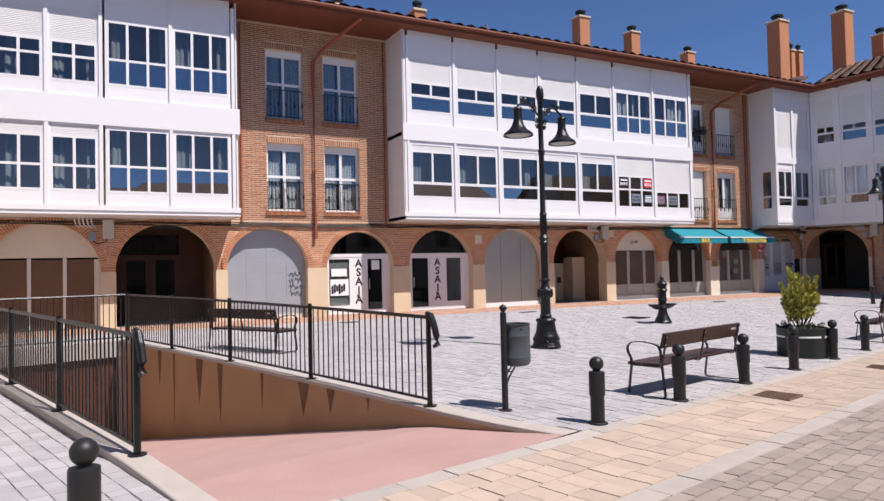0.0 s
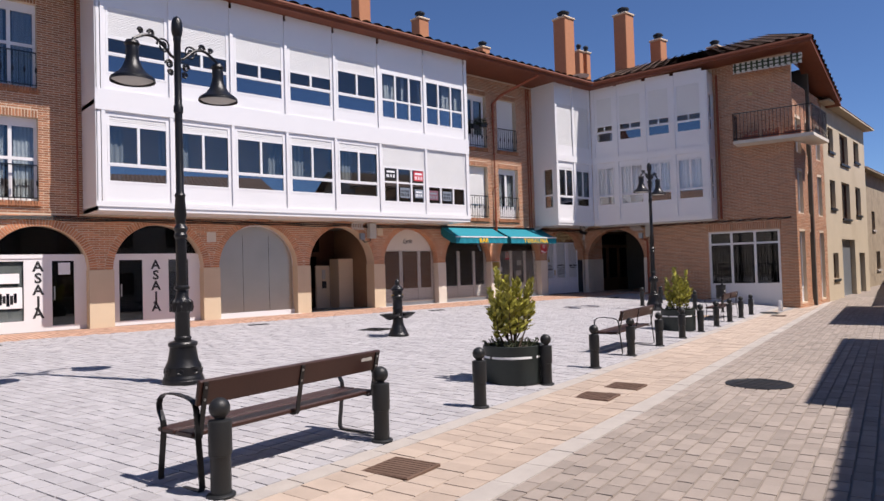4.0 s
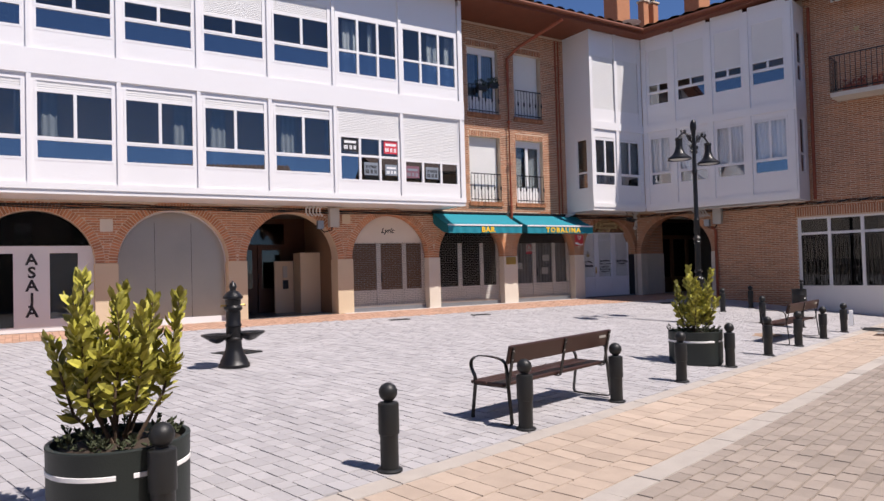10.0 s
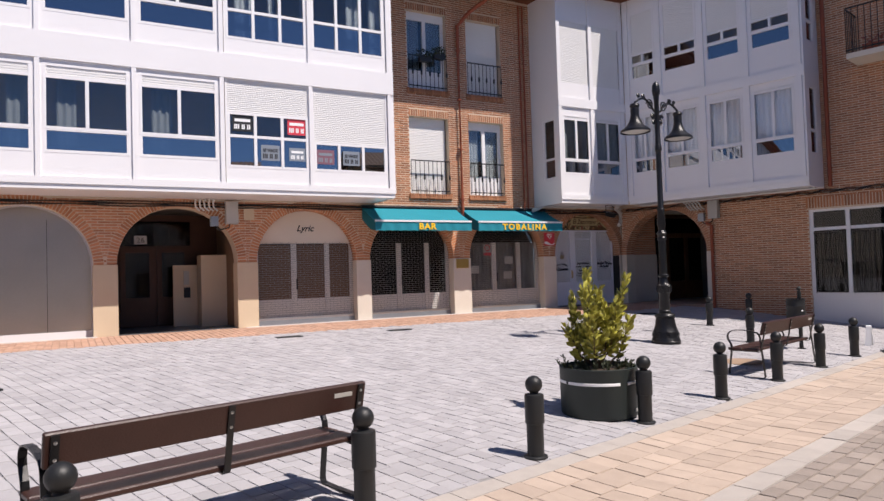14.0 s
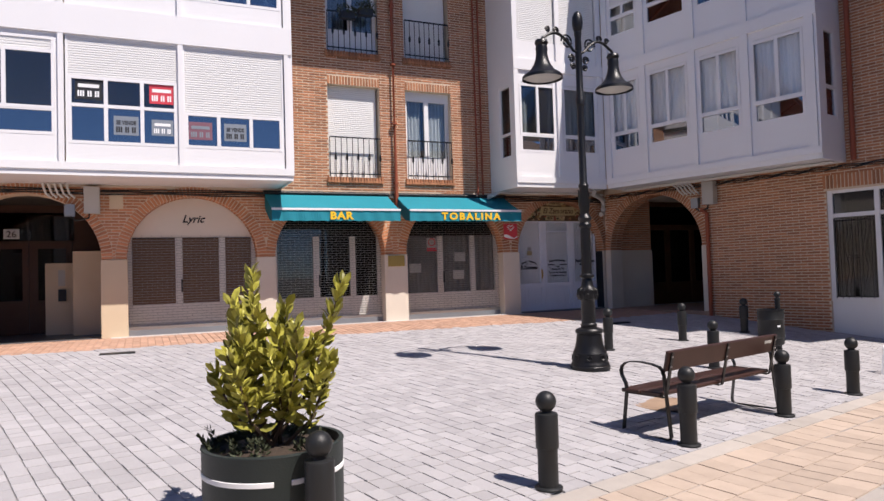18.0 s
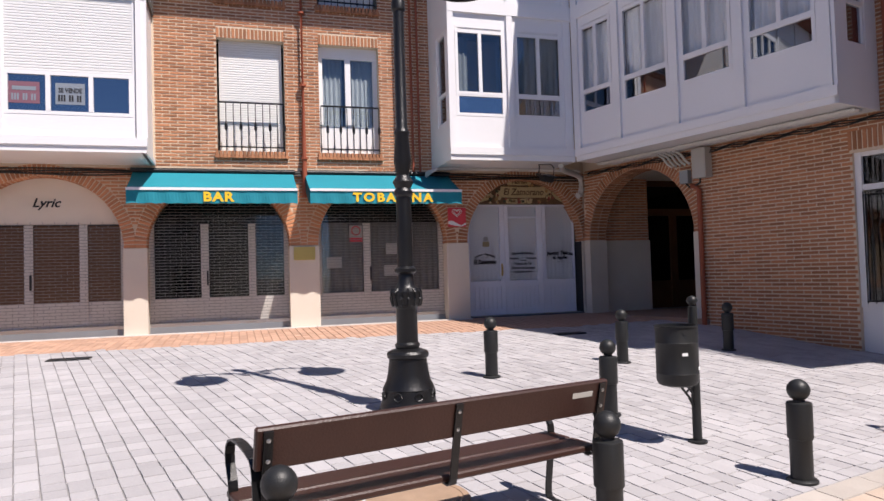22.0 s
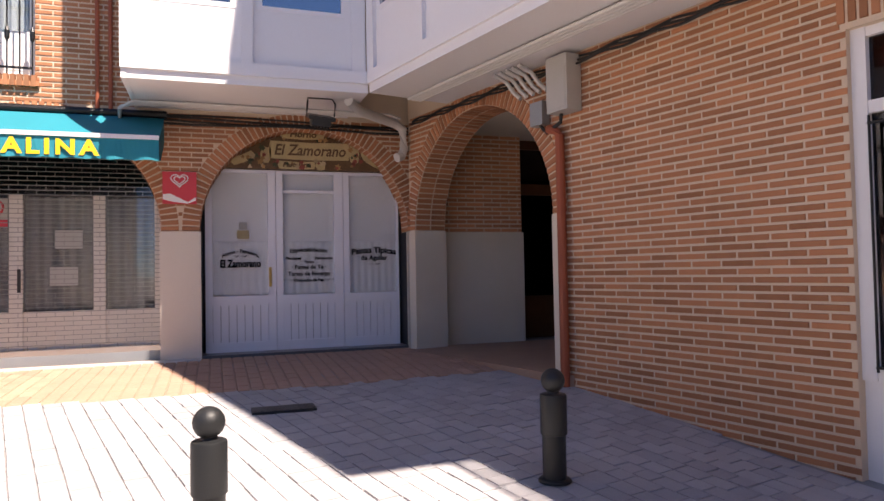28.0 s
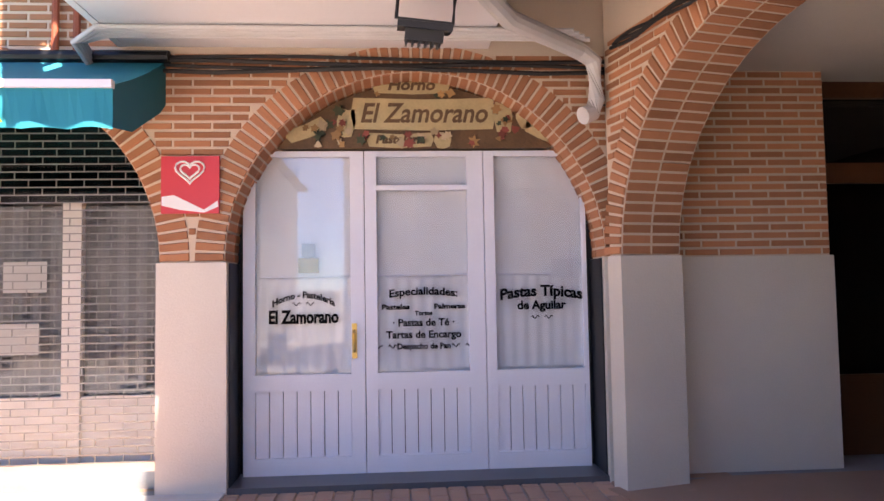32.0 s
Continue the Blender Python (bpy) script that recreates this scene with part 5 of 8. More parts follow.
sgn = thing("painted_sign", "painted wooden sign with scrolls and flowers filling the arch", "sign")
lunette(FM, a, c, 2.37, W + 0.05, 0.05, "sign_wood", sgn, "board", inset=0.02)
m = (a + c) / 2
for u, z, w2, h2, rot in ((31.174, 2.834, 0.53, 0.11, 0), (31.263, 2.625, 1.02, 0.23, 0), (31.09, 2.432, 0.45, 0.10, 0), (30.41, 2.505, 0.27, 0.10, 22), (30.70, 2.56, 0.10, 0.20, -8), (31.85, 2.60, 0.10, 0.23, 2), (32.15, 2.50, 0.25, 0.12, -24), (32.0, 2.60, 0.07, 0.16, 14), (31.40, 2.43, 0.09, 0.11, 8)):
    b = Bld()
    cr, sr = math.cos(radians(rot)), math.sin(radians(rot))
    q = []
    for du, dz in ((-w2 / 2, -h2 / 2), (0, -h2 / 2 - 0.012), (w2 / 2, -h2 / 2), (w2 / 2 + 0.02, 0), (w2 / 2, h2 / 2), (0, h2 / 2 - 0.012), (-w2 / 2, h2 / 2), (-w2 / 2 - 0.02, 0)):
        q.append(FM(u + du * cr - dz * sr, W + 0.062, z + du * sr + dz * cr))
    b.prism(q, (0, 0.012, 0))
    part("scroll", b, "sign_tan", sgn)
rng = random.Random(11)
M["flower_red"] = surf("flower_red", (0.26, 0.07, 0.05), 0.7, rnd=0.4, bump=0.0)
M["flower_ochre"] = surf("flower_ochre", (0.34, 0.20, 0.08), 0.7, rnd=0.4, bump=0.0)
M["flower_pale"] = surf("flower_pale", (0.46, 0.36, 0.22), 0.7, rnd=0.3, bump=0.0)
M["leaf_dark"] = surf("leaf_dark", (0.05, 0.06, 0.03), 0.7, rnd=0.4, bump=0.0)
for k in range(300):
    u, z = m + rng.uniform(-1.1, 1.1), rng.uniform(2.39, 2.98)
    if half_width(a, c, z + 0.03) - 0.06 < abs(u - m):
        continue
    if abs(z - 2.625) < 0.13 and abs(u - 31.263) < 0.53 or abs(z - 2.834) < 0.06 and abs(u - 31.174) < 0.28:
        continue
    b = Bld()
    r = rng.uniform(0.02, 0.05)
    n = rng.choice((3, 4, 5, 6))
    ph = rng.uniform(0, 3)
    pts = []
    for i in range(2 * n):
        rr = r if i % 2 else r * rng.uniform(0.4, 0.75)
        pts.append(FM(u + rr * math.cos(ph + math.pi * i / n), W + 0.066 + 0.00012 * k, z + rr * math.sin(ph + math.pi * i / n)))
    b.prism(pts, (0, 0.012, 0))
    part("flower", b, rng.choice(("flower_red", "flower_ochre", "leaf_dark", "leaf_dark", "flower_pale", "flower_red")), sgn)
for s, u, z, sz, wd in (("Horno", 31.174, 2.80, 0.11, 0.34), ("El Zamorano", 31.263, 2.56, 0.20, 0.92), ("Pastelería", 31.09, 2.405, 0.085, 0.36)):
    lettering(s, FM, u, W + 0.064, z, sz, "sign_wood", sgn, shear=0.22, bold=0.004, width=wd)
bx(FM, a, c, -0.04, 0.03, 0.0, -THICK, "floor_tile", t, "threshold")

# pale stone edge in front of the shop thresholds
for u0, u1 in ((BAYS[6][0] - 0.05, BAYS[6][1] + 0.05), (BAYS[8][0] - 0.3, 29.9)):
    b = Bld()
    n = int((u1 - u0) / 0.6)
    for i in range(n):
        a, c = u0 + (u1 - u0) * i / n, u0 + (u1 - u0) * (i + 1) / n
        quadbox(b, FM, a + 0.003, c - 0.003, 0.17, 0.021, -0.05, 0.012)
    tagged(part("trim_threshold", b, "kerb_pale"), "pale stone edge along the foot of the shop fronts", "kerb", kind="structure")

# ice cream sign, plate, floodlight
ics = thing("ice_cream_sign", "small pink and red ice cream sign with a white heart", "sign")
bx(FM, 29.475, 29.86, 1.875, 2.265, 0.035, 0.018, "red_sign", ics, "plate")
for k, r0 in ((0, 0.085), (1, 0.055)):
    b = Bld()
    pts = []
    for i in range(24):
        q = 2 * math.pi * i / 24
        pts.append(FM(29.667 + r0 * math.sin(q) ** 3 * 1.15, 0.042, 2.165 + r0 / 16 * (13 * math.cos(q) - 5 * math.cos(2 * q) - 2 * math.cos(3 * q) - math.cos(4 * q))))
    b.tube(pts, 0.007, 4, closed=True)
    part("heart", b, "white_paint", ics)
b = Bld()
b.prism([FM(29.48, 0.037, 1.99), FM(29.56, 0.037, 2.0), FM(29.66, 0.037, 1.95), FM(29.76, 0.037, 1.90), FM(29.85, 0.037, 1.96), FM(29.855, 0.037, 1.92), FM(29.76, 0.037, 1.88), FM(29.60, 0.037, 1.90), FM(29.48, 0.037, 1.93)], (0, 0.004, 0))
part("ribbon", b, "white_paint", ics)
pl = thing("name_plate", "tarnished brass plate on the pier beside the bar", "plate")
bx(FM, 26.40, 26.80, 1.27, 1.52, 0.04, 0.021, "brass", pl, "plate")
tp = thing("street_name_tile", "small pale ceramic street tile on the brick wall", "plate")
bx(FM, 14.40, 14.68, 2.30, 2.60, 0.025, 0.005, "plaster_pale", tp, "tile")
bx(FM, 20.60, 20.85, 2.55, 2.85, 0.03, 0.005, "plaster", tp, "tile")
fl = thing("floodlight", "grey floodlight with a pale lens hung under the gallery", "lamp")
def FLT(u, v, w):
    """The floodlight's own axes: across, up its tilted face, out of the face."""
    return (31.225 + u * 0.985 + v * 0.10, 21.24 - w * 0.95 - v * 0.28, 2.80 + v * 0.93 - u * 0.10 - w * 0.28)


b = Bld()
quadbox(b, FLT, -0.15, 0.15, 0.0, -0.035, -0.165, 0.165)
part("housing", b, "iron_grey", fl)
b = Bld()
quadbox(b, FLT, -0.105, 0.105, -0.036, -0.10, -0.09, 0.14)
part("gear_box", b, "iron_grey", fl)
for i in range(6):
    b = Bld()
    quadbox(b, FLT, -0.10 + 0.036 * i, -0.088 + 0.036 * i, -0.101, -0.125, -0.08, 0.13)
    part("cooling_fin", b, "iron_grey", fl)
b = Bld()
for u0, u1, v0, v1 in ((-0.15, 0.15, -0.165, -0.145), (-0.15, 0.15, 0.145, 0.165), (-0.15, -0.128, -0.145, 0.145), (0.128, 0.15, -0.145, 0.145), (-0.128, 0.128, 0.0, 0.145)):
    quadbox(b, FLT, u0, u1, 0.012, 0.001, v0, v1)
part("rim", b, "iron", fl)
b = Bld()
quadbox(b, FLT, -0.108, 0.108, 0.006, 0.002, -0.14, -0.005)
part("lens", b, "white_paint", fl)
b = Bld()
b.tube([FLT(-0.16, 0.02, -0.03), FLT(-0.16, 0.16, -0.07), (31.09, 21.31, 3.026), (31.37, 21.31, 3.026), FLT(0.16, 0.16, -0.07), FLT(0.16, 0.02, -0.03)], 0.011, 6)
part("bracket", b, "iron", fl)


# ---- windows in the brick ----
def rail_grille(u0, u1, z0, z1, w, parent):
    b = Bld()
    b.box(u0, YF - w - 0.012, z1 - 0.03, u1, YF - w + 0.012, z1)
    b.box(u0, YF - w - 0.01, z0 + 0.06, u1, YF - w + 0.01, z0 + 0.085)
    part("rail", b, "iron", parent)
    n = int((u1 - u0) / 0.125)
    for i in range(n + 1):
        u = u0 + (u1 - u0) * i / n
        b = Bld()
        b.tube([(u, YF - w, z0), (u, YF - w, z1 - 0.03)], 0.009, 6)
        if i % 2:
            b.lathe([(0.009, -0.09), (0.028, -0.05), (0.028, 0.03), (0.009, 0.09)], 8, (u, YF - w, (z0 + z1) / 2))
        part("bar", b, "iron", parent)


def brick_window(u0, u1, z0, z1, kind, label):
    t = thing("window", label, "window", group="windows in the brick wall")
    w = -0.16
    if kind == "four":
        window_unit(FM, u0, u1, z0, z1, w, (0.5,), (0.51,), ((GLZ, GLZ), (GLZ, GLZ)), parent=t, frame_w=0.07)
    elif kind == "shut":
        shutter(FM, u0 + 0.04, u1 - 0.04, z0 + 0.75, z1, w, parent=t)
        shutter(FM, u0 + 0.04, u1 - 0.04, z0, z0 + 0.75, w, parent=t)
    else:
        window_unit(FM, u0, u1, z0, z1, w, (0.5,), (), ((GLZ, GLZ),), parent=t, frame_w=0.09)
        bx(FM, u0 + 0.09, u1 - 0.09, z0 + 0.09, z0 + 0.55, w + 0.006, w - 0.05, "white", t, "kick_panel")
    if kind != "shut":
        bx(FM, u0, u1, z1 - 0.22, z1, w + 0.01, w - 0.06, "white", t, "shutter_box")
        for k, (v0, v1) in enumerate(((u0 + 0.06, u0 + 0.42 * (u1 - u0)), (u0 + 0.58 * (u1 - u0), u1 - 0.06))):
            b = Bld()
            n = 16
            vs = []
            for i in range(n + 1):
                u = v0 + (v1 - v0) * i / n
                y = w - 0.14 + 0.02 * math.sin(i * 1.9 + k)
                vs += [FM(u, y, z0 + 0.08), FM(u, y, z1 - 0.15)]
            b.raw(vs, [(2 * i, 2 * i + 2, 2 * i + 3, 2 * i + 1) for i in range(n)])
            part("curtain", b, "curtain", t, "white curtain behind the glass")
    b = Bld()
    quadbox(b, FM, u0 - 0.05, u1 + 0.05, 0.05, -0.2, z0 - 0.13, z0 - 0.075)
    part("window_sill", b, "brick", t, "projecting brick sill")
    rail_grille(u0 + 0.02, u1 - 0.02, z0 + 0.0, z0 + 0.92, 0.03 if kind != "four" else -0.03, t)
    return t


kinds = {(2, 0): "shut", (2, 1): "door", (3, 0): "door", (3, 1): "shut"}
for i, (u0, u1) in enumerate(RWIN):
    for k, (z0, z1) in enumerate((LOW, UPP)):
        kd = kinds.get((i, k), "four")
        lab = {"four": "white window with small balcony rail and net curtains", "shut": "window closed by a white roller shutter behind an iron rail", "door": "white balcony window with curtains behind an iron rail"}[kd]
        brick_window(u0, u1, z0, z1, kd, lab)

# pipes
for (x, y) in ((8.52, YF - 0.09), (26.63, YF - 0.09)):
    p = thing("drainpipe", "brick-red painted drainpipe with brackets on the wall", "drainpipe", group="drainpipes")
    b = Bld()
    b.tube([(x, y, 2.45), (x, y, 8.1), (x + 0.25, y - 0.25, 8.45), (x + 1.0, EAVE_Y + 0.02, 9.08)], 0.055, 10)
    part("pipe", b, "pipe_red", p)
    for z in (3.2, 4.6, 6.0, 7.4):
        b = Bld()
        b.lathe([(0.066, -0.02), (0.066, 0.02)], 10, (x, y, z))
        part("bracket", b, "pipe_red", p)
for x, z0 in ((28.78, 2.95), (28.92, 2.95), (6.25, 2.95), (10.95, 2.95)):
    p = thing("drainpipe", "thin red painted pipe running up the brick wall", "drainpipe", group="thin wall pipes")
    b = Bld()
    b.tube([(x, YF - 0.05, z0), (x, YF - 0.05, 9.05)], 0.025, 8)
    part("pipe", b, "pipe_red", p)
p = thing("drainpipe", "brick-red downpipe beside the passage arch", "drainpipe", group="drainpipes")
b = Bld()
q0, q1 = face_wing(19.21, 0.07, 0), face_wing(16.05, 0.07, 0)
b.tube([(q0[0], q0[1], -0.1), (q0[0], q0[1], 2.28), face_wing(19.28, 0.07, 2.34), face_wing(19.36, 0.07, 2.36)], 0.045, 10)
part("pipe", b, "pipe_red", p)
p = thing("drainpipe", "brick-red downpipe on the wing beside the gallery", "drainpipe", group="drainpipes")
b = Bld()
b.tube([(q1[0], q1[1], 3.05), (q1[0], q1[1], 9.1)], 0.05, 10)
part("pipe", b, "pipe_red", p)
p = thing("waste_pipe", "pale plastic waste pipe with a bend under the corner gallery", "pipe")
b = Bld()
b.tube([(31.55, 21.25, 3.0), (31.75, 21.55, 2.96), (32.30, 22.02, 2.94), (32.42, 22.08, 2.88), (32.44, 22.10, 2.62), (32.40, 22.09, 2.53), (32.33, 22.06, 2.50)], [0.055, 0.06, 0.06, 0.06, 0.06, 0.062, 0.062], 12)
part("pipe", b, "pvc", p)
p = thing("cable_duct", "rust-red cable duct with a grey tail on the wall", "duct")
b = Bld()
b.tube([FM(32.665, 0.03, 2.16), FM(32.675, 0.03, 2.88), FM(32.65, 0.03, 2.96), FM(32.55, 0.03, 2.985)], 0.017, 8)
part("duct", b, "pipe_red", p)
b = Bld()
b.tube([FM(32.45, 0.02, 2.62), FM(32.60, 0.02, 2.625), FM(32.61, 0.02, 2.10), FM(32.645, 0.02, 2.07), FM(32.655, 0.02, 2.2)], 0.010, 6)
part("tail", b, "cable", p)


# cables along the top of the arcade and under the galleries
def cable(pts, r, label, mat="cable", n=6):
    b = Bld()
    b.tube(pts, r, n)
    return tagged(part("cable", b, mat), label, "cable")


rng = random.Random(3)
for k in range(4):
    pts = []
    for i in range(70):
        x = -6 + i * 0.56
        pts.append((x, YF - 0.03 - 0.012 * k, 2.94 - 0.03 * k + 0.018 * math.sin(i * (0.9 + 0.2 * k) + k)))
    cable(pts, 0.012 + 0.003 * (k % 2), "black cable slung along the top of the arcade")
for k in range(3):
    cable([face_wing(22.0 - 0.1 * i * 0.72, 0.035 + 0.02 * k, 2.97 - 0.03 * k + 0.012 * math.sin(i * 0.8 + k)) for i in range(122) if 22.0 - 0.072 * i > 13.4], 0.011, "black cable along the foot of the wing's upper wall")
for k in range(4):
    cable([(29.02, YF - 0.06, 2.86 + 0.03 * k), (29.05, YF - 0.38 + 0.05 * k, 2.92 + 0.02 * k), (29.2, YF - 0.42 + 0.05 * k, 3.005), (XD + 0.5 + 0.05 * k, YF - 0.42 + 0.05 * k, 3.005)], 0.018, "cream conduit under the corner gallery", "pvc", 8)
    cable([gal_D(20.9, -0.45 - 0.05 * k, 2.995), gal_D(16.0, -0.45 - 0.05 * k, 2.995)], 0.02, "cream conduit under the wing gallery", "pvc", 8)


def meter_box(F, u, z, label, group):
    t = thing("junction_box", label, "junction box", group=group)
    b = Bld()
    o = [F(u - 0.14, 0.02, z), F(u + 0.14, 0.02, z), F(u + 0.14, 0.02, z + 0.52), F(u - 0.14, 0.02, z + 0.52)]
    b.prism(o, Vector(F(0, 0.20, 0)) - Vector(F(0, 0.02, 0)))
    part("body", b, "grey_plastic", t)
    bx(F, u - 0.12, u + 0.12, z + 0.03, z + 0.40, 0.206, 0.2, "grey_plastic", t, "lid")
    bx(F, u + 0.3, u + 0.48, z - 0.05, z + 0.18, 0.12, 0.02, "galv", t, "fuse_box")
    b = Bld()
    b.tube([F(u + 0.05, 0.1, z), F(u + 0.06, 0.1, z - 0.08), F(u + 0.28, 0.08, z - 0.14), F(u + 0.38, 0.07, z - 0.05)], 0.018, 6)
    part("cable_tail", b, "cable", t)
    for k in range(5):
        b = Bld()
        uu = u + 0.42 + 0.10 * k
        b.tube([F(uu, 0.30, 3.0), F(uu - 0.0, 0.14, 2.95), F(uu - 0.03, 0.06, 2.84), F(uu - 0.12, 0.05, 2.76)], 0.022, 7)
        part("conduit", b, "pvc", t)
    return t


meter_box(face_wing, 19.10, 2.47, "grey junction box with bundled conduits on the wing wall", "junction boxes")
def mirror_main(u, w, z):
    return FM(-u, w, z)


meter_box(mirror_main, -20.30, 2.45, "cream junction box with bundled conduits over the arcade pier", "junction boxes")
meter_box(mirror_main, -2.62, 2.45, "cream junction box with bundled conduits over the arcade pier", "junction boxes")

# ---- shop in the wing ----
FW = face_wing
t = thing("shop_front", "white shop front with barred windows and a solid lower panel", "shop front")
s0, s1 = SHOP[0], SHOP[1]
wsh = -0.08
bx(FW, s0, s1, -0.7, 0.27, wsh, wsh - 0.08, "white", t, "lower_panel")
for u in (s0, s0 + 0.90, s0 + 1.80, s1 - 0.09):
    bx(FW, u, u + 0.09, 0.27, 2.52, wsh + 0.03, wsh - 0.06, "white", t, "post")
for z in (0.27, 1.95, 2.44):
    bx(FW, s0 + 0.09, s1 - 0.09, z, z + 0.08, wsh + 0.02, wsh - 0.06, "white", t, "rail")
for i in range(3):
    u0 = s0 + 0.09 + 0.90 * i
    bx(FW, u0, min(u0 + 0.81, s1 - 0.09), 0.35, 1.95, wsh - 0.02, wsh - 0.03, "glass_dark", t, "pane").visible_shadow = False
    bx(FW, u0, min(u0 + 0.81, s1 - 0.09), 2.03, 2.44, wsh - 0.02, wsh - 0.03, "glass_dark", t, "pane").visible_shadow = False
    g = thing("window_grille", "black wrought iron window grille with curled ends", "grille", group="shop window grilles")
    for k in range(7):
        u = u0 + 0.07 + 0.112 * k
        b = Bld()
        if k % 3 == 1:
            b.tube([FW(u + 0.03 * math.sin(6.28 * j / 12), wsh + 0.06, 0.33 + 1.6 * j / 24) for j in range(25)], 0.008, 5)
        else:
            b.tube([FW(u, wsh + 0.06, 0.33), FW(u, wsh + 0.06, 1.93)], 0.009, 5)
        part("bar", b, "iron", g)
    for z in (0.36, 1.88):
        b = Bld()
        b.tube([FW(u0 + 0.02, wsh + 0.06, z), FW(min(u0 + 0.79, s1 - 0.1), wsh + 0.06, z)], 0.011, 5)
        part("cross_bar", b, "iron", g)
    for sgn_ in (-1, 1):
        b = Bld()
        b.tube([FW(u0 + 0.405 + sgn_ * (0.06 + 0.05 * math.cos(q * 0.55)), wsh + 0.06, 1.15 + 0.05 * math.sin(q * 0.55) * (1 - q / 16)) for q in range(13)], 0.007, 5)
        part("scroll", b, "iron", g)
# sheet behind the panes, black in place of the shop's shade
b = Bld()
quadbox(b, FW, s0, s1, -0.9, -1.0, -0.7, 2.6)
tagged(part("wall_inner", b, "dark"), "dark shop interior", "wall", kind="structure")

# windows in the end wall
for k, (a_, c_, z0, z1) in enumerate(SHOLES):
    t = thing("window", "tall narrow window in the brick end wall", "window", group="end wall windows")
    window_unit(face_south, a_, c_, z0, z1, -0.12, (), (0.2,) if z1 < 3 else (), (("white",), (GLZ,)) if z1 < 3 else ((GLZ,),), parent=t, frame_w=0.07)
b = Bld()
quadbox(b, face_south, 0.0, 4.8, -1.2, -1.3, -0.9, 8.3)
tagged(part("wall_inner", b, "room"), "plain inner wall behind the end windows", "wall", kind="structure")

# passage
# near-black walls: the passage's shade is put into their colour
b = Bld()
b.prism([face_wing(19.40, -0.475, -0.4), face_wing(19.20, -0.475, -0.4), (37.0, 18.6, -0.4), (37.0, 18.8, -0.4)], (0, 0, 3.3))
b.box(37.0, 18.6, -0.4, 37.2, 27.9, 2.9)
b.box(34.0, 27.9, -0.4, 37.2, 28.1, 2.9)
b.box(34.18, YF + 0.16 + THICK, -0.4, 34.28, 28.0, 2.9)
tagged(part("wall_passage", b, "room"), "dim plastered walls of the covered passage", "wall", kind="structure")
b = Bld()
b.prism([face_wing(22.15, 0.1, -0.3), face_wing(19.2, 0.1, -0.3), (37, 18.6, -0.3), (37, YF, -0.3), (33.4, YF, -0.3)], (0, 0, 0.303))
b.box(34.0, YF, -0.3, 37.0, 28, -0.045)
tagged(part("floor_passage", b, "terra_joint"), "terracotta paved floor of the covered passage", "floor", kind="structure")
d = thing("passage_screen", "dark brown wooden screen with glazed doors inside the passage", "door")
def FP(u, w, z):
    return (u, 22.72 - w, z)


for u0, u1, z0, z1, nm in ((34.28, 36.98, 2.80, 2.96, "head_beam"), (34.28, 36.98, 2.12, 2.28, "transom"), (34.28, 34.36, 0.0, 2.12, "post"), (35.02, 35.20, 0.0, 2.12, "post"), (35.95, 36.12, 0.0, 2.12, "post"), (36.88, 36.98, 0.0, 2.12, "post"), (34.36, 35.02, 0.0, 0.62, "lower_panel"), (35.20, 35.95, 0.0, 0.62, "lower_panel"), (36.12, 36.88, 0.0, 0.62, "lower_panel")):
    bx(FP, u0, u1, z0, z1, 0.02 if nm == "lower_panel" else 0.05, -0.03, "wood_passage", d, nm)
for u0, u1, z0, z1 in ((34.36, 35.02, 0.62, 2.12), (35.20, 35.95, 0.62, 2.12), (36.12, 36.88, 0.62, 2.12), (34.28, 36.98, 2.28, 2.80)):
    bx(FP, u0, u1, z0, z1, 0.0, -0.008, "glass_dark", d, "pane")
# black sheet behind the glass stands for the shade further in
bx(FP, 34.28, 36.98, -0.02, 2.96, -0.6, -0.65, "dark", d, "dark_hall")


# ---- corner balcony and its striped awning ----
t = thing("balcony", "corner balcony with black iron rail and red flowers in boxes", "balcony")
bw = 0.85
b = Bld()
b.prism([FW(15.32, 0, 5.99), FW(15.32, bw, 5.99), FW(12.45, bw, 5.99), (SCX + 1.9, SCY - bw + 0.2, 5.99), (SCX + 1.9, SCY, 5.99), FW(13.28, 0, 5.99)], (0, 0, 0.13))
part("slab", b, "plaster_pale", t)
rail_pts = [FW(15.32, 0.02, 0), FW(15.32, bw - 0.03, 0), FW(12.48, bw - 0.03, 0), (SCX + 1.85, SCY - bw + 0.25, 0), (SCX + 1.85, SCY - 0.05, 0)]
for z in (6.20, 7.22):
    b = Bld()
    b.tube([(p[0], p[1], z) for p in rail_pts], 0.02, 6)
    part("rail", b, "iron", t)
for p, q in zip(rail_pts, rail_pts[1:]):
    L = math.dist(p[:2], q[:2])
    n = max(2, int(L / 0.13))
    for i in range(n + 1):
        x, y = p[0] + (q[0] - p[0]) * i / n, p[1] + (q[1] - p[1]) * i / n
        b = Bld()
        b.tube([(x, y, 6.12), (x, y, 7.22)], 0.01, 5)
        part("bar", b, "iron", t)
rng = random.Random(21)
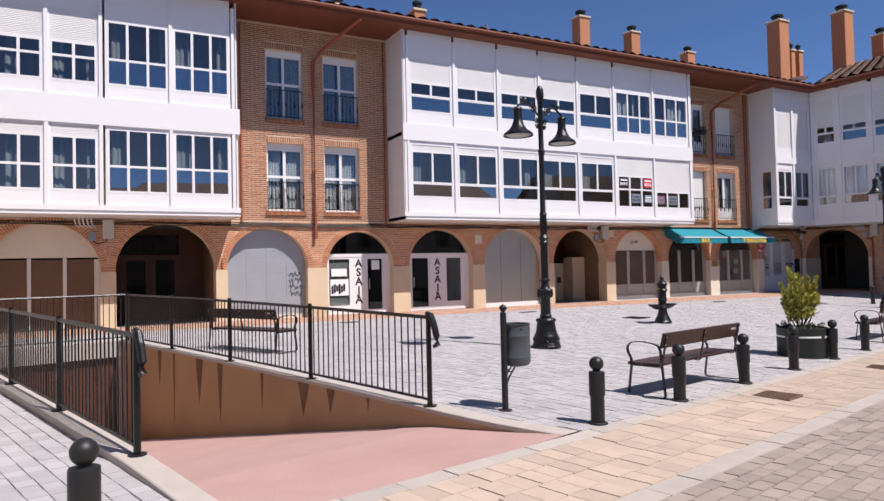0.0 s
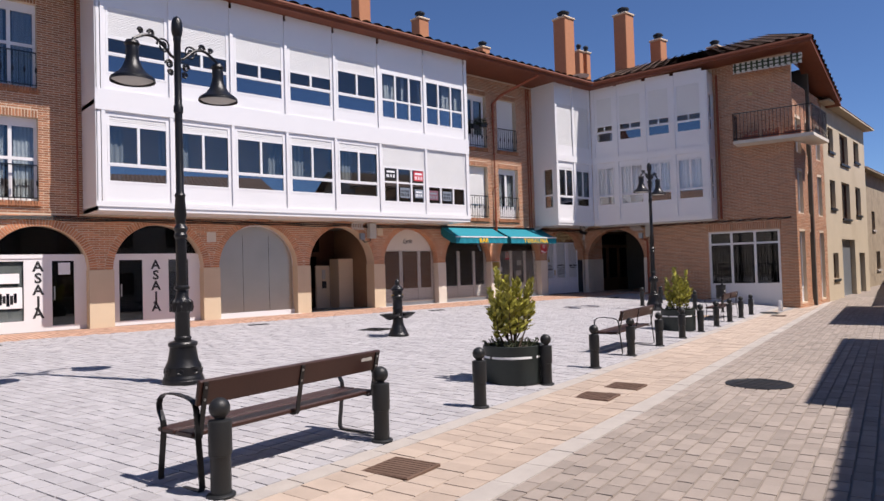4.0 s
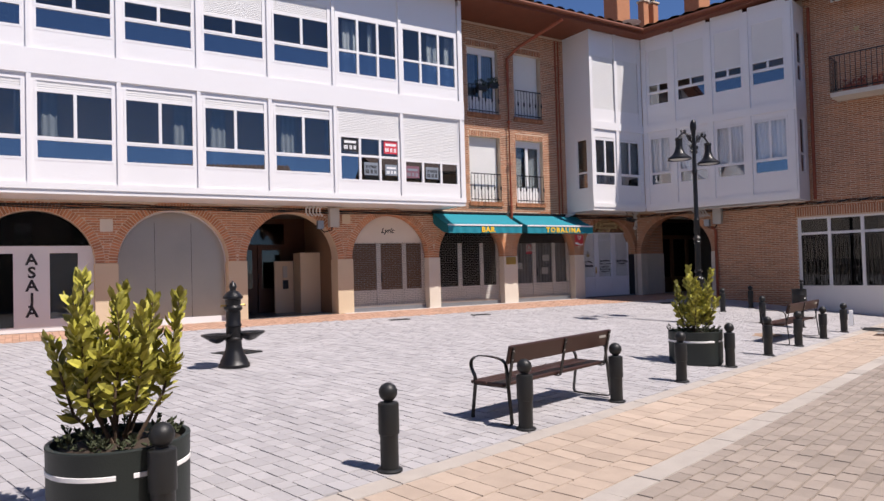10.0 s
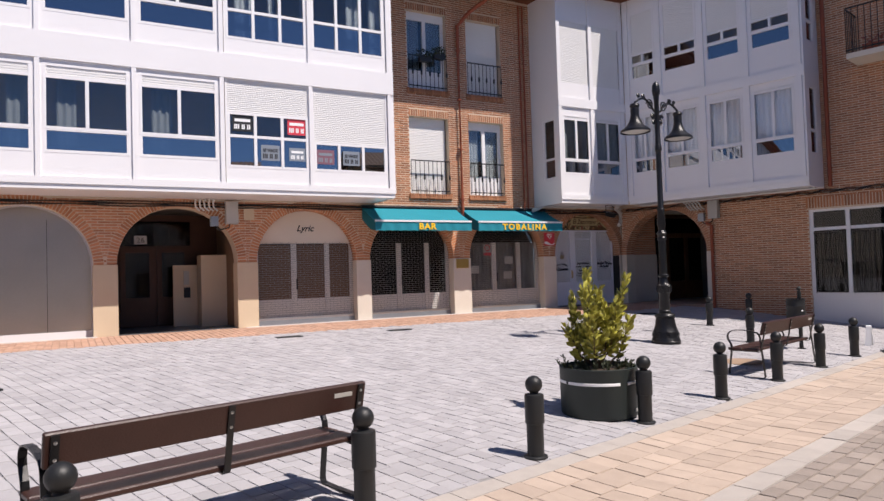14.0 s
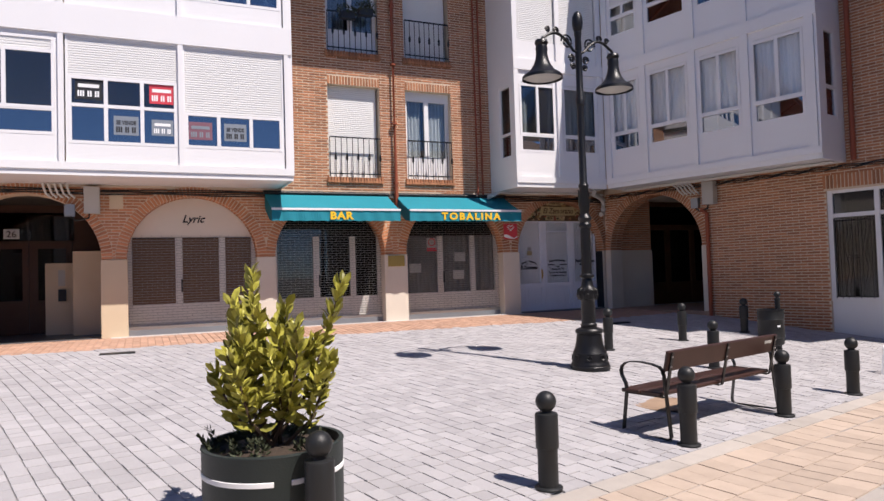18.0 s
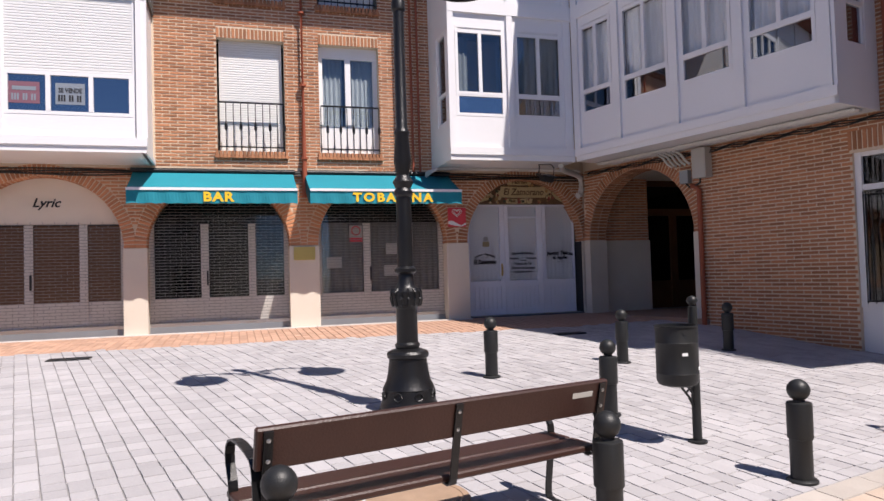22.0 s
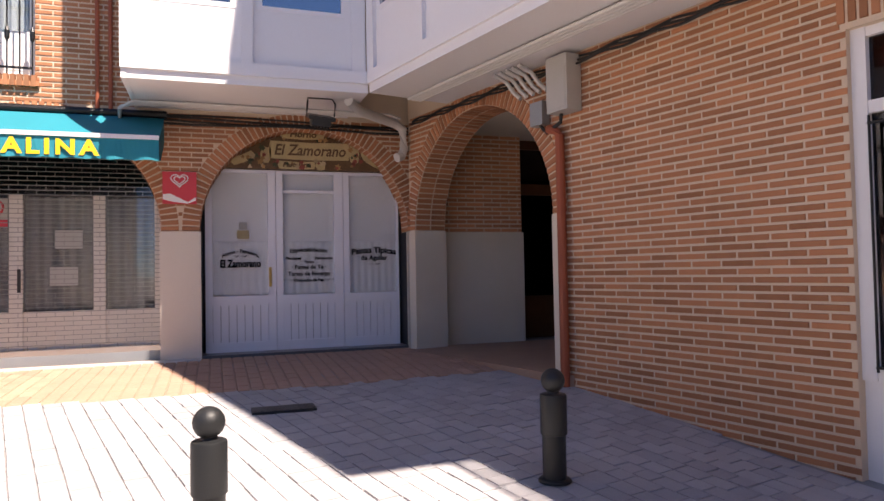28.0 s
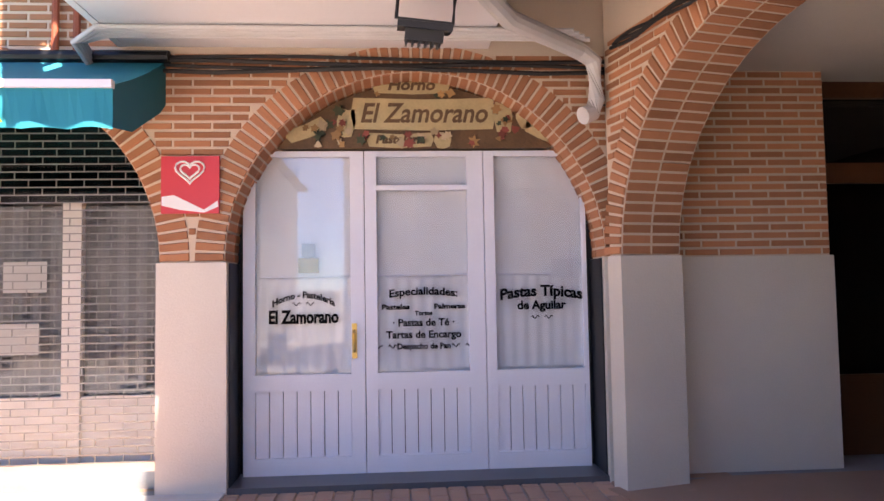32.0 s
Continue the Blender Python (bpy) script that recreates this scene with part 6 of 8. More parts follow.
for k in range(3):
    fb = thing("flower_box", "flower box with red geraniums on the balcony", "flower box", group="balcony flower boxes")
    u = 14.7 - 0.75 * k
    b = Bld()
    quadbox(b, FW, u - 0.3, u + 0.3, bw - 0.08, bw - 0.26, 6.13, 6.29)
    part("box", b, "pipe_red", fb)
    b = Bld()
    for i in range(60):
        p = Vector(FW(u + rng.uniform(-0.3, 0.3), bw - 0.17 + rng.uniform(-0.1, 0.1), 6.31 + rng.uniform(0, 0.16)))
        e = Vector((rng.uniform(-1, 1), rng.uniform(-1, 1), rng.uniform(-1, 1))).normalized() * 0.035
        g_ = e.cross(Vector((0.3, 0.5, 1))).normalized() * 0.03
        b.poly([p - e, p + g_, p + e, p - g_])
    tagged(part("blooms", b, "flower_red", fb), kind="stuff")
t = thing("awning", "rolled checked cream awning above the corner balcony", "awning")
M["check"] = surf("check", (0.62, 0.60, 0.52), 0.8, bump=0.0)
b = Bld()
b.tube([FW(15.25, 0.62, 9.2), FW(12.75, 0.62, 9.2)], 0.09, 10)
part("roll", b, "check", t)
b = Bld()
vs = []
n = 24
for i in range(n + 1):
    u = 15.25 - 2.5 * i / n
    vs += [FW(u, 0.70, 9.26), FW(u, 0.72, 8.84 + 0.05 * (i % 2))]
b.raw(vs, [(2 * i, 2 * i + 2, 2 * i + 3, 2 * i + 1) for i in range(n)])
part("valance", b, "check", t)
for i in range(12):
    bx(FW, 15.2 - 0.205 * i, 15.12 - 0.205 * i, 8.90, 9.26, 0.732, 0.728, "leaf_dark", t, "stripe")
for z in (8.98, 9.13):
    bx(FW, 15.25, 12.75, z, z + 0.05, 0.736, 0.734, "leaf_dark", t, "stripe")

# ---- chimneys and aerials ----
def chimney(x, y, z, h, w, label="brick chimney with a round clay cowl"):
    t = thing("chimney", label, "chimney", group="chimneys")
    b = Bld()
    b.bbox(x - w / 2, y - w / 2, z, x + w / 2, y + w / 2, z + h, 0.02)
    part("shaft", b, "brick", t)
    b = Bld()
    b.bbox(x - w / 2 - 0.05, y - w / 2 - 0.05, z + h, x + w / 2 + 0.05, y + w / 2 + 0.05, z + h + 0.1, 0.02)
    part("cap", b, "brick_mortar", t)
    b = Bld()
    b.lathe([(w * 0.33, 0.1), (w * 0.33, 0.32), (w * 0.42, 0.33), (w * 0.42, 0.4), (w * 0.2, 0.48), (0.0, 0.5)], 12, (x, y, z + h))
    part("cowl", b, "iron_grey", t)


for x, y, z, top, w in ((10.2, 24.5, 9.9, 11.4, 0.7), (13.4, 24.5, 10.0, 11.75, 0.6), (23.8, 27.43, 8.6, 14.07, 0.8), (28.13, 28.48, 11.0, 14.28, 0.8), (34.98, 30.9, 8.2, 14.8, 0.8), (33.66, 23.82, 10.2, 14.14, 0.95), (37.2, 22.64, 10.8, 14.78, 0.95), (39.4, 21.96, 11.2, 13.68, 0.8), (37.7, 25.95, 11.0, 13.84, 0.45), (38.3, 25.9, 11.0, 13.84, 0.45), (43.8, 21.0, 9.6, 13.93, 0.8)):
    h = top - z - 0.5
    chimney(x, y, z, h, 0.78 * w)
for x, y, z in ((19.85, 29.98, 10.6),):
    t = thing("aerial_mast", "lattice aerial mast with drum antennas behind the roof", "aerial")
    for k in range(3):
        b = Bld()
        q = 2.094 * k
        b.tube([(x + 0.22 * math.cos(q), y + 0.22 * math.sin(q), z), (x + 0.12 * math.cos(q), y + 0.12 * math.sin(q), z + 3.0)], 0.03, 5)
        part("leg", b, "galv", t)
    for i in range(9):
        b = Bld()
        zz = z + 0.33 * i
        b.tube([(x + 0.2, y, zz), (x - 0.1, y + 0.17, zz + 0.3), (x - 0.1, y - 0.17, zz + 0.3)], 0.018, 4, closed=True)
        part("brace", b, "pipe_red" if i % 3 else "galv", t)
b = Bld()
b.lathe([(0.0, 0.0), (0.25, 0.03), (0.42, 0.12)], 16, (31.9, 21.6, 9.9))
t = tagged(part("satellite_dish", b, "white"), "white satellite dish on the roof edge", "satellite dish")


# ---- street furniture ----
def on_ground(x, y, rz=0.0):
    return pose(x, y, gz(x, y), 0, 0, rz)


SDEG = math.degrees(STREET)


REACH = 0.67


def street_lamp():
    t = thing("street_lamp", "black cast iron street lamp with two bell shades", "street lamp", group="street lamps")
    b = Bld()
    b.lathe([(0.272, 0.0), (0.272, 0.045), (0.262, 0.055), (0.258, 0.085), (0.246, 0.10), (0.243, 0.125), (0.228, 0.21), (0.234, 0.222), (0.226, 0.24), (0.198, 0.30), (0.186, 0.36), (0.172, 0.46), (0.170, 0.485), (0.188, 0.50), (0.190, 0.53), (0.175, 0.552), (0.135, 0.565), (0.105, 0.575)], 28)
    part("base", b, "iron", t, smooth=35)
    for k in range(8):
        q = 0.785 * k
        b = Bld()
        b.tube([(0.239 * math.cos(q) + 0.036 * math.cos(s * 0.7) * -math.sin(q), 0.239 * math.sin(q) + 0.036 * math.cos(s * 0.7) * math.cos(q), 0.168 + 0.034 * math.sin(s * 0.7)) for s in range(9)], 0.009, 5, closed=True)
        part("rosette", b, "iron", t)
    b = Bld()
    up = lambda z: 1.29 + (z - 1.36) * 0.984
    b.lathe([(0.105, 0.575), (0.114, 0.60), (0.114, 0.612), (0.097, 0.63), (0.095, 0.93), (0.102, 0.945), (0.128, 0.965), (0.140, 1.02), (0.136, 1.085), (0.10, 1.115), (0.082, 1.15), (0.068, 1.24), (0.10, 1.262), (0.10, 1.288), (0.072, 1.31)] + [(r, up(z)) for r, z in ((0.068, 2.02), (0.086, 2.04), (0.086, 2.07), (0.068, 2.10), (0.096, 2.16), (0.058, 2.22), (0.066, 2.28), (0.08, 2.35), (0.062, 2.58), (0.072, 2.62), (0.053, 2.66), (0.049, 3.75), (0.063, 3.77), (0.063, 3.85), (0.049, 3.88), (0.045, 4.75), (0.055, 4.78), (0.05, 4.82))], 20)
    part("column", b, "iron", t, smooth=30)
    for k in range(14):
        q = 2 * math.pi * k / 14
        b = Bld()
        b.tube([(0.124 * math.cos(q), 0.124 * math.sin(q), 0.955), (0.141 * math.cos(q), 0.141 * math.sin(q), 1.02), (0.136 * math.cos(q), 0.136 * math.sin(q), 1.08), (0.108 * math.cos(q), 0.108 * math.sin(q), 1.11)], 0.012, 5)
        part("gadroon", b, "iron", t)
    b = Bld()
    b.lathe([(0.05, up(4.82)), (0.066, 4.73), (0.076, 4.80), (0.070, 4.90), (0.045, 4.96), (0.0, 4.99)], 16)
    part("finial", b, "iron", t, smooth=40)
    for s in (-1, 1):
        b = Bld()
        pts = [(s * 0.04, 0, 4.40)] + [(s * (0.10 + 0.50 * i / 10), 0, 4.42 + 0.15 * math.sin(i / 10 * math.pi * 0.9) + 0.07 * i / 10) for i in range(11)] + [(s * 0.65, 0, 4.51), (s * REACH, 0, 4.44)]
        b.tube(pts, 0.020, 8)
        part("arm", b, "iron", t)
        for cx, cz, r in ((0.21, 4.52, 0.105), (0.40, 4.64, 0.055), (0.13, 4.30, 0.06), (0.11, 4.19, 0.045), (0.55, 4.64, 0.04)):
            b = Bld()
            b.tube([(s * (cx + r * (1 - i / 26) * math.cos(i * 0.55)), 0, cz + r * (1 - i / 26) * math.sin(i * 0.55)) for i in range(20)], 0.014, 5)
            part("scroll", b, "iron", t)
        head = Bld()
        head.lathe([(0.03, 0.54), (0.078, 0.53), (0.092, 0.49), (0.074, 0.455), (0.082, 0.41), (0.076, 0.35), (0.088, 0.27), (0.118, 0.19), (0.165, 0.12), (0.235, 0.07), (0.268, 0.04), (0.274, 0.0), (0.266, 0.0), (0.255, 0.035), (0.18, 0.09), (0.11, 0.17)], 28, (s * REACH, 0, 3.94))
        h = part("shade", head, "iron", t, smooth=35)
        g = Bld()
        g.lathe([(0.0, -0.02), (0.10, -0.015), (0.20, 0.0), (0.265, 0.03), (0.258, 0.035), (0.0, 0.035)], 20, (s * REACH, 0, 3.945))
        part("diffuser", g, "grey_plastic", h, "pale glass diffuser", smooth=50)
    return t


lamp = street_lamp()
lamp.matrix_basis = on_ground(9.75, 11.80, 16)
copy_thing(lamp, on_ground(26.81, 15.10, 8))


def bollard():
    t = thing("bollard", "dark grey iron bollard with a ball top", "bollard", group="bollards")
    b = Bld()
    b.lathe([(0.100, 0.0), (0.100, 0.012), (0.090, 0.02), (0.071, 0.022)], 20)
    part("flange", b, "iron_grey", t, smooth=35)
    b = Bld()
    b.lathe([(0.071, 0.02), (0.071, 0.278), (0.074, 0.283), (0.080, 0.285), (0.081, 0.290), (0.081, 0.512), (0.078, 0.522), (0.070, 0.526), (0.040, 0.529), (0.037, 0.534), (0.037, 0.545)], 24)
    part("shaft", b, "iron_grey", t, smooth=35)
    b = Bld()
    b.lathe([(0.0, -0.073)] + [(0.073 * math.cos(radians(q)), 0.073 * math.sin(radians(q))) for q in range(-75, 80, 15)] + [(0.0, 0.073)], 24, (0, 0, 0.605))
    part("ball", b, "iron_grey", t, smooth=60)
    return t


bol = bollard()
places = [st(8.155, 4.735)] + [st(8.079 + 1.7841 * k, 4.750 + 0.0024 * k) for k in range(1, 14)]
places += [(28.09, 16.36), (30.035, 16.78), (32.0, 17.2), (28.53, 14.57), st(3.37, 4.68)]
bol.matrix_basis = on_ground(*places[0])
for p in places[1:]:
    copy_thing(bol, on_ground(*p))


def flat_bar(b, x, pts, width=0.045, thick=0.010):
    """A flat steel strip bent along points (y, z) in the plane x."""
    n = len(pts)
    vs = []
    for i, (y, z) in enumerate(pts):
        y0, z0 = pts[max(0, i - 1)]
        y1, z1 = pts[min(n - 1, i + 1)]
        L = math.hypot(y1 - y0, z1 - z0)
        ny, nz = -(z1 - z0) / L * thick / 2, (y1 - y0) / L * thick / 2
        vs += [(x - width / 2, y - ny, z - nz), (x + width / 2, y - ny, z - nz), (x + width / 2, y + ny, z + nz), (x - width / 2, y + ny, z + nz)]
    b.raw(vs, [(4 * i + k, 4 * i + (k + 1) % 4, 4 * i + 4 + (k + 1) % 4, 4 * i + 4 + k) for i in range(n - 1) for k in range(4)] + [(3, 2, 1, 0), (4 * n - 4, 4 * n - 3, 4 * n - 2, 4 * n - 1)])
    return b


def bench():
    t = thing("bench", "park bench of dark brown planks on a black steel frame", "bench", group="benches")
    L = 1.94
    for y0, y1 in ((-0.085, 0.118), (0.132, 0.335)):
        b = Bld()
        b.bbox(-L / 2, y0, 0.378, L / 2, y1, 0.414, 0.008)
        part("seat_plank", b, "wood_bench", t)
    b = Bld()
    b.bbox(-L / 2, -0.018, -0.093, L / 2, 0.018, 0.093, 0.008)
    ob = part("back_plank", b, "wood_bench", t)
    ob.matrix_basis = Matrix.Translation((0, -0.160, 0.700)) @ Euler((radians(13), 0, 0)).to_matrix().to_4x4()
    for x in (-L / 2 + 0.05, 0.0, L / 2 - 0.05):
        b = Bld()
        flat_bar(b, x, [(-0.203, 0.775), (-0.166, 0.612), (-0.135, 0.47), (-0.122, 0.40), (-0.112, 0.375), (-0.09, 0.366), (-0.05, 0.370), (0.315, 0.370)], 0.040)
        part("back_stay", b, "iron", t)
        if x == 0.0:
            continue
        s = -1 if x < 0 else 1
        xa = x + s * 0.03
        b = Bld()
        arc = [(-0.175, 0.03), (-0.155, 0.22), (-0.135, 0.42), (-0.122, 0.57), (-0.108, 0.615), (-0.075, 0.642), (0.0, 0.660), (0.12, 0.672), (0.22, 0.668), (0.285, 0.652), (0.325, 0.620), (0.340, 0.580), (0.334, 0.535), (0.312, 0.495), (0.292, 0.462), (0.286, 0.430), (0.286, 0.375)]
        flat_bar(b, xa, arc, 0.045)
        part("armrest", b, "iron", t)
        b = Bld()
        flat_bar(b, xa, [(0.286, 0.376), (0.305, 0.24), (0.328, 0.08), (0.330, 0.04), (0.318, 0.016), (0.29, 0.008), (0.1, 0.008), (-0.12, 0.008), (-0.158, 0.014), (-0.174, 0.034)], 0.045)
        part("leg", b, "iron", t)
    b = Bld()
    b.bbox(0.72, -0.0195, 0.012, 0.86, -0.0178, 0.042, 0.0005)
    o = part("maker_plate", b, "grey_plastic", t, "small pale plate")
    o.matrix_basis = ob.matrix_basis.copy()
    for x in (-L / 2 + 0.05, 0.0, L / 2 - 0.05):
        for z in (-0.045, 0.045):
            b = Bld()
            b.lathe([(0.010, 0.0), (0.010, 0.005), (0.0, 0.009)], 8)
            o = part("bolt", b, "chrome", t)
            o.matrix_basis = ob.matrix_basis @ pose(x, -0.0285, z, 90, 0, 0)
    return t


be = bench()
x, y = st(10.79, 5.06)
be.matrix_basis = on_ground(x, y, SDEG - 2)
for a_, turn in ((19.716, -0.5), (28.63, -1.3)):
    x, y = st(a_, 5.08)
    copy_thing(be, on_ground(x, y, SDEG + turn))
copy_thing(be, on_ground(4.75, 14.35, SDEG - 78))


def litter_bin(flip, mat="iron_grey", stickers=(4.2, 5.2)):
    t = thing("litter_bin", "grey cylindrical metal litter bin hung on a post", "litter bin", group="litter bins")
    b = Bld()
    b.lathe([(0.075, 0.0), (0.075, 0.015), (0.035, 0.02), (0.035, 1.18), (0.022, 1.185), (0.022, 1.20)], 14)
    part("post", b, "iron_grey", t, smooth=35)
    b = Bld()
    b.lathe([(0.0, -0.045), (0.032, -0.03), (0.045, 0.0), (0.032, 0.03), (0.0, 0.045)], 12, (0, 0, 1.235))
    part("ball", b, "iron_grey", t, smooth=60)
    s = -1 if flip else 1
    cx = s * 0.205
    b = Bld()
    b.lathe([(0.0, 0.52), (0.115, 0.52), (0.145, 0.535), (0.158, 0.57), (0.158, 0.62), (0.162, 0.63), (0.158, 0.64), (0.158, 0.88), (0.162, 0.89), (0.158, 0.90), (0.158, 1.02), (0.166, 1.025), (0.166, 1.035), (0.152, 1.035), (0.150, 0.60), (0.0, 0.56)], 24, (cx, 0, 0))
    part("bucket", b, mat, t, smooth=30)
    for k in range(8):
        q = 0.785 * k + 0.3
        b = Bld()
        b.lathe([(0.0, 0.003), (0.013, 0.003), (0.013, 0.0)], 10)
        o = part("vent_hole", b, "dark", t)
        o.matrix_basis = Matrix.Translation((cx + 0.158 * math.cos(q), 0.158 * math.sin(q), 0.975)) @ Vector((math.cos(q), math.sin(q), 0)).to_track_quat('Z', 'Y').to_matrix().to_4x4()
    for q0 in stickers:
        b = Bld()
        b.bbox(-0.022, -0.013, 0, 0.022, 0.013, 0.003, 0.001)
        o = part("sticker", b, "white_paint", t)
        o.matrix_basis = Matrix.Translation((cx + 0.159 * math.cos(q0), 0.159 * math.sin(q0), 0.80 if q0 < 5 else 0.67)) @ Vector((math.cos(q0), math.sin(q0), 0)).to_track_quat('Z', 'Y').to_matrix().to_4x4()
    for z in (0.64, 0.95):
        b = Bld()
        b.tube([(s * 0.03, 0, z), (s * 0.06, 0, z)], 0.02, 6)
        part("bracket", b, "iron_grey", t)
    b = Bld()
    b.tube([(s * 0.03, 0, 0.30), (s * 0.08, 0, 0.40), (s * 0.17, 0, 0.50), (s * 0.17, 0, 0.52)], 0.010, 6)
    b.tube([(s * 0.03, 0, 0.50), (s * 0.12, 0, 0.44)], 0.008, 6)
    b.tube([(s * 0.03, 0, 0.42), (s * 0.12, 0, 0.52)], 0.008, 6)
    part("strut", b, "iron", t)
    return t


# same type of bin, its bucket lightened in colour as if lit
litter_bin(False, "bin_grey", (5.6,)).matrix_basis = on_ground(6.11, 7.62, SDEG) @ Matrix.Diagonal((1, 1, 0.91, 1))
litter_bin(True).matrix_basis = on_ground(28.79, 13.70, SDEG) @ Matrix.Diagonal((1, 1, 0.90, 1))


def leaf(b, rng, c0, d, L, width=0.25):
    """One pointed leaf folded along its rib, from c0 along d."""
    side = d.cross(Vector((rng.uniform(-1, 1), rng.uniform(-1, 1), rng.uniform(-0.3, 1)))).normalized() * L * width
    nrm = d.cross(side).normalized() * L * 0.09
    m1, m2, tip = c0 + d * L * 0.35, c0 + d * L * 0.72, c0 + d * L - nrm * 0.8
    b.raw([c0, m1 + side * 0.85 + nrm, m2 + side * 0.8 + nrm * 0.6, tip, m2 - side * 0.8 + nrm * 0.6, m1 - side * 0.85 + nrm, m1, m2], [(0, 6, 1), (6, 7, 2, 1), (7, 3, 2), (0, 5, 6), (5, 4, 7, 6), (4, 3, 7)])


def branch_leaves(b, rng, pts, size, per):
    """Leaves in upright whorls along a bent branch, closer and smaller towards its tip."""
    for i in range(per):
        v = 0.22 + 0.78 * (i + rng.random()) / per
        k = min(int(v * (len(pts) - 1)), len(pts) - 2)
        q = v * (len(pts) - 1) - k
        c0, ax = pts[k].lerp(pts[k + 1], q), (pts[k + 1] - pts[k]).normalized()
        ph = 2.4 * i + rng.uniform(-0.5, 0.5)
        out = Vector((math.cos(ph), math.sin(ph), rng.uniform(-0.25, 0.3)))
        d = (out * (1.15 - 0.55 * v) + ax * (0.35 + 0.75 * v)).normalized()
        leaf(b, rng, c0, d, size * rng.uniform(0.75, 1.2) * (1.12 - 0.3 * v), rng.uniform(0.2, 0.27))


def planter(seed, tops):
    """A round tub and its shrub; tops: how far out, which way and how high the main branches reach."""
    rng = random.Random(seed)
    t = thing("planter", "round dark grey-green planter with a pale stripe", "planter", group="planters")
    b = Bld()
    b.lathe([(0.395, 0.0), (0.405, 0.015), (0.41, 0.49), (0.414, 0.50), (0.412, 0.508), (0.385, 0.508), (0.38, 0.45), (0.0, 0.45)], 40)
    part("tub", b, "planter_green", t, smooth=35)
    for a0, a1 in ((-112, -42), (-38, 30), (70, 150), (155, 235)):
        b = Bld()
        b.lathe([(0.4085, 0.345), (0.4125, 0.348), (0.4125, 0.372), (0.4085, 0.375)], 20, ang0=a0, ang1=a1)
        part("stripe", b, "white_paint", t, "pale reflective stripe", smooth=50)
    b = Bld()
    b.lathe([(0.38, 0.452), (0.22, 0.475), (0.0, 0.48)], 20)
    part("soil", b, "soil", t)
    b = Bld()
    b.box(-0.028, -0.4115, 0.055, 0.028, -0.403, 0.085)
    part("plate", b, "grey_plastic", t, "small pale maker's plate")
    s = thing("shrub", "upright laurel shrub with yellow-green leaves in the planter", "shrub", group="planter shrubs")
    crown = Bld()
    for r1, q, z1 in tops:
        q = radians(q)
        p0 = Vector((0.09 * r1 * math.cos(q) + rng.uniform(-0.05, 0.05), 0.09 * r1 * math.sin(q) + rng.uniform(-0.05, 0.05), 0.47))
        p3 = Vector((r1 * math.cos(q), r1 * math.sin(q), z1))
        p1 = p0.lerp(p3, 0.35) + Vector((0.07 * math.cos(q), 0.07 * math.sin(q), -0.02))
        p2 = p0.lerp(p3, 0.7) + Vector((0.05 * math.cos(q + 0.6), 0.05 * math.sin(q + 0.6), 0.0))
        pts = [p0, p1, p2, p3]
        b = Bld()
        b.tube([tuple(p) for p in pts], [0.013, 0.010, 0.007, 0.003], 6)
        part("stem", b, "bark", s)
        branch_leaves(crown, rng, pts, 0.115, int(66 * (z1 - 0.4)))
        for k in range(3):
            c0 = p0.lerp(p3, rng.uniform(0.3, 0.62))
            ph = q + rng.uniform(-1.6, 1.6)
            tip = c0 + Vector((0.13 * math.cos(ph), 0.13 * math.sin(ph), rng.uniform(0.12, 0.24)))
            branch_leaves(crown, rng, [c0, c0.lerp(tip, 0.5) + Vector((0.02 * math.cos(ph), 0.02 * math.sin(ph), 0)), tip], 0.10, 17)
    part("crown", crown, "leaf", s)
    b = Bld()
    for k in range(30):
        ph, r0 = rng.uniform(0, 6.283), rng.uniform(0.12, 0.34)
        c0 = Vector((r0 * math.cos(ph), r0 * math.sin(ph), 0.45))
        tip = c0 + Vector((0.09 * math.cos(ph), 0.09 * math.sin(ph), rng.uniform(0.07, 0.15)))
        branch_leaves(b, rng, [c0, c0.lerp(tip, 0.5), tip], 0.045, 16)
    part("low_leaves", b, "leaf_dark", s, "small dark ground-cover leaves")
    return t, s

M["planter_green"] = surf("planter_green", (0.022, 0.03, 0.028), 0.55, var=0.12, scale=5, fine=90, bump=0.15)
SHRUB_A = ((0.30, 200, 1.38), (0.20, 150, 1.52), (0.12, 60, 1.42), (0.26, 20, 1.34), (0.36, -20, 1.36), (0.24, -75, 1.30), (0.30, 110, 1.25), (0.16, 250, 1.36), (0.36, 170, 1.12), (0.34, 45, 1.08))
SHRUB_B = ((0.10, 170, 1.50), (0.44, -12, 1.43), (0.24, 190, 1.33), (0.12, 20, 1.30), (0.26, 120, 1.24), (0.22, -70, 1.18), (0.34, 205, 1.05), (0.10, 260, 1.20), (0.36, -40, 0.98), (0.34, 150, 0.92))
for seed, a_, d_, tops in ((4, 15.17, 5.24, SHRUB_A), (9, 24.12, 5.30, SHRUB_B)):
    x, y = st(a_, d_)
    t_, s_ = planter(seed, tops)
    t_.matrix_basis = on_ground(x, y, 25)
    s_.matrix_basis = on_ground(x, y, 10)


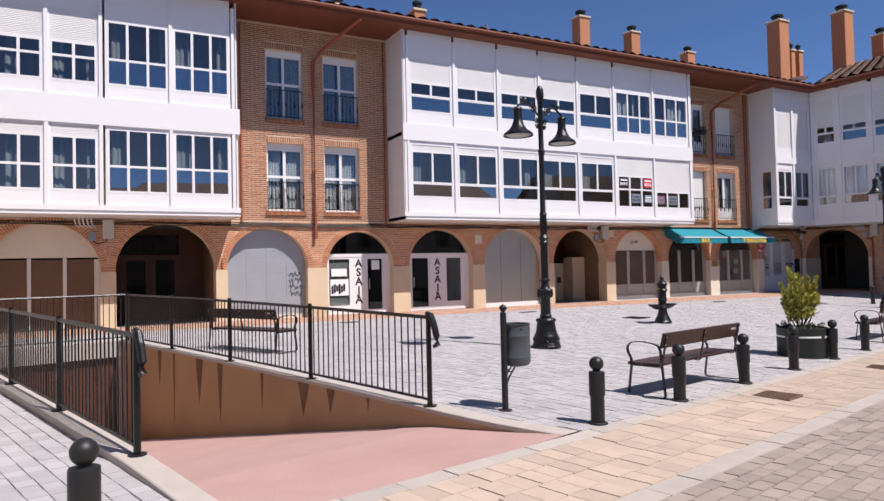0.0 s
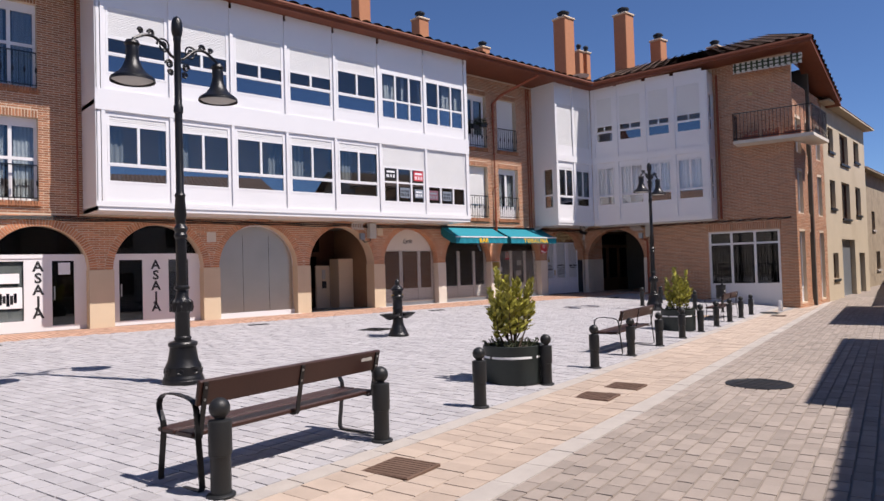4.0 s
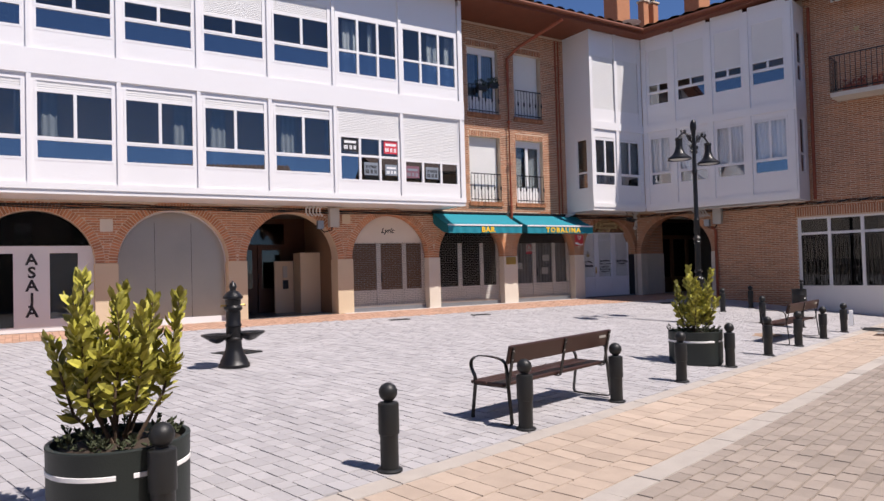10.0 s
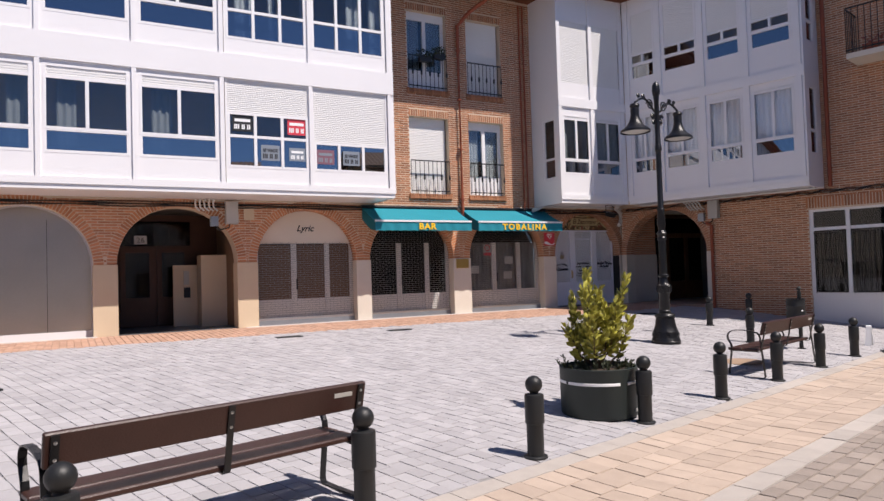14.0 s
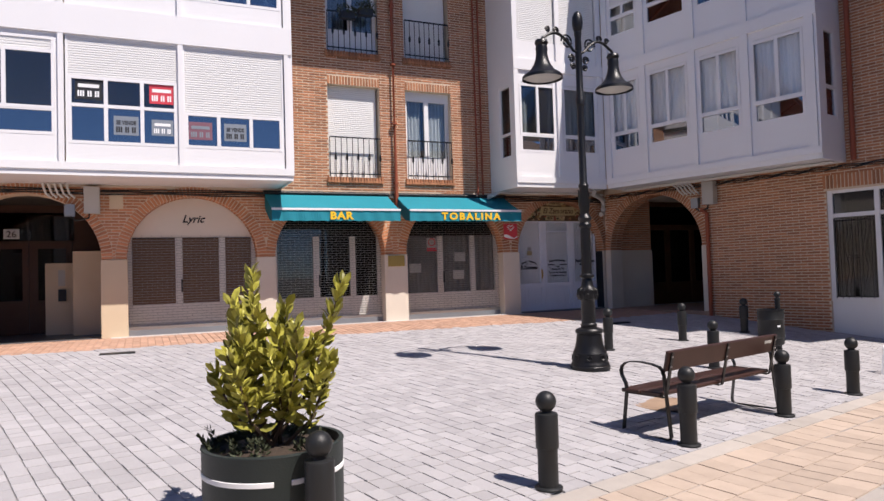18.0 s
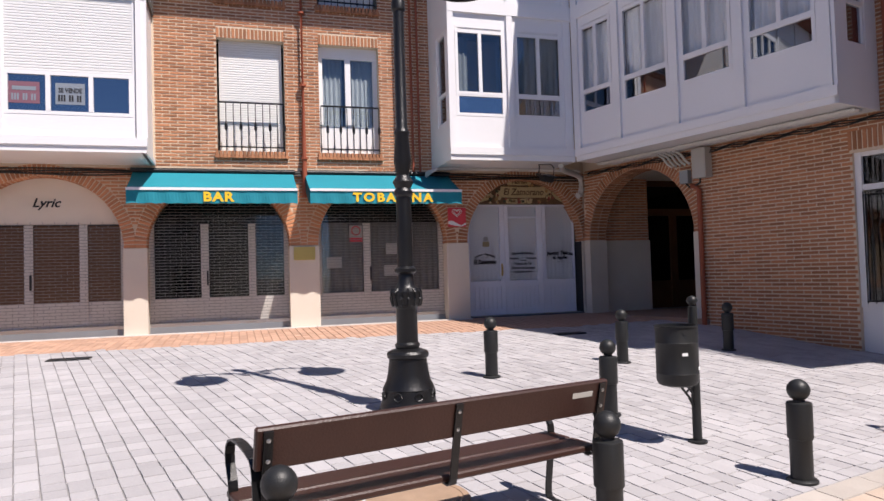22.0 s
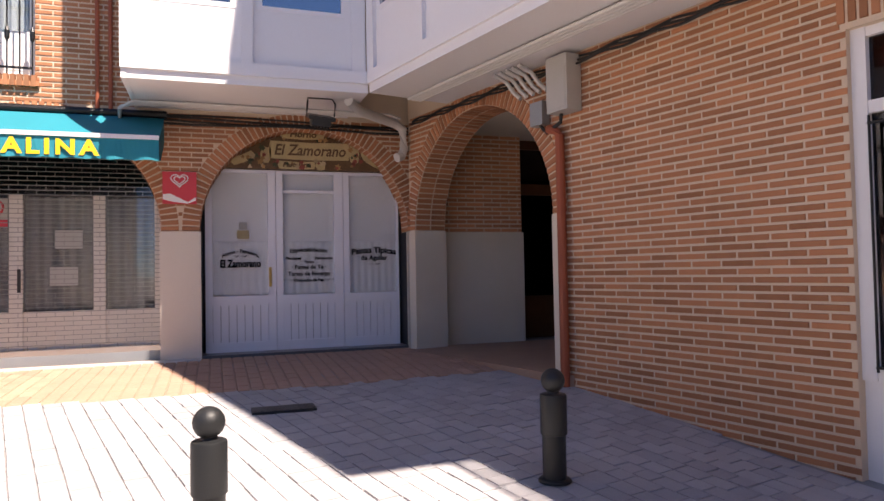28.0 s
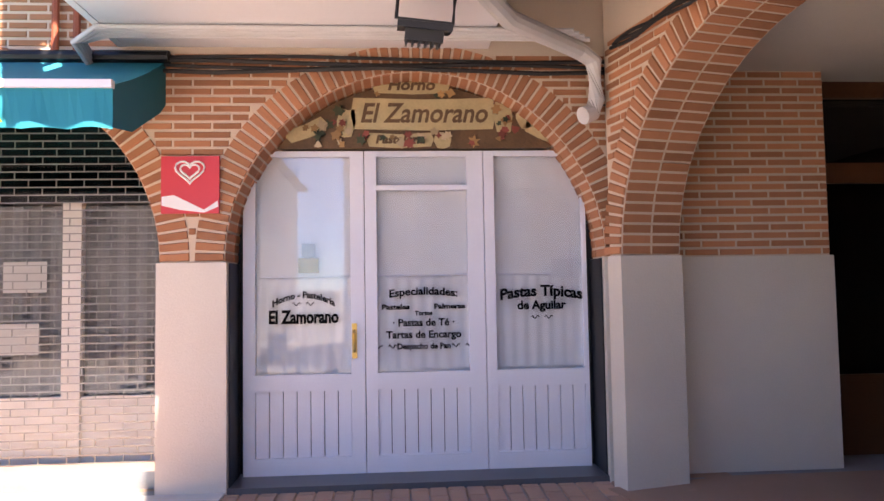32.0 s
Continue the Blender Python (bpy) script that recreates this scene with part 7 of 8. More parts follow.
# drinking fountain
def fountain(x, y):
    t = thing("drinking_fountain", "black cast iron drinking fountain with a small basin", "fountain", at=on_ground(x, y, 190) @ Matrix.Scale(0.94, 4))
    b = Bld()
    b.lathe([(0.24, 0.0), (0.24, 0.04), (0.22, 0.06), (0.20, 0.12), (0.15, 0.22), (0.125, 0.30), (0.12, 0.40), (0.135, 0.42), (0.135, 0.44), (0.115, 0.46), (0.112, 0.62), (0.125, 0.63), (0.125, 0.65), (0.112, 0.67), (0.11, 0.86), (0.14, 0.89), (0.14, 0.92), (0.115, 0.95)], 22)
    part("column", b, "iron", t, smooth=35)
    b = Bld()
    b.lathe([(0.115, 0.95), (0.12, 1.04), (0.155, 1.06), (0.15, 1.09), (0.12, 1.12), (0.09, 1.16), (0.05, 1.18), (0.045, 1.20), (0.06, 1.24), (0.045, 1.29), (0.0, 1.33)], 18)
    part("head", b, "iron", t, smooth=35)
    for s_ in (-1, 1):
        b = Bld()
        b.lathe([(0.0, -0.02), (0.07, 0.0), (0.16, 0.06), (0.225, 0.10), (0.235, 0.125), (0.21, 0.125), (0.13, 0.07), (0.0, 0.05)], 20, (s_ * 0.27, 0, 0.40))
        part("basin", b, "iron", t, smooth=40)
        b = Bld()
        b.tube([(s_ * 0.10, 0, 0.95), (s_ * 0.19, 0, 0.955), (s_ * 0.205, 0, 0.93)], 0.014, 7)
        part("spout", b, "brass", t)


fountain(15.40, 14.39)

# ---- the ramp down to the garage ----
def RP(a_, d_, z):
    x, y = st(a_, d_)
    return (x, y, z)


def ramp_z(d_):
    """The ramp's surface: gentle from the pavement to the railings, then steep down to the garage door."""
    return -0.192 - 0.062 * (d_ - D_PLAZA) if d_ < 6.2 else -0.287 - 0.181 * (d_ - 6.2)


def flare(d_):
    """How far the mouth of the ramp opens out beyond the railing's end."""
    return 0.37 * max(0.0, (6.25 - d_) / (6.25 - D_PLAZA)) ** 1.6


b = Bld()
n = 30
vs = []
for i in range(n + 1):
    d_ = D_PLAZA - 0.005 + (RAMP_END - D_PLAZA) * i / n
    for k in range(7):
        a_ = RAMP_A0 + (RAMP_A1 + flare(d_) - RAMP_A0) * k / 6
        vs.append(RP(a_, d_, ramp_z(d_)))
b.raw(vs, [(7 * i + k, 7 * i + k + 1, 7 * i + k + 8, 7 * i + k + 7) for i in range(n) for k in range(6)])
tagged(part("floor_ramp", b, "ramp"), "pinkish concrete ramp that goes down to a garage", "ramp", kind="structure")
COPE = 0.065
for side, a0, nm in ((1, RAMP_A1, "wall_ramp_east"), (-1, RAMP_A0, "wall_ramp_west")):
    wall, cope = Bld(), Bld()
    vs, cs = [], []
    n = 34
    for i in range(n + 1):
        d_ = D_PLAZA + 0.01 + (RAMP_END + 0.15 - D_PLAZA) * i / n
        e = a0 + (flare(d_) if side > 0 else 0.0)
        x, y = st(e, d_)
        top = gz(x, y) + COPE * min(1.0, max(0.04, (d_ - D_PLAZA) / 1.6))
        for a_, z in ((e, ramp_z(d_) - 0.3), (e, top - 0.05), (e + side * 0.16, top - 0.05), (e + side * 0.16, ramp_z(d_) - 0.3)):
            vs.append(RP(a_, d_, z))
        for a_, z in ((e - side * 0.02, top - 0.05), (e - side * 0.02, top - 0.008), (e - side * 0.01, top), (e + side * 0.19, top), (e + side * 0.20, top - 0.008), (e + side * 0.20, top - 0.10)):
            cs.append(RP(a_, d_, z))
    wall.raw(vs, [(4 * i + k, 4 * i + (k + 1) % 4, 4 * i + 4 + (k + 1) % 4, 4 * i + 4 + k) for i in range(n) for k in range(4)] + [(0, 1, 2, 3), (4 * n + 3, 4 * n + 2, 4 * n + 1, 4 * n)])
    cope.raw(cs, [(6 * i + k, 6 * i + k + 1, 6 * i + 7 + k, 6 * i + 6 + k) for i in range(n) for k in range(5)])
    tagged(part(nm, wall, "ramp_wall"), "ochre rendered ramp wall with rain stains", "wall", kind="structure")
    tagged(part("trim_coping", cope, "kerb"), "pale concrete coping along the ramp", "coping", kind="structure")
    if side > 0:
        # rain streaks that run down from the coping
        for k, d_ in enumerate((7.3, 8.1, 8.75, 9.9, 11.3, 12.1, 13.2, 13.9)):
            b = Bld()
            w0, L = 0.05 + 0.05 * (k % 3), (0.28, 0.5, 0.9, 0.6, 1.1, 0.8, 1.3, 0.7)[k]
            L = min(L, -ramp_z(d_) - 0.2)
            pts = [RP(a0 - 0.003, d_ - w0, gz(*st(a0, d_)) + 0.02), RP(a0 - 0.003, d_ + w0, gz(*st(a0, d_)) + 0.02), RP(a0 - 0.003, d_ + w0 * 0.5, -L * 0.6), RP(a0 - 0.003, d_ + w0 * 0.1, -L), RP(a0 - 0.003, d_ - w0 * 0.6, -L * 0.5)]
            b.prism(pts, Vector(RP(0.002, 0, 0)) - Vector(RP(0, 0, 0)))
            tagged(part("rain_stain", b, "ramp_stain", None), "dark rain streak down the ochre ramp wall", "stain", kind="structure")
b = Bld()
b.prism([RP(RAMP_A0, RAMP_END, -0.28), RP(RAMP_A1, RAMP_END, -0.28), RP(RAMP_A1, RAMP_END, 0.05), RP(RAMP_A0, RAMP_END, 0.05)], Vector(RP(0, 0.15, 0)) - Vector(RP(0, 0, 0)))
tagged(part("trim_lintel", b, "kerb"), "pale concrete lintel over the garage door", "lintel", kind="structure")
gd = thing("garage_door", "dark brown garage door at the foot of the ramp", "door")
for k in range(6):
    b = Bld()
    w0 = (RAMP_A1 - RAMP_A0 - 0.2) / 6
    a_ = RAMP_A0 + 0.1 + w0 * k
    b.prism([RP(a_ + 0.006, RAMP_END + 0.1, ramp_z(RAMP_END) + 0.02), RP(a_ + w0 - 0.006, RAMP_END + 0.1, ramp_z(RAMP_END) + 0.02), RP(a_ + w0 - 0.006, RAMP_END + 0.1, -0.28), RP(a_ + 0.006, RAMP_END + 0.1, -0.28)], Vector(RP(0, 0.04, 0)) - Vector(RP(0, 0, 0)))
    part("panel", b, "wood_dark", gd)
for a_ in (RAMP_A0, RAMP_A1 - 0.1):
    b = Bld()
    b.prism([RP(a_, RAMP_END + 0.05, -2.1), RP(a_ + 0.1, RAMP_END + 0.05, -2.1), RP(a_ + 0.1, RAMP_END + 0.05, -0.28), RP(a_, RAMP_END + 0.05, -0.28)], Vector(RP(0, 0.1, 0)) - Vector(RP(0, 0, 0)))
    part("jamb", b, "kerb", gd)
# added black sheet behind the door, in place of the garage's shade
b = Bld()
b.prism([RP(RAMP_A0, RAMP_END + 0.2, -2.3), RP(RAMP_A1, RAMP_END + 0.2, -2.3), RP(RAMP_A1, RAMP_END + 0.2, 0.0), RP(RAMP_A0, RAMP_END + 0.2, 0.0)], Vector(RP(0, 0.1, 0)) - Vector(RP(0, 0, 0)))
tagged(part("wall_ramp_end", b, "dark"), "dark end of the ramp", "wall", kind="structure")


def railing(p, q, label, handle=True):
    """A straight iron railing between two ground points."""
    t = thing("railing", label, "railing", group="ramp railings")
    L = math.dist(p, q)
    P = lambda v, z: (p[0] + (q[0] - p[0]) * v, p[1] + (q[1] - p[1]) * v, gz(p[0] + (q[0] - p[0]) * v, p[1] + (q[1] - p[1]) * v) + COPE + z)
    np_ = max(2, round(L / 2.45) + 1)
    for i in range(np_):
        v = i / (np_ - 1)
        b = Bld()
        b.tube([P(v, 0.0), P(v, 1.01)], 0.03, 8)
        b.tube([P(v, 0.0), P(v, 0.012)], 0.075, 10)
        part("post", b, "iron", t)
    for z, r in ((0.96, 0.022), (0.07, 0.016)):
        b = Bld()
        b.tube([P(i / 20, z) for i in range(21)], r, 6)
        part("rail", b, "iron", t)
    n_ = int(L / 0.115)
    for i in range(1, n_):
        b = Bld()
        b.tube([P(i / n_, 0.07), P(i / n_, 0.95)], 0.009, 5)
        part("bar", b, "iron", t)
    if handle:
        b = Bld()
        b.tube([P(0.002, 1.0), P(-0.004, 0.985), P(-0.009, 0.90), P(-0.014, 0.76), P(-0.015, 0.68), P(-0.009, 0.65)], [0.03, 0.036, 0.036, 0.036, 0.034, 0.02], 10)
        part("handle", b, "iron", t)
    return t


railing(st(RAMP_A1 + 0.06, 6.26), st(RAMP_A1 + 0.06, RAMP_END), "black iron railing along the edge of the ramp")
railing(st(RAMP_A0 - 0.06, 6.45), st(RAMP_A0 - 0.06, RAMP_END), "black iron railing on the far edge of the ramp")
railing(st(RAMP_A0 - 0.06, RAMP_END + 0.06), st(RAMP_A1 + 0.06, RAMP_END + 0.06), "black iron railing across the head of the ramp", False)


# drains and covers
def cover(a_, d_, lx, ly, mat, label, rz=SDEG, grid=False):
    x, y = st(a_, d_)
    t = thing("drain_cover", label, "drain cover", at=pose(x, y, gz(x, y) + 0.004, 0, 0, rz))
    b = Bld()
    b.bbox(-lx / 2, -ly / 2, -0.02, lx / 2, ly / 2, 0.010, 0.004)
    part("plate", b, mat, t)
    n_ = max(3, int(lx / 0.05))
    for i in range(n_):
        u = -lx / 2 + lx * (i + 0.5) / n_
        b = Bld()
        b.box(u - 0.010, -ly / 2 + 0.02, 0.010, u + 0.010, ly / 2 - 0.02, 0.013)
        part("bar", b, mat, t)


M["rust_cover"] = surf("rust_cover", (0.14, 0.085, 0.06), 0.8, metal=0.2, var=0.2, scale=6, fine=90, bump=0.3)
for a_, d_ in ((14.84, 3.92), (15.75, 3.86), (11.08, 4.11), (31.5, 4.0)):
    cover(a_, d_, 0.45, 0.45, "rust_cover", "square rusty inspection cover set in the pavement")
for x, y in ((8.5, 19.2), (14.49, 19.22), (20.80, 19.35), (23.2, 19.25), (30.6, 19.32)):
    cover(x * UX + y * UY, -x * UY + y * UX, 0.52, 0.24, "iron_grey", "dark slotted iron drain grating in the square", rz=0)
for x, y in ((15.83, 15.84),):
    cover(x * UX + y * UY, -x * UY + y * UX, 0.6, 0.6, "iron_grey", "square grey manhole cover in the square", rz=20)
mh = thing("manhole_cover", "round iron manhole cover in the street", "manhole cover", at=pose(*st(16.72, 2.365), gz(*st(16.72, 2.365)) + 0.004))
b = Bld()
b.lathe([(0.42, -0.02), (0.42, 0.008), (0.36, 0.008), (0.355, 0.004), (0.0, 0.006)], 28)
part("lid", b, "iron_grey", mh)
for k in range(6):
    b = Bld()
    b.box(-0.3, -0.25 + 0.1 * k - 0.012, 0.006, 0.3, -0.25 + 0.1 * k + 0.012, 0.010)
    part("rib", b, "iron_grey", mh)


# ---- houses along the street ----
def house(name, o, ang, length, depth, base, eave, wall, wins, label, doors=(), roof_rise=1.6, over=0.45, tiles="roof_tile"):
    """A plain street house: o is the left end of its front, ang the direction of the front; the house lies behind it."""
    t = thing(name, label, "house")
    ca, sa = math.cos(ang), math.sin(ang)
    F = lambda u, w, z: (o[0] + u * ca + w * sa, o[1] + u * sa - w * ca, z)
    b = Bld()
    wall_rects(b, F, 0, length, base, eave, 0, -0.4, list(wins) + list(doors))
    part("wall", b, wall, t, "front wall")
    b = Bld()
    quadbox(b, F, 0, 0.4, -0.4, -depth, base, eave)
    quadbox(b, F, length - 0.4, length, -0.4, -depth, base, eave)
    quadbox(b, F, 0.4, length - 0.4, -depth + 0.4, -depth, base, eave)
    quadbox(b, F, 0.4, length - 0.4, -1.6, -1.7, base, eave)
    part("wall", b, wall, t, "side and back walls")
    b = Bld()
    for ua, ub, wa, wb, za, zb in ((-over, length + over, over, -depth / 2, eave - 0.02, eave + roof_rise), (-over, length + over, -depth - over, -depth / 2, eave - 0.02, eave + roof_rise)):
        n_ = int((ub - ua) / 0.11)
        vs = []
        for i in range(n_ + 1):
            h = 0.05 * (i % 2)
            vs += [F(ua + (ub - ua) * i / n_, wa, za + h), F(ua + (ub - ua) * i / n_, wb, zb + h)]
        b.raw(vs, [(2 * i, 2 * i + 2, 2 * i + 3, 2 * i + 1) for i in range(n_)])
    part("roof", b, tiles, t, "weathered clay tile roof")
    b = Bld()
    for ua in (0.0, length - 0.3):
        b.prism([F(ua, 0, eave), F(ua, -depth, eave), F(ua, -depth / 2, eave + roof_rise - 0.05)], Vector(F(0.3, 0, 0)) - Vector(F(0, 0, 0)))
    quadbox(b, F, -over, length + over, over, -0.4, eave - 0.1, eave - 0.03)
    part("gable", b, wall, t)
    for k, (u0, u1, z0, z1) in enumerate(wins):
        w_ = part("window", Bld().raw([F(u0, -0.2, z0), F(u1, -0.2, z0), F(u1, -0.2, z1), F(u0, -0.2, z1)], [(0, 1, 2, 3)]), "glass_blue", t)
        b = Bld()
        for (p0, p1, q0, q1) in ((u0, u0 + 0.06, z0, z1), (u1 - 0.06, u1, z0, z1), (u0 + 0.06, u1 - 0.06, z0, z0 + 0.06), (u0 + 0.06, u1 - 0.06, z1 - 0.06, z1), ((u0 + u1) / 2 - 0.03, (u0 + u1) / 2 + 0.03, z0 + 0.06, z1 - 0.06)):
            quadbox(b, F, p0, p1, -0.15, -0.2, q0, q1)
        part("frame", b, "wood_dark", w_)
        b = Bld()
        quadbox(b, F, u0 - 0.06, u1 + 0.06, 0.08, -0.12, z0 - 0.12, z0 - 0.01)
        part("sill", b, "iron_grey" if wall == "plaster_yellow" else "kerb", w_)
    for u0, u1, z0, z1 in doors:
        b = Bld()
        quadbox(b, F, u0, u1, -0.22, -0.28, z0, z1)
        d_ = part("door", b, "wood_dark" if u1 - u0 < 1.4 else "galv", t)
    return t


Y0 = face_south(4.82, 0, 0)
house("house", Y0[:2], SDIR, 9.4, 9, -0.9, 8.35, "plaster_yellow",
      [(1.0, 2.05, 3.6, 4.9), (3.4, 5.2, 3.2, 4.97), (6.6, 7.9, 3.5, 4.95), (1.0, 2.05, 6.25, 7.36), (3.4, 5.2, 5.9, 7.36), (6.6, 7.9, 6.3, 7.37), (1.05, 2.1, 0.3, 1.5)],
      "ochre rendered three-storey house with dark framed windows", doors=((3.0, 5.9, -0.85, 2.17), (6.9, 8.3, -0.85, 1.5)))
S0 = face_south(15.0, -0.4, 0)
house("house", S0[:2], SDIR, 16, 9, -0.9, 6.3, "stone_wall", [(3.0, 4.0, 2.9, 4.0), (7.5, 8.4, 2.9, 4.0), (12, 13, 2.8, 4.0), (4.0, 5.2, 0.5, 1.6)], "old rough stone house with a tiled roof", doors=((7.2, 9.4, -0.85, 1.7), (12, 13.1, -0.85, 1.4)))
E0 = face_south(31.4, 0.6, 0)
house("house", E0[:2], SDIR - radians(10), 22, 9, -0.9, 5.6, "plaster_yellow", [(3, 4, 2.2, 3.6), (8, 9, 2.2, 3.6), (14, 15, 2.2, 3.6)], "low rendered house further down the street", doors=((5.5, 6.8, -0.85, 1.4),))
chimney(*face_south(16.5, -4.5, 0)[:2], 7.2, 1.6, 0.6)

# houses on the other side of the street, which shade it and show in the glass
def south_house(a0, length, d_, eave, wall, label, wins):
    x, y = st(a0 + length, d_)
    return house("house", (x, y), STREET + math.pi, length, 8, -1.2, eave, wall, wins, label, roof_rise=1.4)


def wins_row(length, rows, step=2.6, w=0.9):
    return [(u, u + w, z0, z1) for z0, z1 in rows for u in [0.9 + step * i for i in range(int((length - 1.6) / step) + 1)] if u + w < length - 0.4]


south_house(-24.0, 13.8, -5.6, 5.4, "plaster_pale", "pale rendered house across the street", wins_row(13.8, ((0.4, 1.6), (2.8, 4.2))))
south_house(-10.0, 13.8, -5.8, 5.9, "plaster_yellow", "ochre house across the street", wins_row(13.8, ((0.4, 1.6), (3.0, 4.5))))
south_house(4.0, 12.6, -2.9, 5.85, "stone_wall", "old stone house across the street", wins_row(12.6, ((0.4, 1.6), (2.8, 4.1))))
south_house(16.95, 7.7, -2.44, 5.85, "plaster_pale", "pale rendered house that shades the street", wins_row(7.7, ((0.4, 1.6), (3.0, 4.5))))
south_house(29.8, 9.4, -2.24, 6.4, "stone_wall", "stone house that shades the street", wins_row(9.4, ((0.4, 1.6), (3.0, 4.4))))
south_house(40.15, 18.8, -2.63, 5.6, "plaster_yellow", "low ochre house down the street", wins_row(18.8, ((0.4, 1.6), (2.8, 4.1))))
# the west side of the square
x, y = -9.5, 30.0
house("house", (x, y), -math.pi / 2 , 24, 8, -1.0, 6.4, "plaster_pale", wins_row(24, ((0.4, 1.8), (3.0, 4.6))), "pale rendered house on the open side of the square", roof_rise=1.6)
x, y = st(64, -6)
house("house", (x, y), STREET + math.pi / 2 + math.pi, 14, 8, -1.0, 6.0, "stone_wall", [(3, 4, 2.5, 3.8), (8, 9, 2.5, 3.8)], "house that closes the view down the street", roof_rise=1.6)
wire = [(SCX + 16 + 1.4 * i, SCY - 0.5 - 0.25 * i, 6.6 + 0.28 * i - 0.02 * i * (20 - i) * 0.3) for i in range(16)]
cable(wire, 0.012, "overhead wire across the street")

# ---- signs, curtains and small things ----
def sale_sign(u0, u1, z0, z1, back, ink, words=True):
    t = thing("sale_sign", "paper for-sale sign taped inside a gallery window", "sign", group="for-sale signs")
    w = -0.052
    bx(gal_B, u0, u1, z0, z1, w + 0.014, w + 0.012, back, t, "sheet")
    h, m = z1 - z0, (u0 + u1) / 2
    if words:
        lettering("SE VENDE", gal_B, m, w + 0.017, z0 + 0.56 * h, 0.30 * h, ink, t, sx=(u1 - u0) * 0.86 / (0.30 * h * 4.75), bold=0.002)
    else:
        bx(gal_B, u0 + 0.05, u1 - 0.05, z0 + 0.60 * h, z0 + 0.78 * h, w + 0.017, w + 0.015, ink, t, "print_bar")
    n = 9
    for i in range(n):
        if i in (3, 6):
            continue
        a_ = u0 + 0.04 + (u1 - u0 - 0.08) * i / n
        bx(gal_B, a_, a_ + (u1 - u0 - 0.08) / n * 0.7, z0 + 0.14 * h, z0 + 0.44 * h, w + 0.017, w + 0.015, ink, t, "print_bar")
    return t


# muted paper colours: the dimming by the tinted panes is put into them
M["sign_blue_grey"] = surf("sign_blue_grey", (0.20, 0.23, 0.27), 0.6, var=0.06, bump=0.0)
M["sign_faded"] = surf("sign_faded", (0.20, 0.09, 0.12), 0.6, var=0.06, bump=0.0)
M["net"] = surf("net", (0.84, 0.84, 0.83), 0.9, var=0.08, scale=6, fine=60, bump=0.0)
M["plaque_brown"] = surf("plaque_brown", (0.30, 0.19, 0.075), 0.5, var=0.12, scale=8, bump=0.1)
sale_sign(20.12, 20.56, 4.42, 4.78, "black_paint", "white_paint", words=False)
sale_sign(21.35, 21.78, 4.42, 4.78, "red_sign", "white_paint", words=False)
sale_sign(20.74, 21.16, 3.80, 4.15, "sign_blue_grey", "black_paint")
sale_sign(21.38, 21.76, 3.82, 4.12, "sign_blue_grey", "white_paint", words=False)
sale_sign(22.03, 22.46, 3.78, 4.12, "sign_faded", "sign_blue_grey", words=False)
sale_sign(22.68, 23.10, 3.78, 4.12, "sign_blue_grey", "black_paint")

# net curtains behind the gallery panes
for k, (u0, u1) in enumerate(zip(PD, PD[1:])):
    pleats(gal_D, u0 + 0.16, (u0 + u1) / 2 - 0.05, 3.6, 5.58, -0.18, "net", gD, label="grey net curtain behind the panes")
    if k != 1:
        pleats(gal_D, (u0 + u1) / 2 + 0.12, u1 - 0.16, 3.6, 5.58, -0.18, "net", gD, label="grey net curtain behind the panes")
for u0, u1 in ((29.42, 29.62), (30.2, 30.42), (30.6, 30.78), (31.3, 31.55)):
    pleats(gal_B, u0, u1, 3.6, 5.4, -0.2, "curtain_grey", gC, label="net curtain drawn to the side")
for u0, u1 in ((20.25, 20.7), (21.0, 21.15), (21.75, 22.05), (22.9, 23.25), (23.5, 23.95)):
    pleats(gal_B, u0, u1, 6.3, 8.0, -0.2, "curtain", gB, label="white curtain drawn to the side")
for u0, u1 in ((11.45, 11.8), (12.7, 12.95), (13.2, 13.5), (15.9, 16.45), (16.75, 17.1), (18.0, 18.3), (18.5, 18.9), (19.7, 20.0)):
    pleats(gal_B, u0, u1, 3.6, 5.3, -0.25, "curtain_grey", gB, label="dull curtain drawn to the side")
for u0, u1 in ((-0.8, -0.3), (0.3, 0.6), (1.35, 1.6), (2.1, 2.45), (2.7, 3.0), (3.9, 4.1), (4.3, 4.7), (5.4, 5.7)):
    for z0, z1 in ((3.5, 5.2), (6.2, 8.2)):
        pleats(gal_B, u0, u1, z0, z1, -0.25, "curtain_grey", gA, label="dull curtain drawn to the side")

# flower pots on an upper balcony rail
rng = random.Random(33)
for u, dz in ((25.55, -0.04), (25.98, 0.08)):
    t = thing("flower_pot", "dark planter with dry plants hung on a balcony rail", "flower pot", group="rail planters")
    b = Bld()
    quadbox(b, FM, u - 0.17, u + 0.17, 0.20, 0.05, 6.98 + dz, 7.14 + dz)
    part("pot", b, "black_paint", t)
    b = Bld()
    for i in range(90):
        p = Vector(FM(u + rng.uniform(-0.22, 0.22), 0.12 + rng.uniform(-0.1, 0.12), 7.05 + dz + rng.uniform(0, 0.26)))
        e = Vector((rng.uniform(-1, 1), rng.uniform(-1, 1), rng.uniform(-1, 1))).normalized() * 0.045
        g_ = e.cross(Vector((0.3, 0.5, 1))).normalized() * 0.022
        b.poly([p - e, p + g_, p + e, p - g_])
    tagged(part("foliage", b, "leaf_dark", t), kind="stuff")

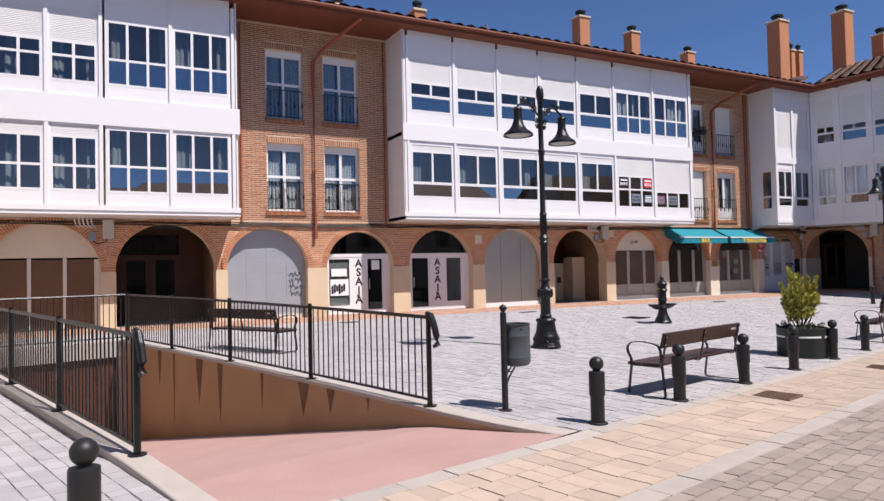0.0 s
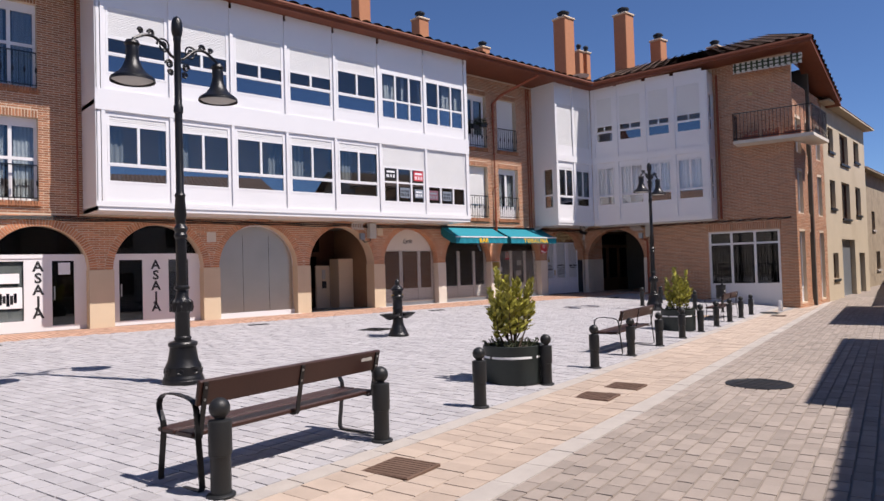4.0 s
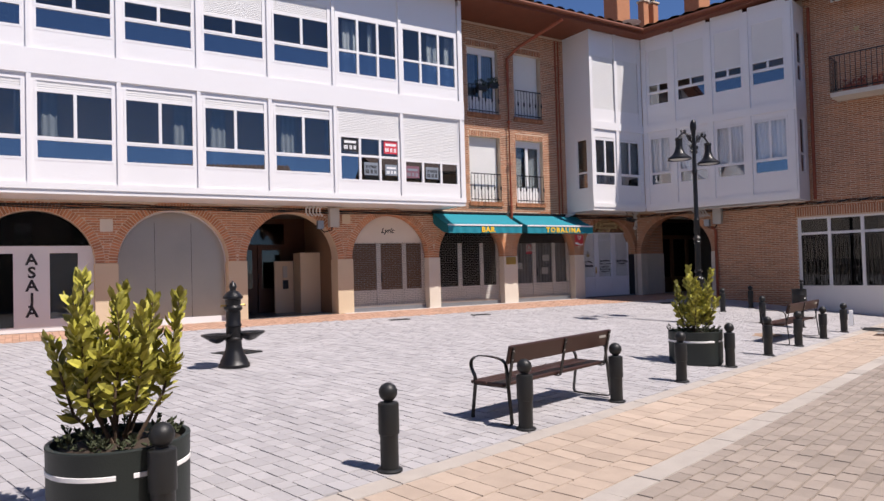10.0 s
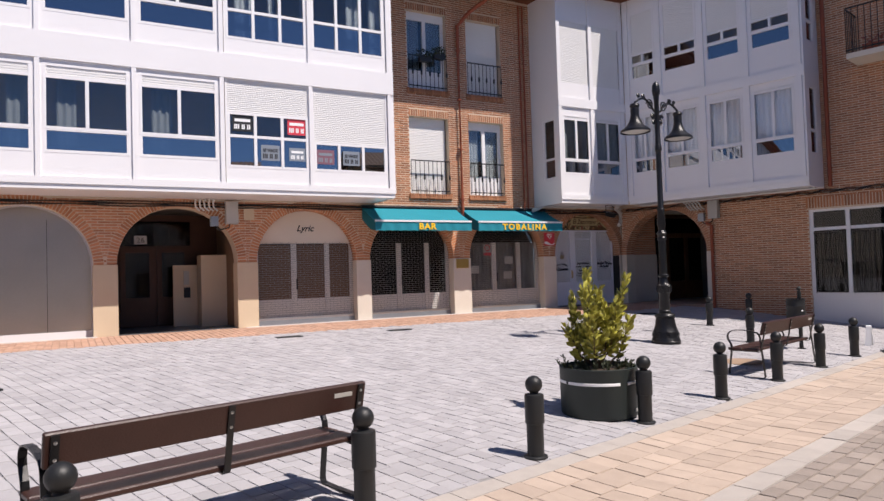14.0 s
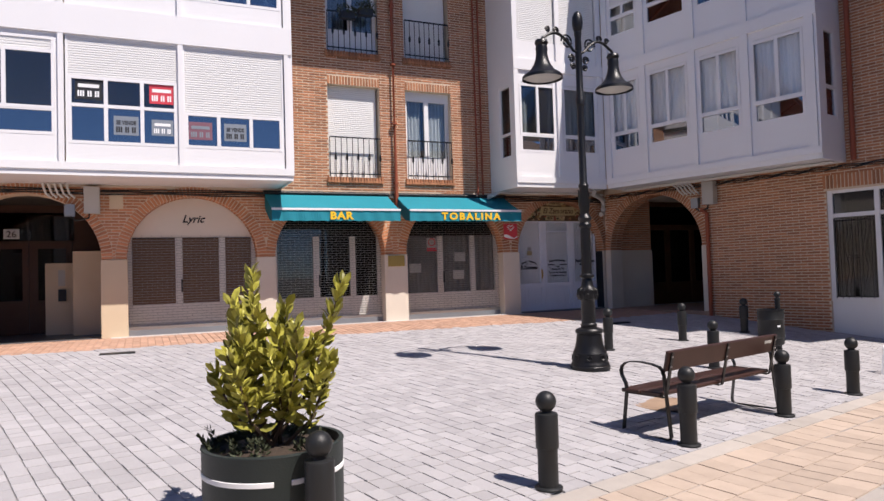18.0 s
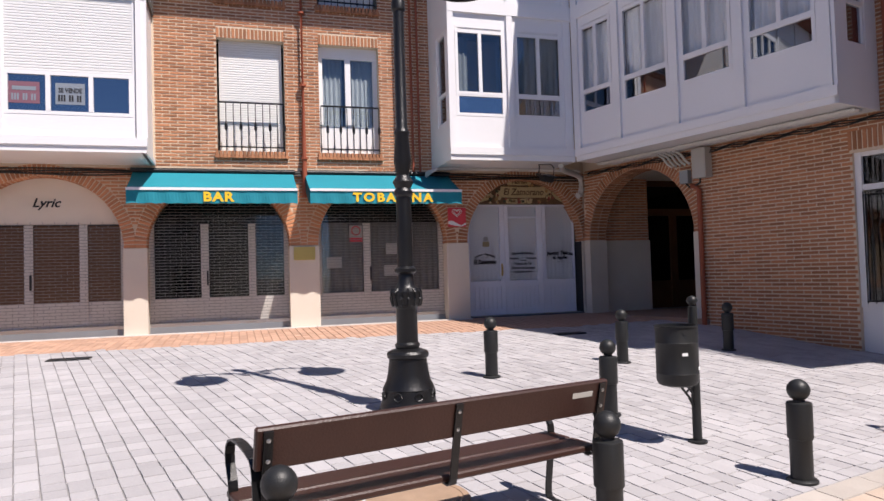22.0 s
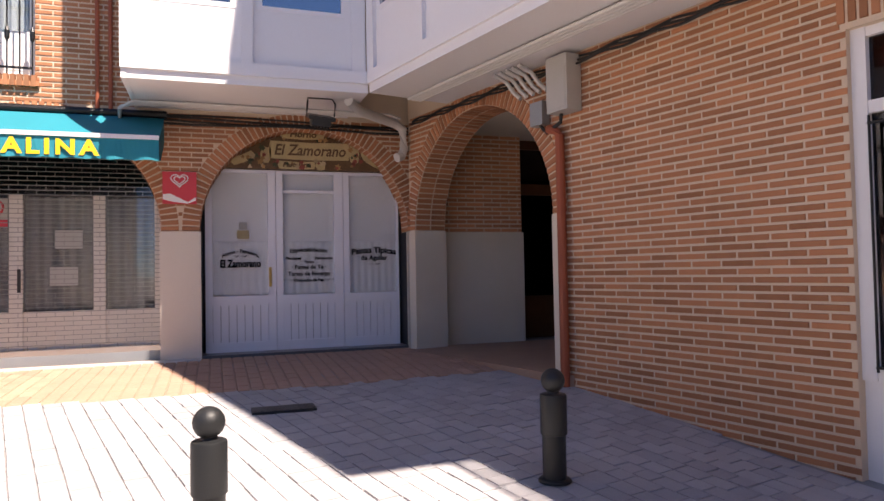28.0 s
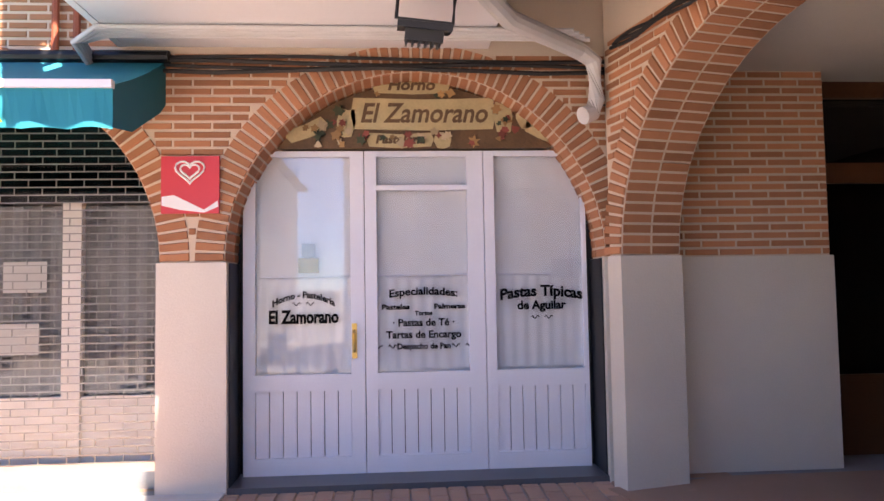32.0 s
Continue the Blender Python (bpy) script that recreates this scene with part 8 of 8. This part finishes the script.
# two star ornaments above the corner balcony
for u in (14.75, 13.95):
    b = Bld()
    pts = [FW(u + (0.11 if i % 2 == 0 else 0.05) * math.cos(math.pi * i / 5), 0.03, 8.12 + (0.11 if i % 2 == 0 else 0.05) * math.sin(math.pi * i / 5)) for i in range(10)]
    b.prism(pts, Vector(FW(0, 0.006, 0)) - Vector(FW(0, 0.03, 0)))
    tagged(part("wall_ornament", b, "sign_tan"), "small cream ornament fixed to the brick wall", "ornament", group="wall ornaments")

# bent pale stands on the square beside the wing shop
for x, y, rz in ((30.72, 13.56, 20), (32.0, 13.12, 5)):
    t = thing("floor_stand", "pale bent metal stand on the paving by the shop", "stand", group="bent metal stands")
    for s in (-1, 1):
        b = Bld()
        b.prism([(s * 0.13, -0.055, 0.0), (s * 0.13, 0.055, 0.0), (s * 0.02, 0.04, 0.36), (s * 0.02, -0.04, 0.36)], (0.012 * s, 0, 0.002))
        part("leaf", b, "white_paint", t)
    b = Bld()
    b.tube([(0, -0.045, 0.362), (0, 0.045, 0.362)], 0.026, 8)
    part("hinge", b, "white_paint", t)
    t.matrix_basis = Matrix.Translation((x, y, gz(x, y))) @ Matrix.Rotation(radians(rz), 4, 'Z')

# round covers in the paving
for x, y, r, mt, lb in ((30.34, 12.93, 0.42, "iron_grey", "round iron manhole cover set in the paving"), (26.33, 13.12, 0.34, "rust", "round rust-brown cover in the paving under the bench")):
    b = Bld()
    b.lathe([(0.0, 0.012), (r - 0.06, 0.012), (r - 0.055, 0.007), (r - 0.04, 0.007), (r - 0.035, 0.012), (r, 0.011), (r + 0.01, 0.0)], 28, (x, y, gz(x, y) + 0.003))
    tagged(part("manhole_cover", b, mt), lb, "manhole cover", group="manhole covers")

# net curtains in the corner galleries
for F_, us_ in ((gal_D, list(zip(PD, PD[1:]))), (gal_B, [(30.41, 31.6)])):
    for u0, u1 in us_:
        cu = thing("net_curtain", "pale grey net curtain hanging inside the gallery glazing", "curtain", group="gallery curtains")
        pleats(F_, u0 + 0.12, u1 - 0.12, 4.28, 5.56, -0.14, "net", cu, name="cloth")


# ---- masonry and paving, piece by piece ----
def lay(jobs, mat, owner, near, name, label, limit=300):
    """Lays pieces as one joined part, but for those in the near stretch, which become parts of their own."""
    rest, single = Bld(), []
    for vs, fs in jobs:
        c0 = vs[4]
        if len(single) < limit and near is not None and near(c0):
            single.append((vs, fs))
        else:
            rest.raw(vs, fs)
    me = bpy.data.meshes.new(name)
    me.from_pydata(rest.v, [], rest.f)
    me.materials.append(M[mat])
    ob = new(name, me)
    ob.parent = owner
    tagged(ob, label, kind="stuff")
    for vs, fs in single:
        o = Vector(vs[0])
        m1 = bpy.data.meshes.new(name)
        m1.from_pydata([tuple(Vector(v) - o) for v in vs], [], fs)
        m1.materials.append(M[mat])
        q = new(name.rstrip("s") if name.endswith("s") else name, m1)
        q.matrix_basis = Matrix.Translation(o)
        q.parent = owner


def chain(*its):
    for it in its:
        yield from it


def arch_soffit(F, a, c):
    r, m = (c - a) / 2, (a + c) / 2
    n = int(math.pi * r / 0.070)
    for i in range(n):
        t0, t1 = math.pi * (i + 0.13) / n, math.pi * (i + 0.87) / n
        for w0, w1 in ((-0.01, -0.22), (-0.24, -0.45)):
            P = lambda t, q, w: F(m + q * math.cos(t), w, SPRING + q * math.sin(t))
            vs = [P(t0, r, w0), P(t1, r, w0), P(t1, r, w1), P(t0, r, w1), P(t0, r - 0.008, w0), P(t1, r - 0.008, w0), P(t1, r - 0.008, w1), P(t0, r - 0.008, w1)]
            yield vs, [(4, 5, 6, 7), (0, 1, 5, 4), (1, 2, 6, 5), (2, 3, 7, 6), (3, 0, 4, 7)]


FA = [(a, c, SPRING) for a, c in BAYS]
lay(chain(brick_field(face_main, 32.9, 34.26, SPRING + 0.01, GAL0 - 0.1, seed=12, w=-0.15), brick_field(face_main, -7.0, 32.55, SPRING + 0.01, GAL0 - 0.01, arches=FA, seed=2), *(arch_ring(face_main, a, c, SPRING, w=0.012) for a, c in BAYS), *(arch_soffit(face_main, a, c) for a, c in BAYS[8:])),
    "brick", wall_arcade, lambda p: 28.9 < p[0] < 33.0 and p[2] < 3.0, "bricks", "red bricks in stretcher courses with rings over the arches")
win_holes = [(u0, u1, z0 - 0.14, z1 + 0.20) for u0, u1 in RWIN for z0, z1 in (LOW, UPP)]
lay(chain(brick_field(face_main, 5.98, 11.12, GAL0, 9.1, holes=win_holes, seed=3), brick_field(face_main, 24.0, 29.2, GAL0, 9.1, holes=win_holes, seed=4),
          *(soldier_row(face_main, u0 - 0.0, u1, z1 + 0.0, z1 + 0.19) for u0, u1 in RWIN for z0, z1 in (LOW, UPP)),
          *(soldier_row(face_main, u0 - 0.04, u1 + 0.04, z0 - 0.14, z0 - 0.005, w=0.06) for u0, u1 in RWIN for z0, z1 in (LOW, UPP))),
    "brick", wall_upper, lambda p: 26.0 < p[0] < 29.2 and p[2] < 4.6, "bricks", "red bricks of the upper wall with upright courses over the windows")
shop_hole = (SHOP[0], SHOP[1], -1.0, 2.82)


lay(chain(brick_field(face_wing, CORNER, WARCH[0], SPRING - 38 * COURSE, SPRING, holes=[shop_hole], seed=5), brick_field(face_wing, CORNER, 22.18, SPRING, GAL0 - 0.01, holes=[shop_hole], arches=[(*WARCH, SPRING)], seed=6),
          brick_field(face_wing, CORNER, D0 + 0.235, GAL0, 9.45, seed=7), soldier_row(face_wing, SHOP[0] - 0.06, SHOP[1] + 0.06, 2.54, 2.81), arch_ring(face_wing, *WARCH, SPRING, w=0.012), arch_soffit(face_wing, *WARCH)),
    "brick", wall_wing, lambda p: 16.7 < p[1] < 19.95 and p[2] < 2.0, "bricks", "red bricks of the wing with an arch ring and an upright course over the shop")
lay(brick_field(face_south, 0.0, 4.8, -0.75, 8.4, holes=[(a - 0.0, c, z0 - 0.05, z1 + 0.1) for a, c, z0, z1 in SHOLES], seed=8), "brick", wall_south, None, "bricks", "red bricks of the end wall")


def sett(a0, a1, d0, d1, h, g=0.0035, rng=random):
    P = lambda a, d, z: (lambda x, y: (x, y, gz(x, y) + z))(*st(a, d))
    e, k = 0.003, g * 0.45
    lo = -0.010
    dz = rng.uniform(-0.003, 0.003)
    a0, a1, d0, d1 = a0 + rng.uniform(-0.002, 0.003), a1 + rng.uniform(-0.003, 0.002), d0 + rng.uniform(-0.002, 0.003), d1 + rng.uniform(-0.003, 0.002)
    vs = [P(a0 + k, d0 + g, lo), P(a1 - k, d0 + g, lo), P(a1 - k, d1 - g, lo), P(a0 + k, d1 - g, lo), P(a0 + k + e, d0 + g + e, h + dz), P(a1 - k - e, d0 + g + e, h + dz), P(a1 - k - e, d1 - g - e, h + dz), P(a0 + k + e, d1 - g - e, h + dz)]
    return vs, [(4, 5, 6, 7), (0, 1, 5, 4), (1, 2, 6, 5), (2, 3, 7, 6), (3, 0, 4, 7)]


def square_setts():
    rng = random.Random(12)
    a = -4.0
    while a < 38.0:
        w = 0.142
        d = D_PLAZA + rng.uniform(-0.15, 0.0)
        while d < 21:
            L = rng.choice((0.14, 0.17, 0.19, 0.21))
            d0, d1 = max(d, D_PLAZA), d + L
            x, y = st(a + w / 2, (d0 + d1) / 2)
            d += L
            if y > 20.11 or x < -6 or x > 32.515 + (22.14 - y) * 0.255:
                continue
            if RAMP_A0 - 0.24 < a + w / 2 < RAMP_A1 + 0.24 + flare((d0 + d1) / 2) and d0 < RAMP_END + 0.2:
                continue
            if d1 - d0 > 0.04:
                yield sett(a, a + w, d0, d1, 0.0, rng=rng)
        a += w


lay(square_setts(), "sett", plaza, lambda p: 28.2 < p[0] < 30.6 and 14.2 < p[1] < 17.2, "setts", "pale grey concrete setts of the square in staggered rows")


def strip_setts(d0, d1, la, lb, seed, a0=-8, a1=62, along=True, skip=None):
    rng = random.Random(seed)
    n = max(1, round((d1 - d0) / lb))
    for k in range(n):
        q0, q1 = d0 + (d1 - d0) * k / n, d0 + (d1 - d0) * (k + 1) / n
        a = a0 - (la / 2 if k % 2 else 0)
        while a < a1:
            L = la * rng.uniform(0.92, 1.08)
            if skip is None or not skip(a + L / 2, (q0 + q1) / 2):
                yield sett(a, a + L, q0, q1, 0.0, rng=rng)
            a += L


lay(strip_setts(D_SAND0, D_SAND1, 0.205, 0.275, 31), "sand_paver", kerb_bed, lambda p: 9.0 < p[0] < 18.0, "pavers", "sandy yellow pavers in staggered rows")
lay(chain(strip_setts(D_SAND1, D_PLAZA, 0.50, 0.19, 32), strip_setts(D_KERB0, D_SAND0, 0.50, 0.22, 33)), "kerb", kerb_bed, lambda p: 7.0 < p[0] < 22.0, "kerbstones", "pale grey flush kerbstones")


def road_setts():
    rng = random.Random(41)
    d = D_KERB0
    k = 0
    while d > -2.4:
        a = -4.0 - (0.11 if k % 2 else 0.0)
        while a < 46:
            yield sett(a, a + 0.225, d - 0.135, d, 0.0, 0.006, rng)
            a += 0.225
        d -= 0.135
        k += 1


lay(road_setts(), "road_sett", road, lambda p: 14.0 < p[0] < 18.0 and p[1] > 6.0, "setts", "brown-beige concrete setts of the street")


def band_tiles():
    rng = random.Random(51)
    y0, y1 = 20.13, YF - 0.02
    L = 0.125
    for k in range(312):
        x, y = -6.0 + L * k, y0 - (0.12 if k % 2 else 0)
        while y < y1 - 0.03:
            q0, q1 = max(y, y0), min(y + 0.24, y1)
            y += 0.24
            g, e = 0.004, 0.007
            h = rng.uniform(-0.002, 0.003)
            P = lambda u, v, z: (u, v, gz(u, v) + z)
            vs = [P(x + g, q0 + g, -0.012), P(x + L - g, q0 + g, -0.012), P(x + L - g, q1 - g, -0.012), P(x + g, q1 - g, -0.012), P(x + g + e, q0 + g + e, h), P(x + L - g - e, q0 + g + e, h), P(x + L - g - e, q1 - g - e, h), P(x + g + e, q1 - g - e, h)]
            yield vs, [(4, 5, 6, 7), (0, 1, 5, 4), (1, 2, 6, 5), (2, 3, 7, 6), (3, 0, 4, 7)]


b = Bld()
vs = []
for i in range(41):
    x = -7 + i * 1.01
    for y in (20.14, 21.3, YF + 0.3):
        vs.append((x, y, gz(x, y) - 0.010))
b.raw(vs, [(3 * i + j, 3 * i + 3 + j, 3 * i + 4 + j, 3 * i + 1 + j) for i in range(40) for j in range(2)])
band = tagged(part("pavement", b, "terra_joint"), "terracotta paved strip along the foot of the arcade", "pavement", kind="structure")
lay(band_tiles(), "terracotta", band, lambda p: 28.4 < p[0] < 32.5, "pavers", "terracotta clay pavers in staggered rows")
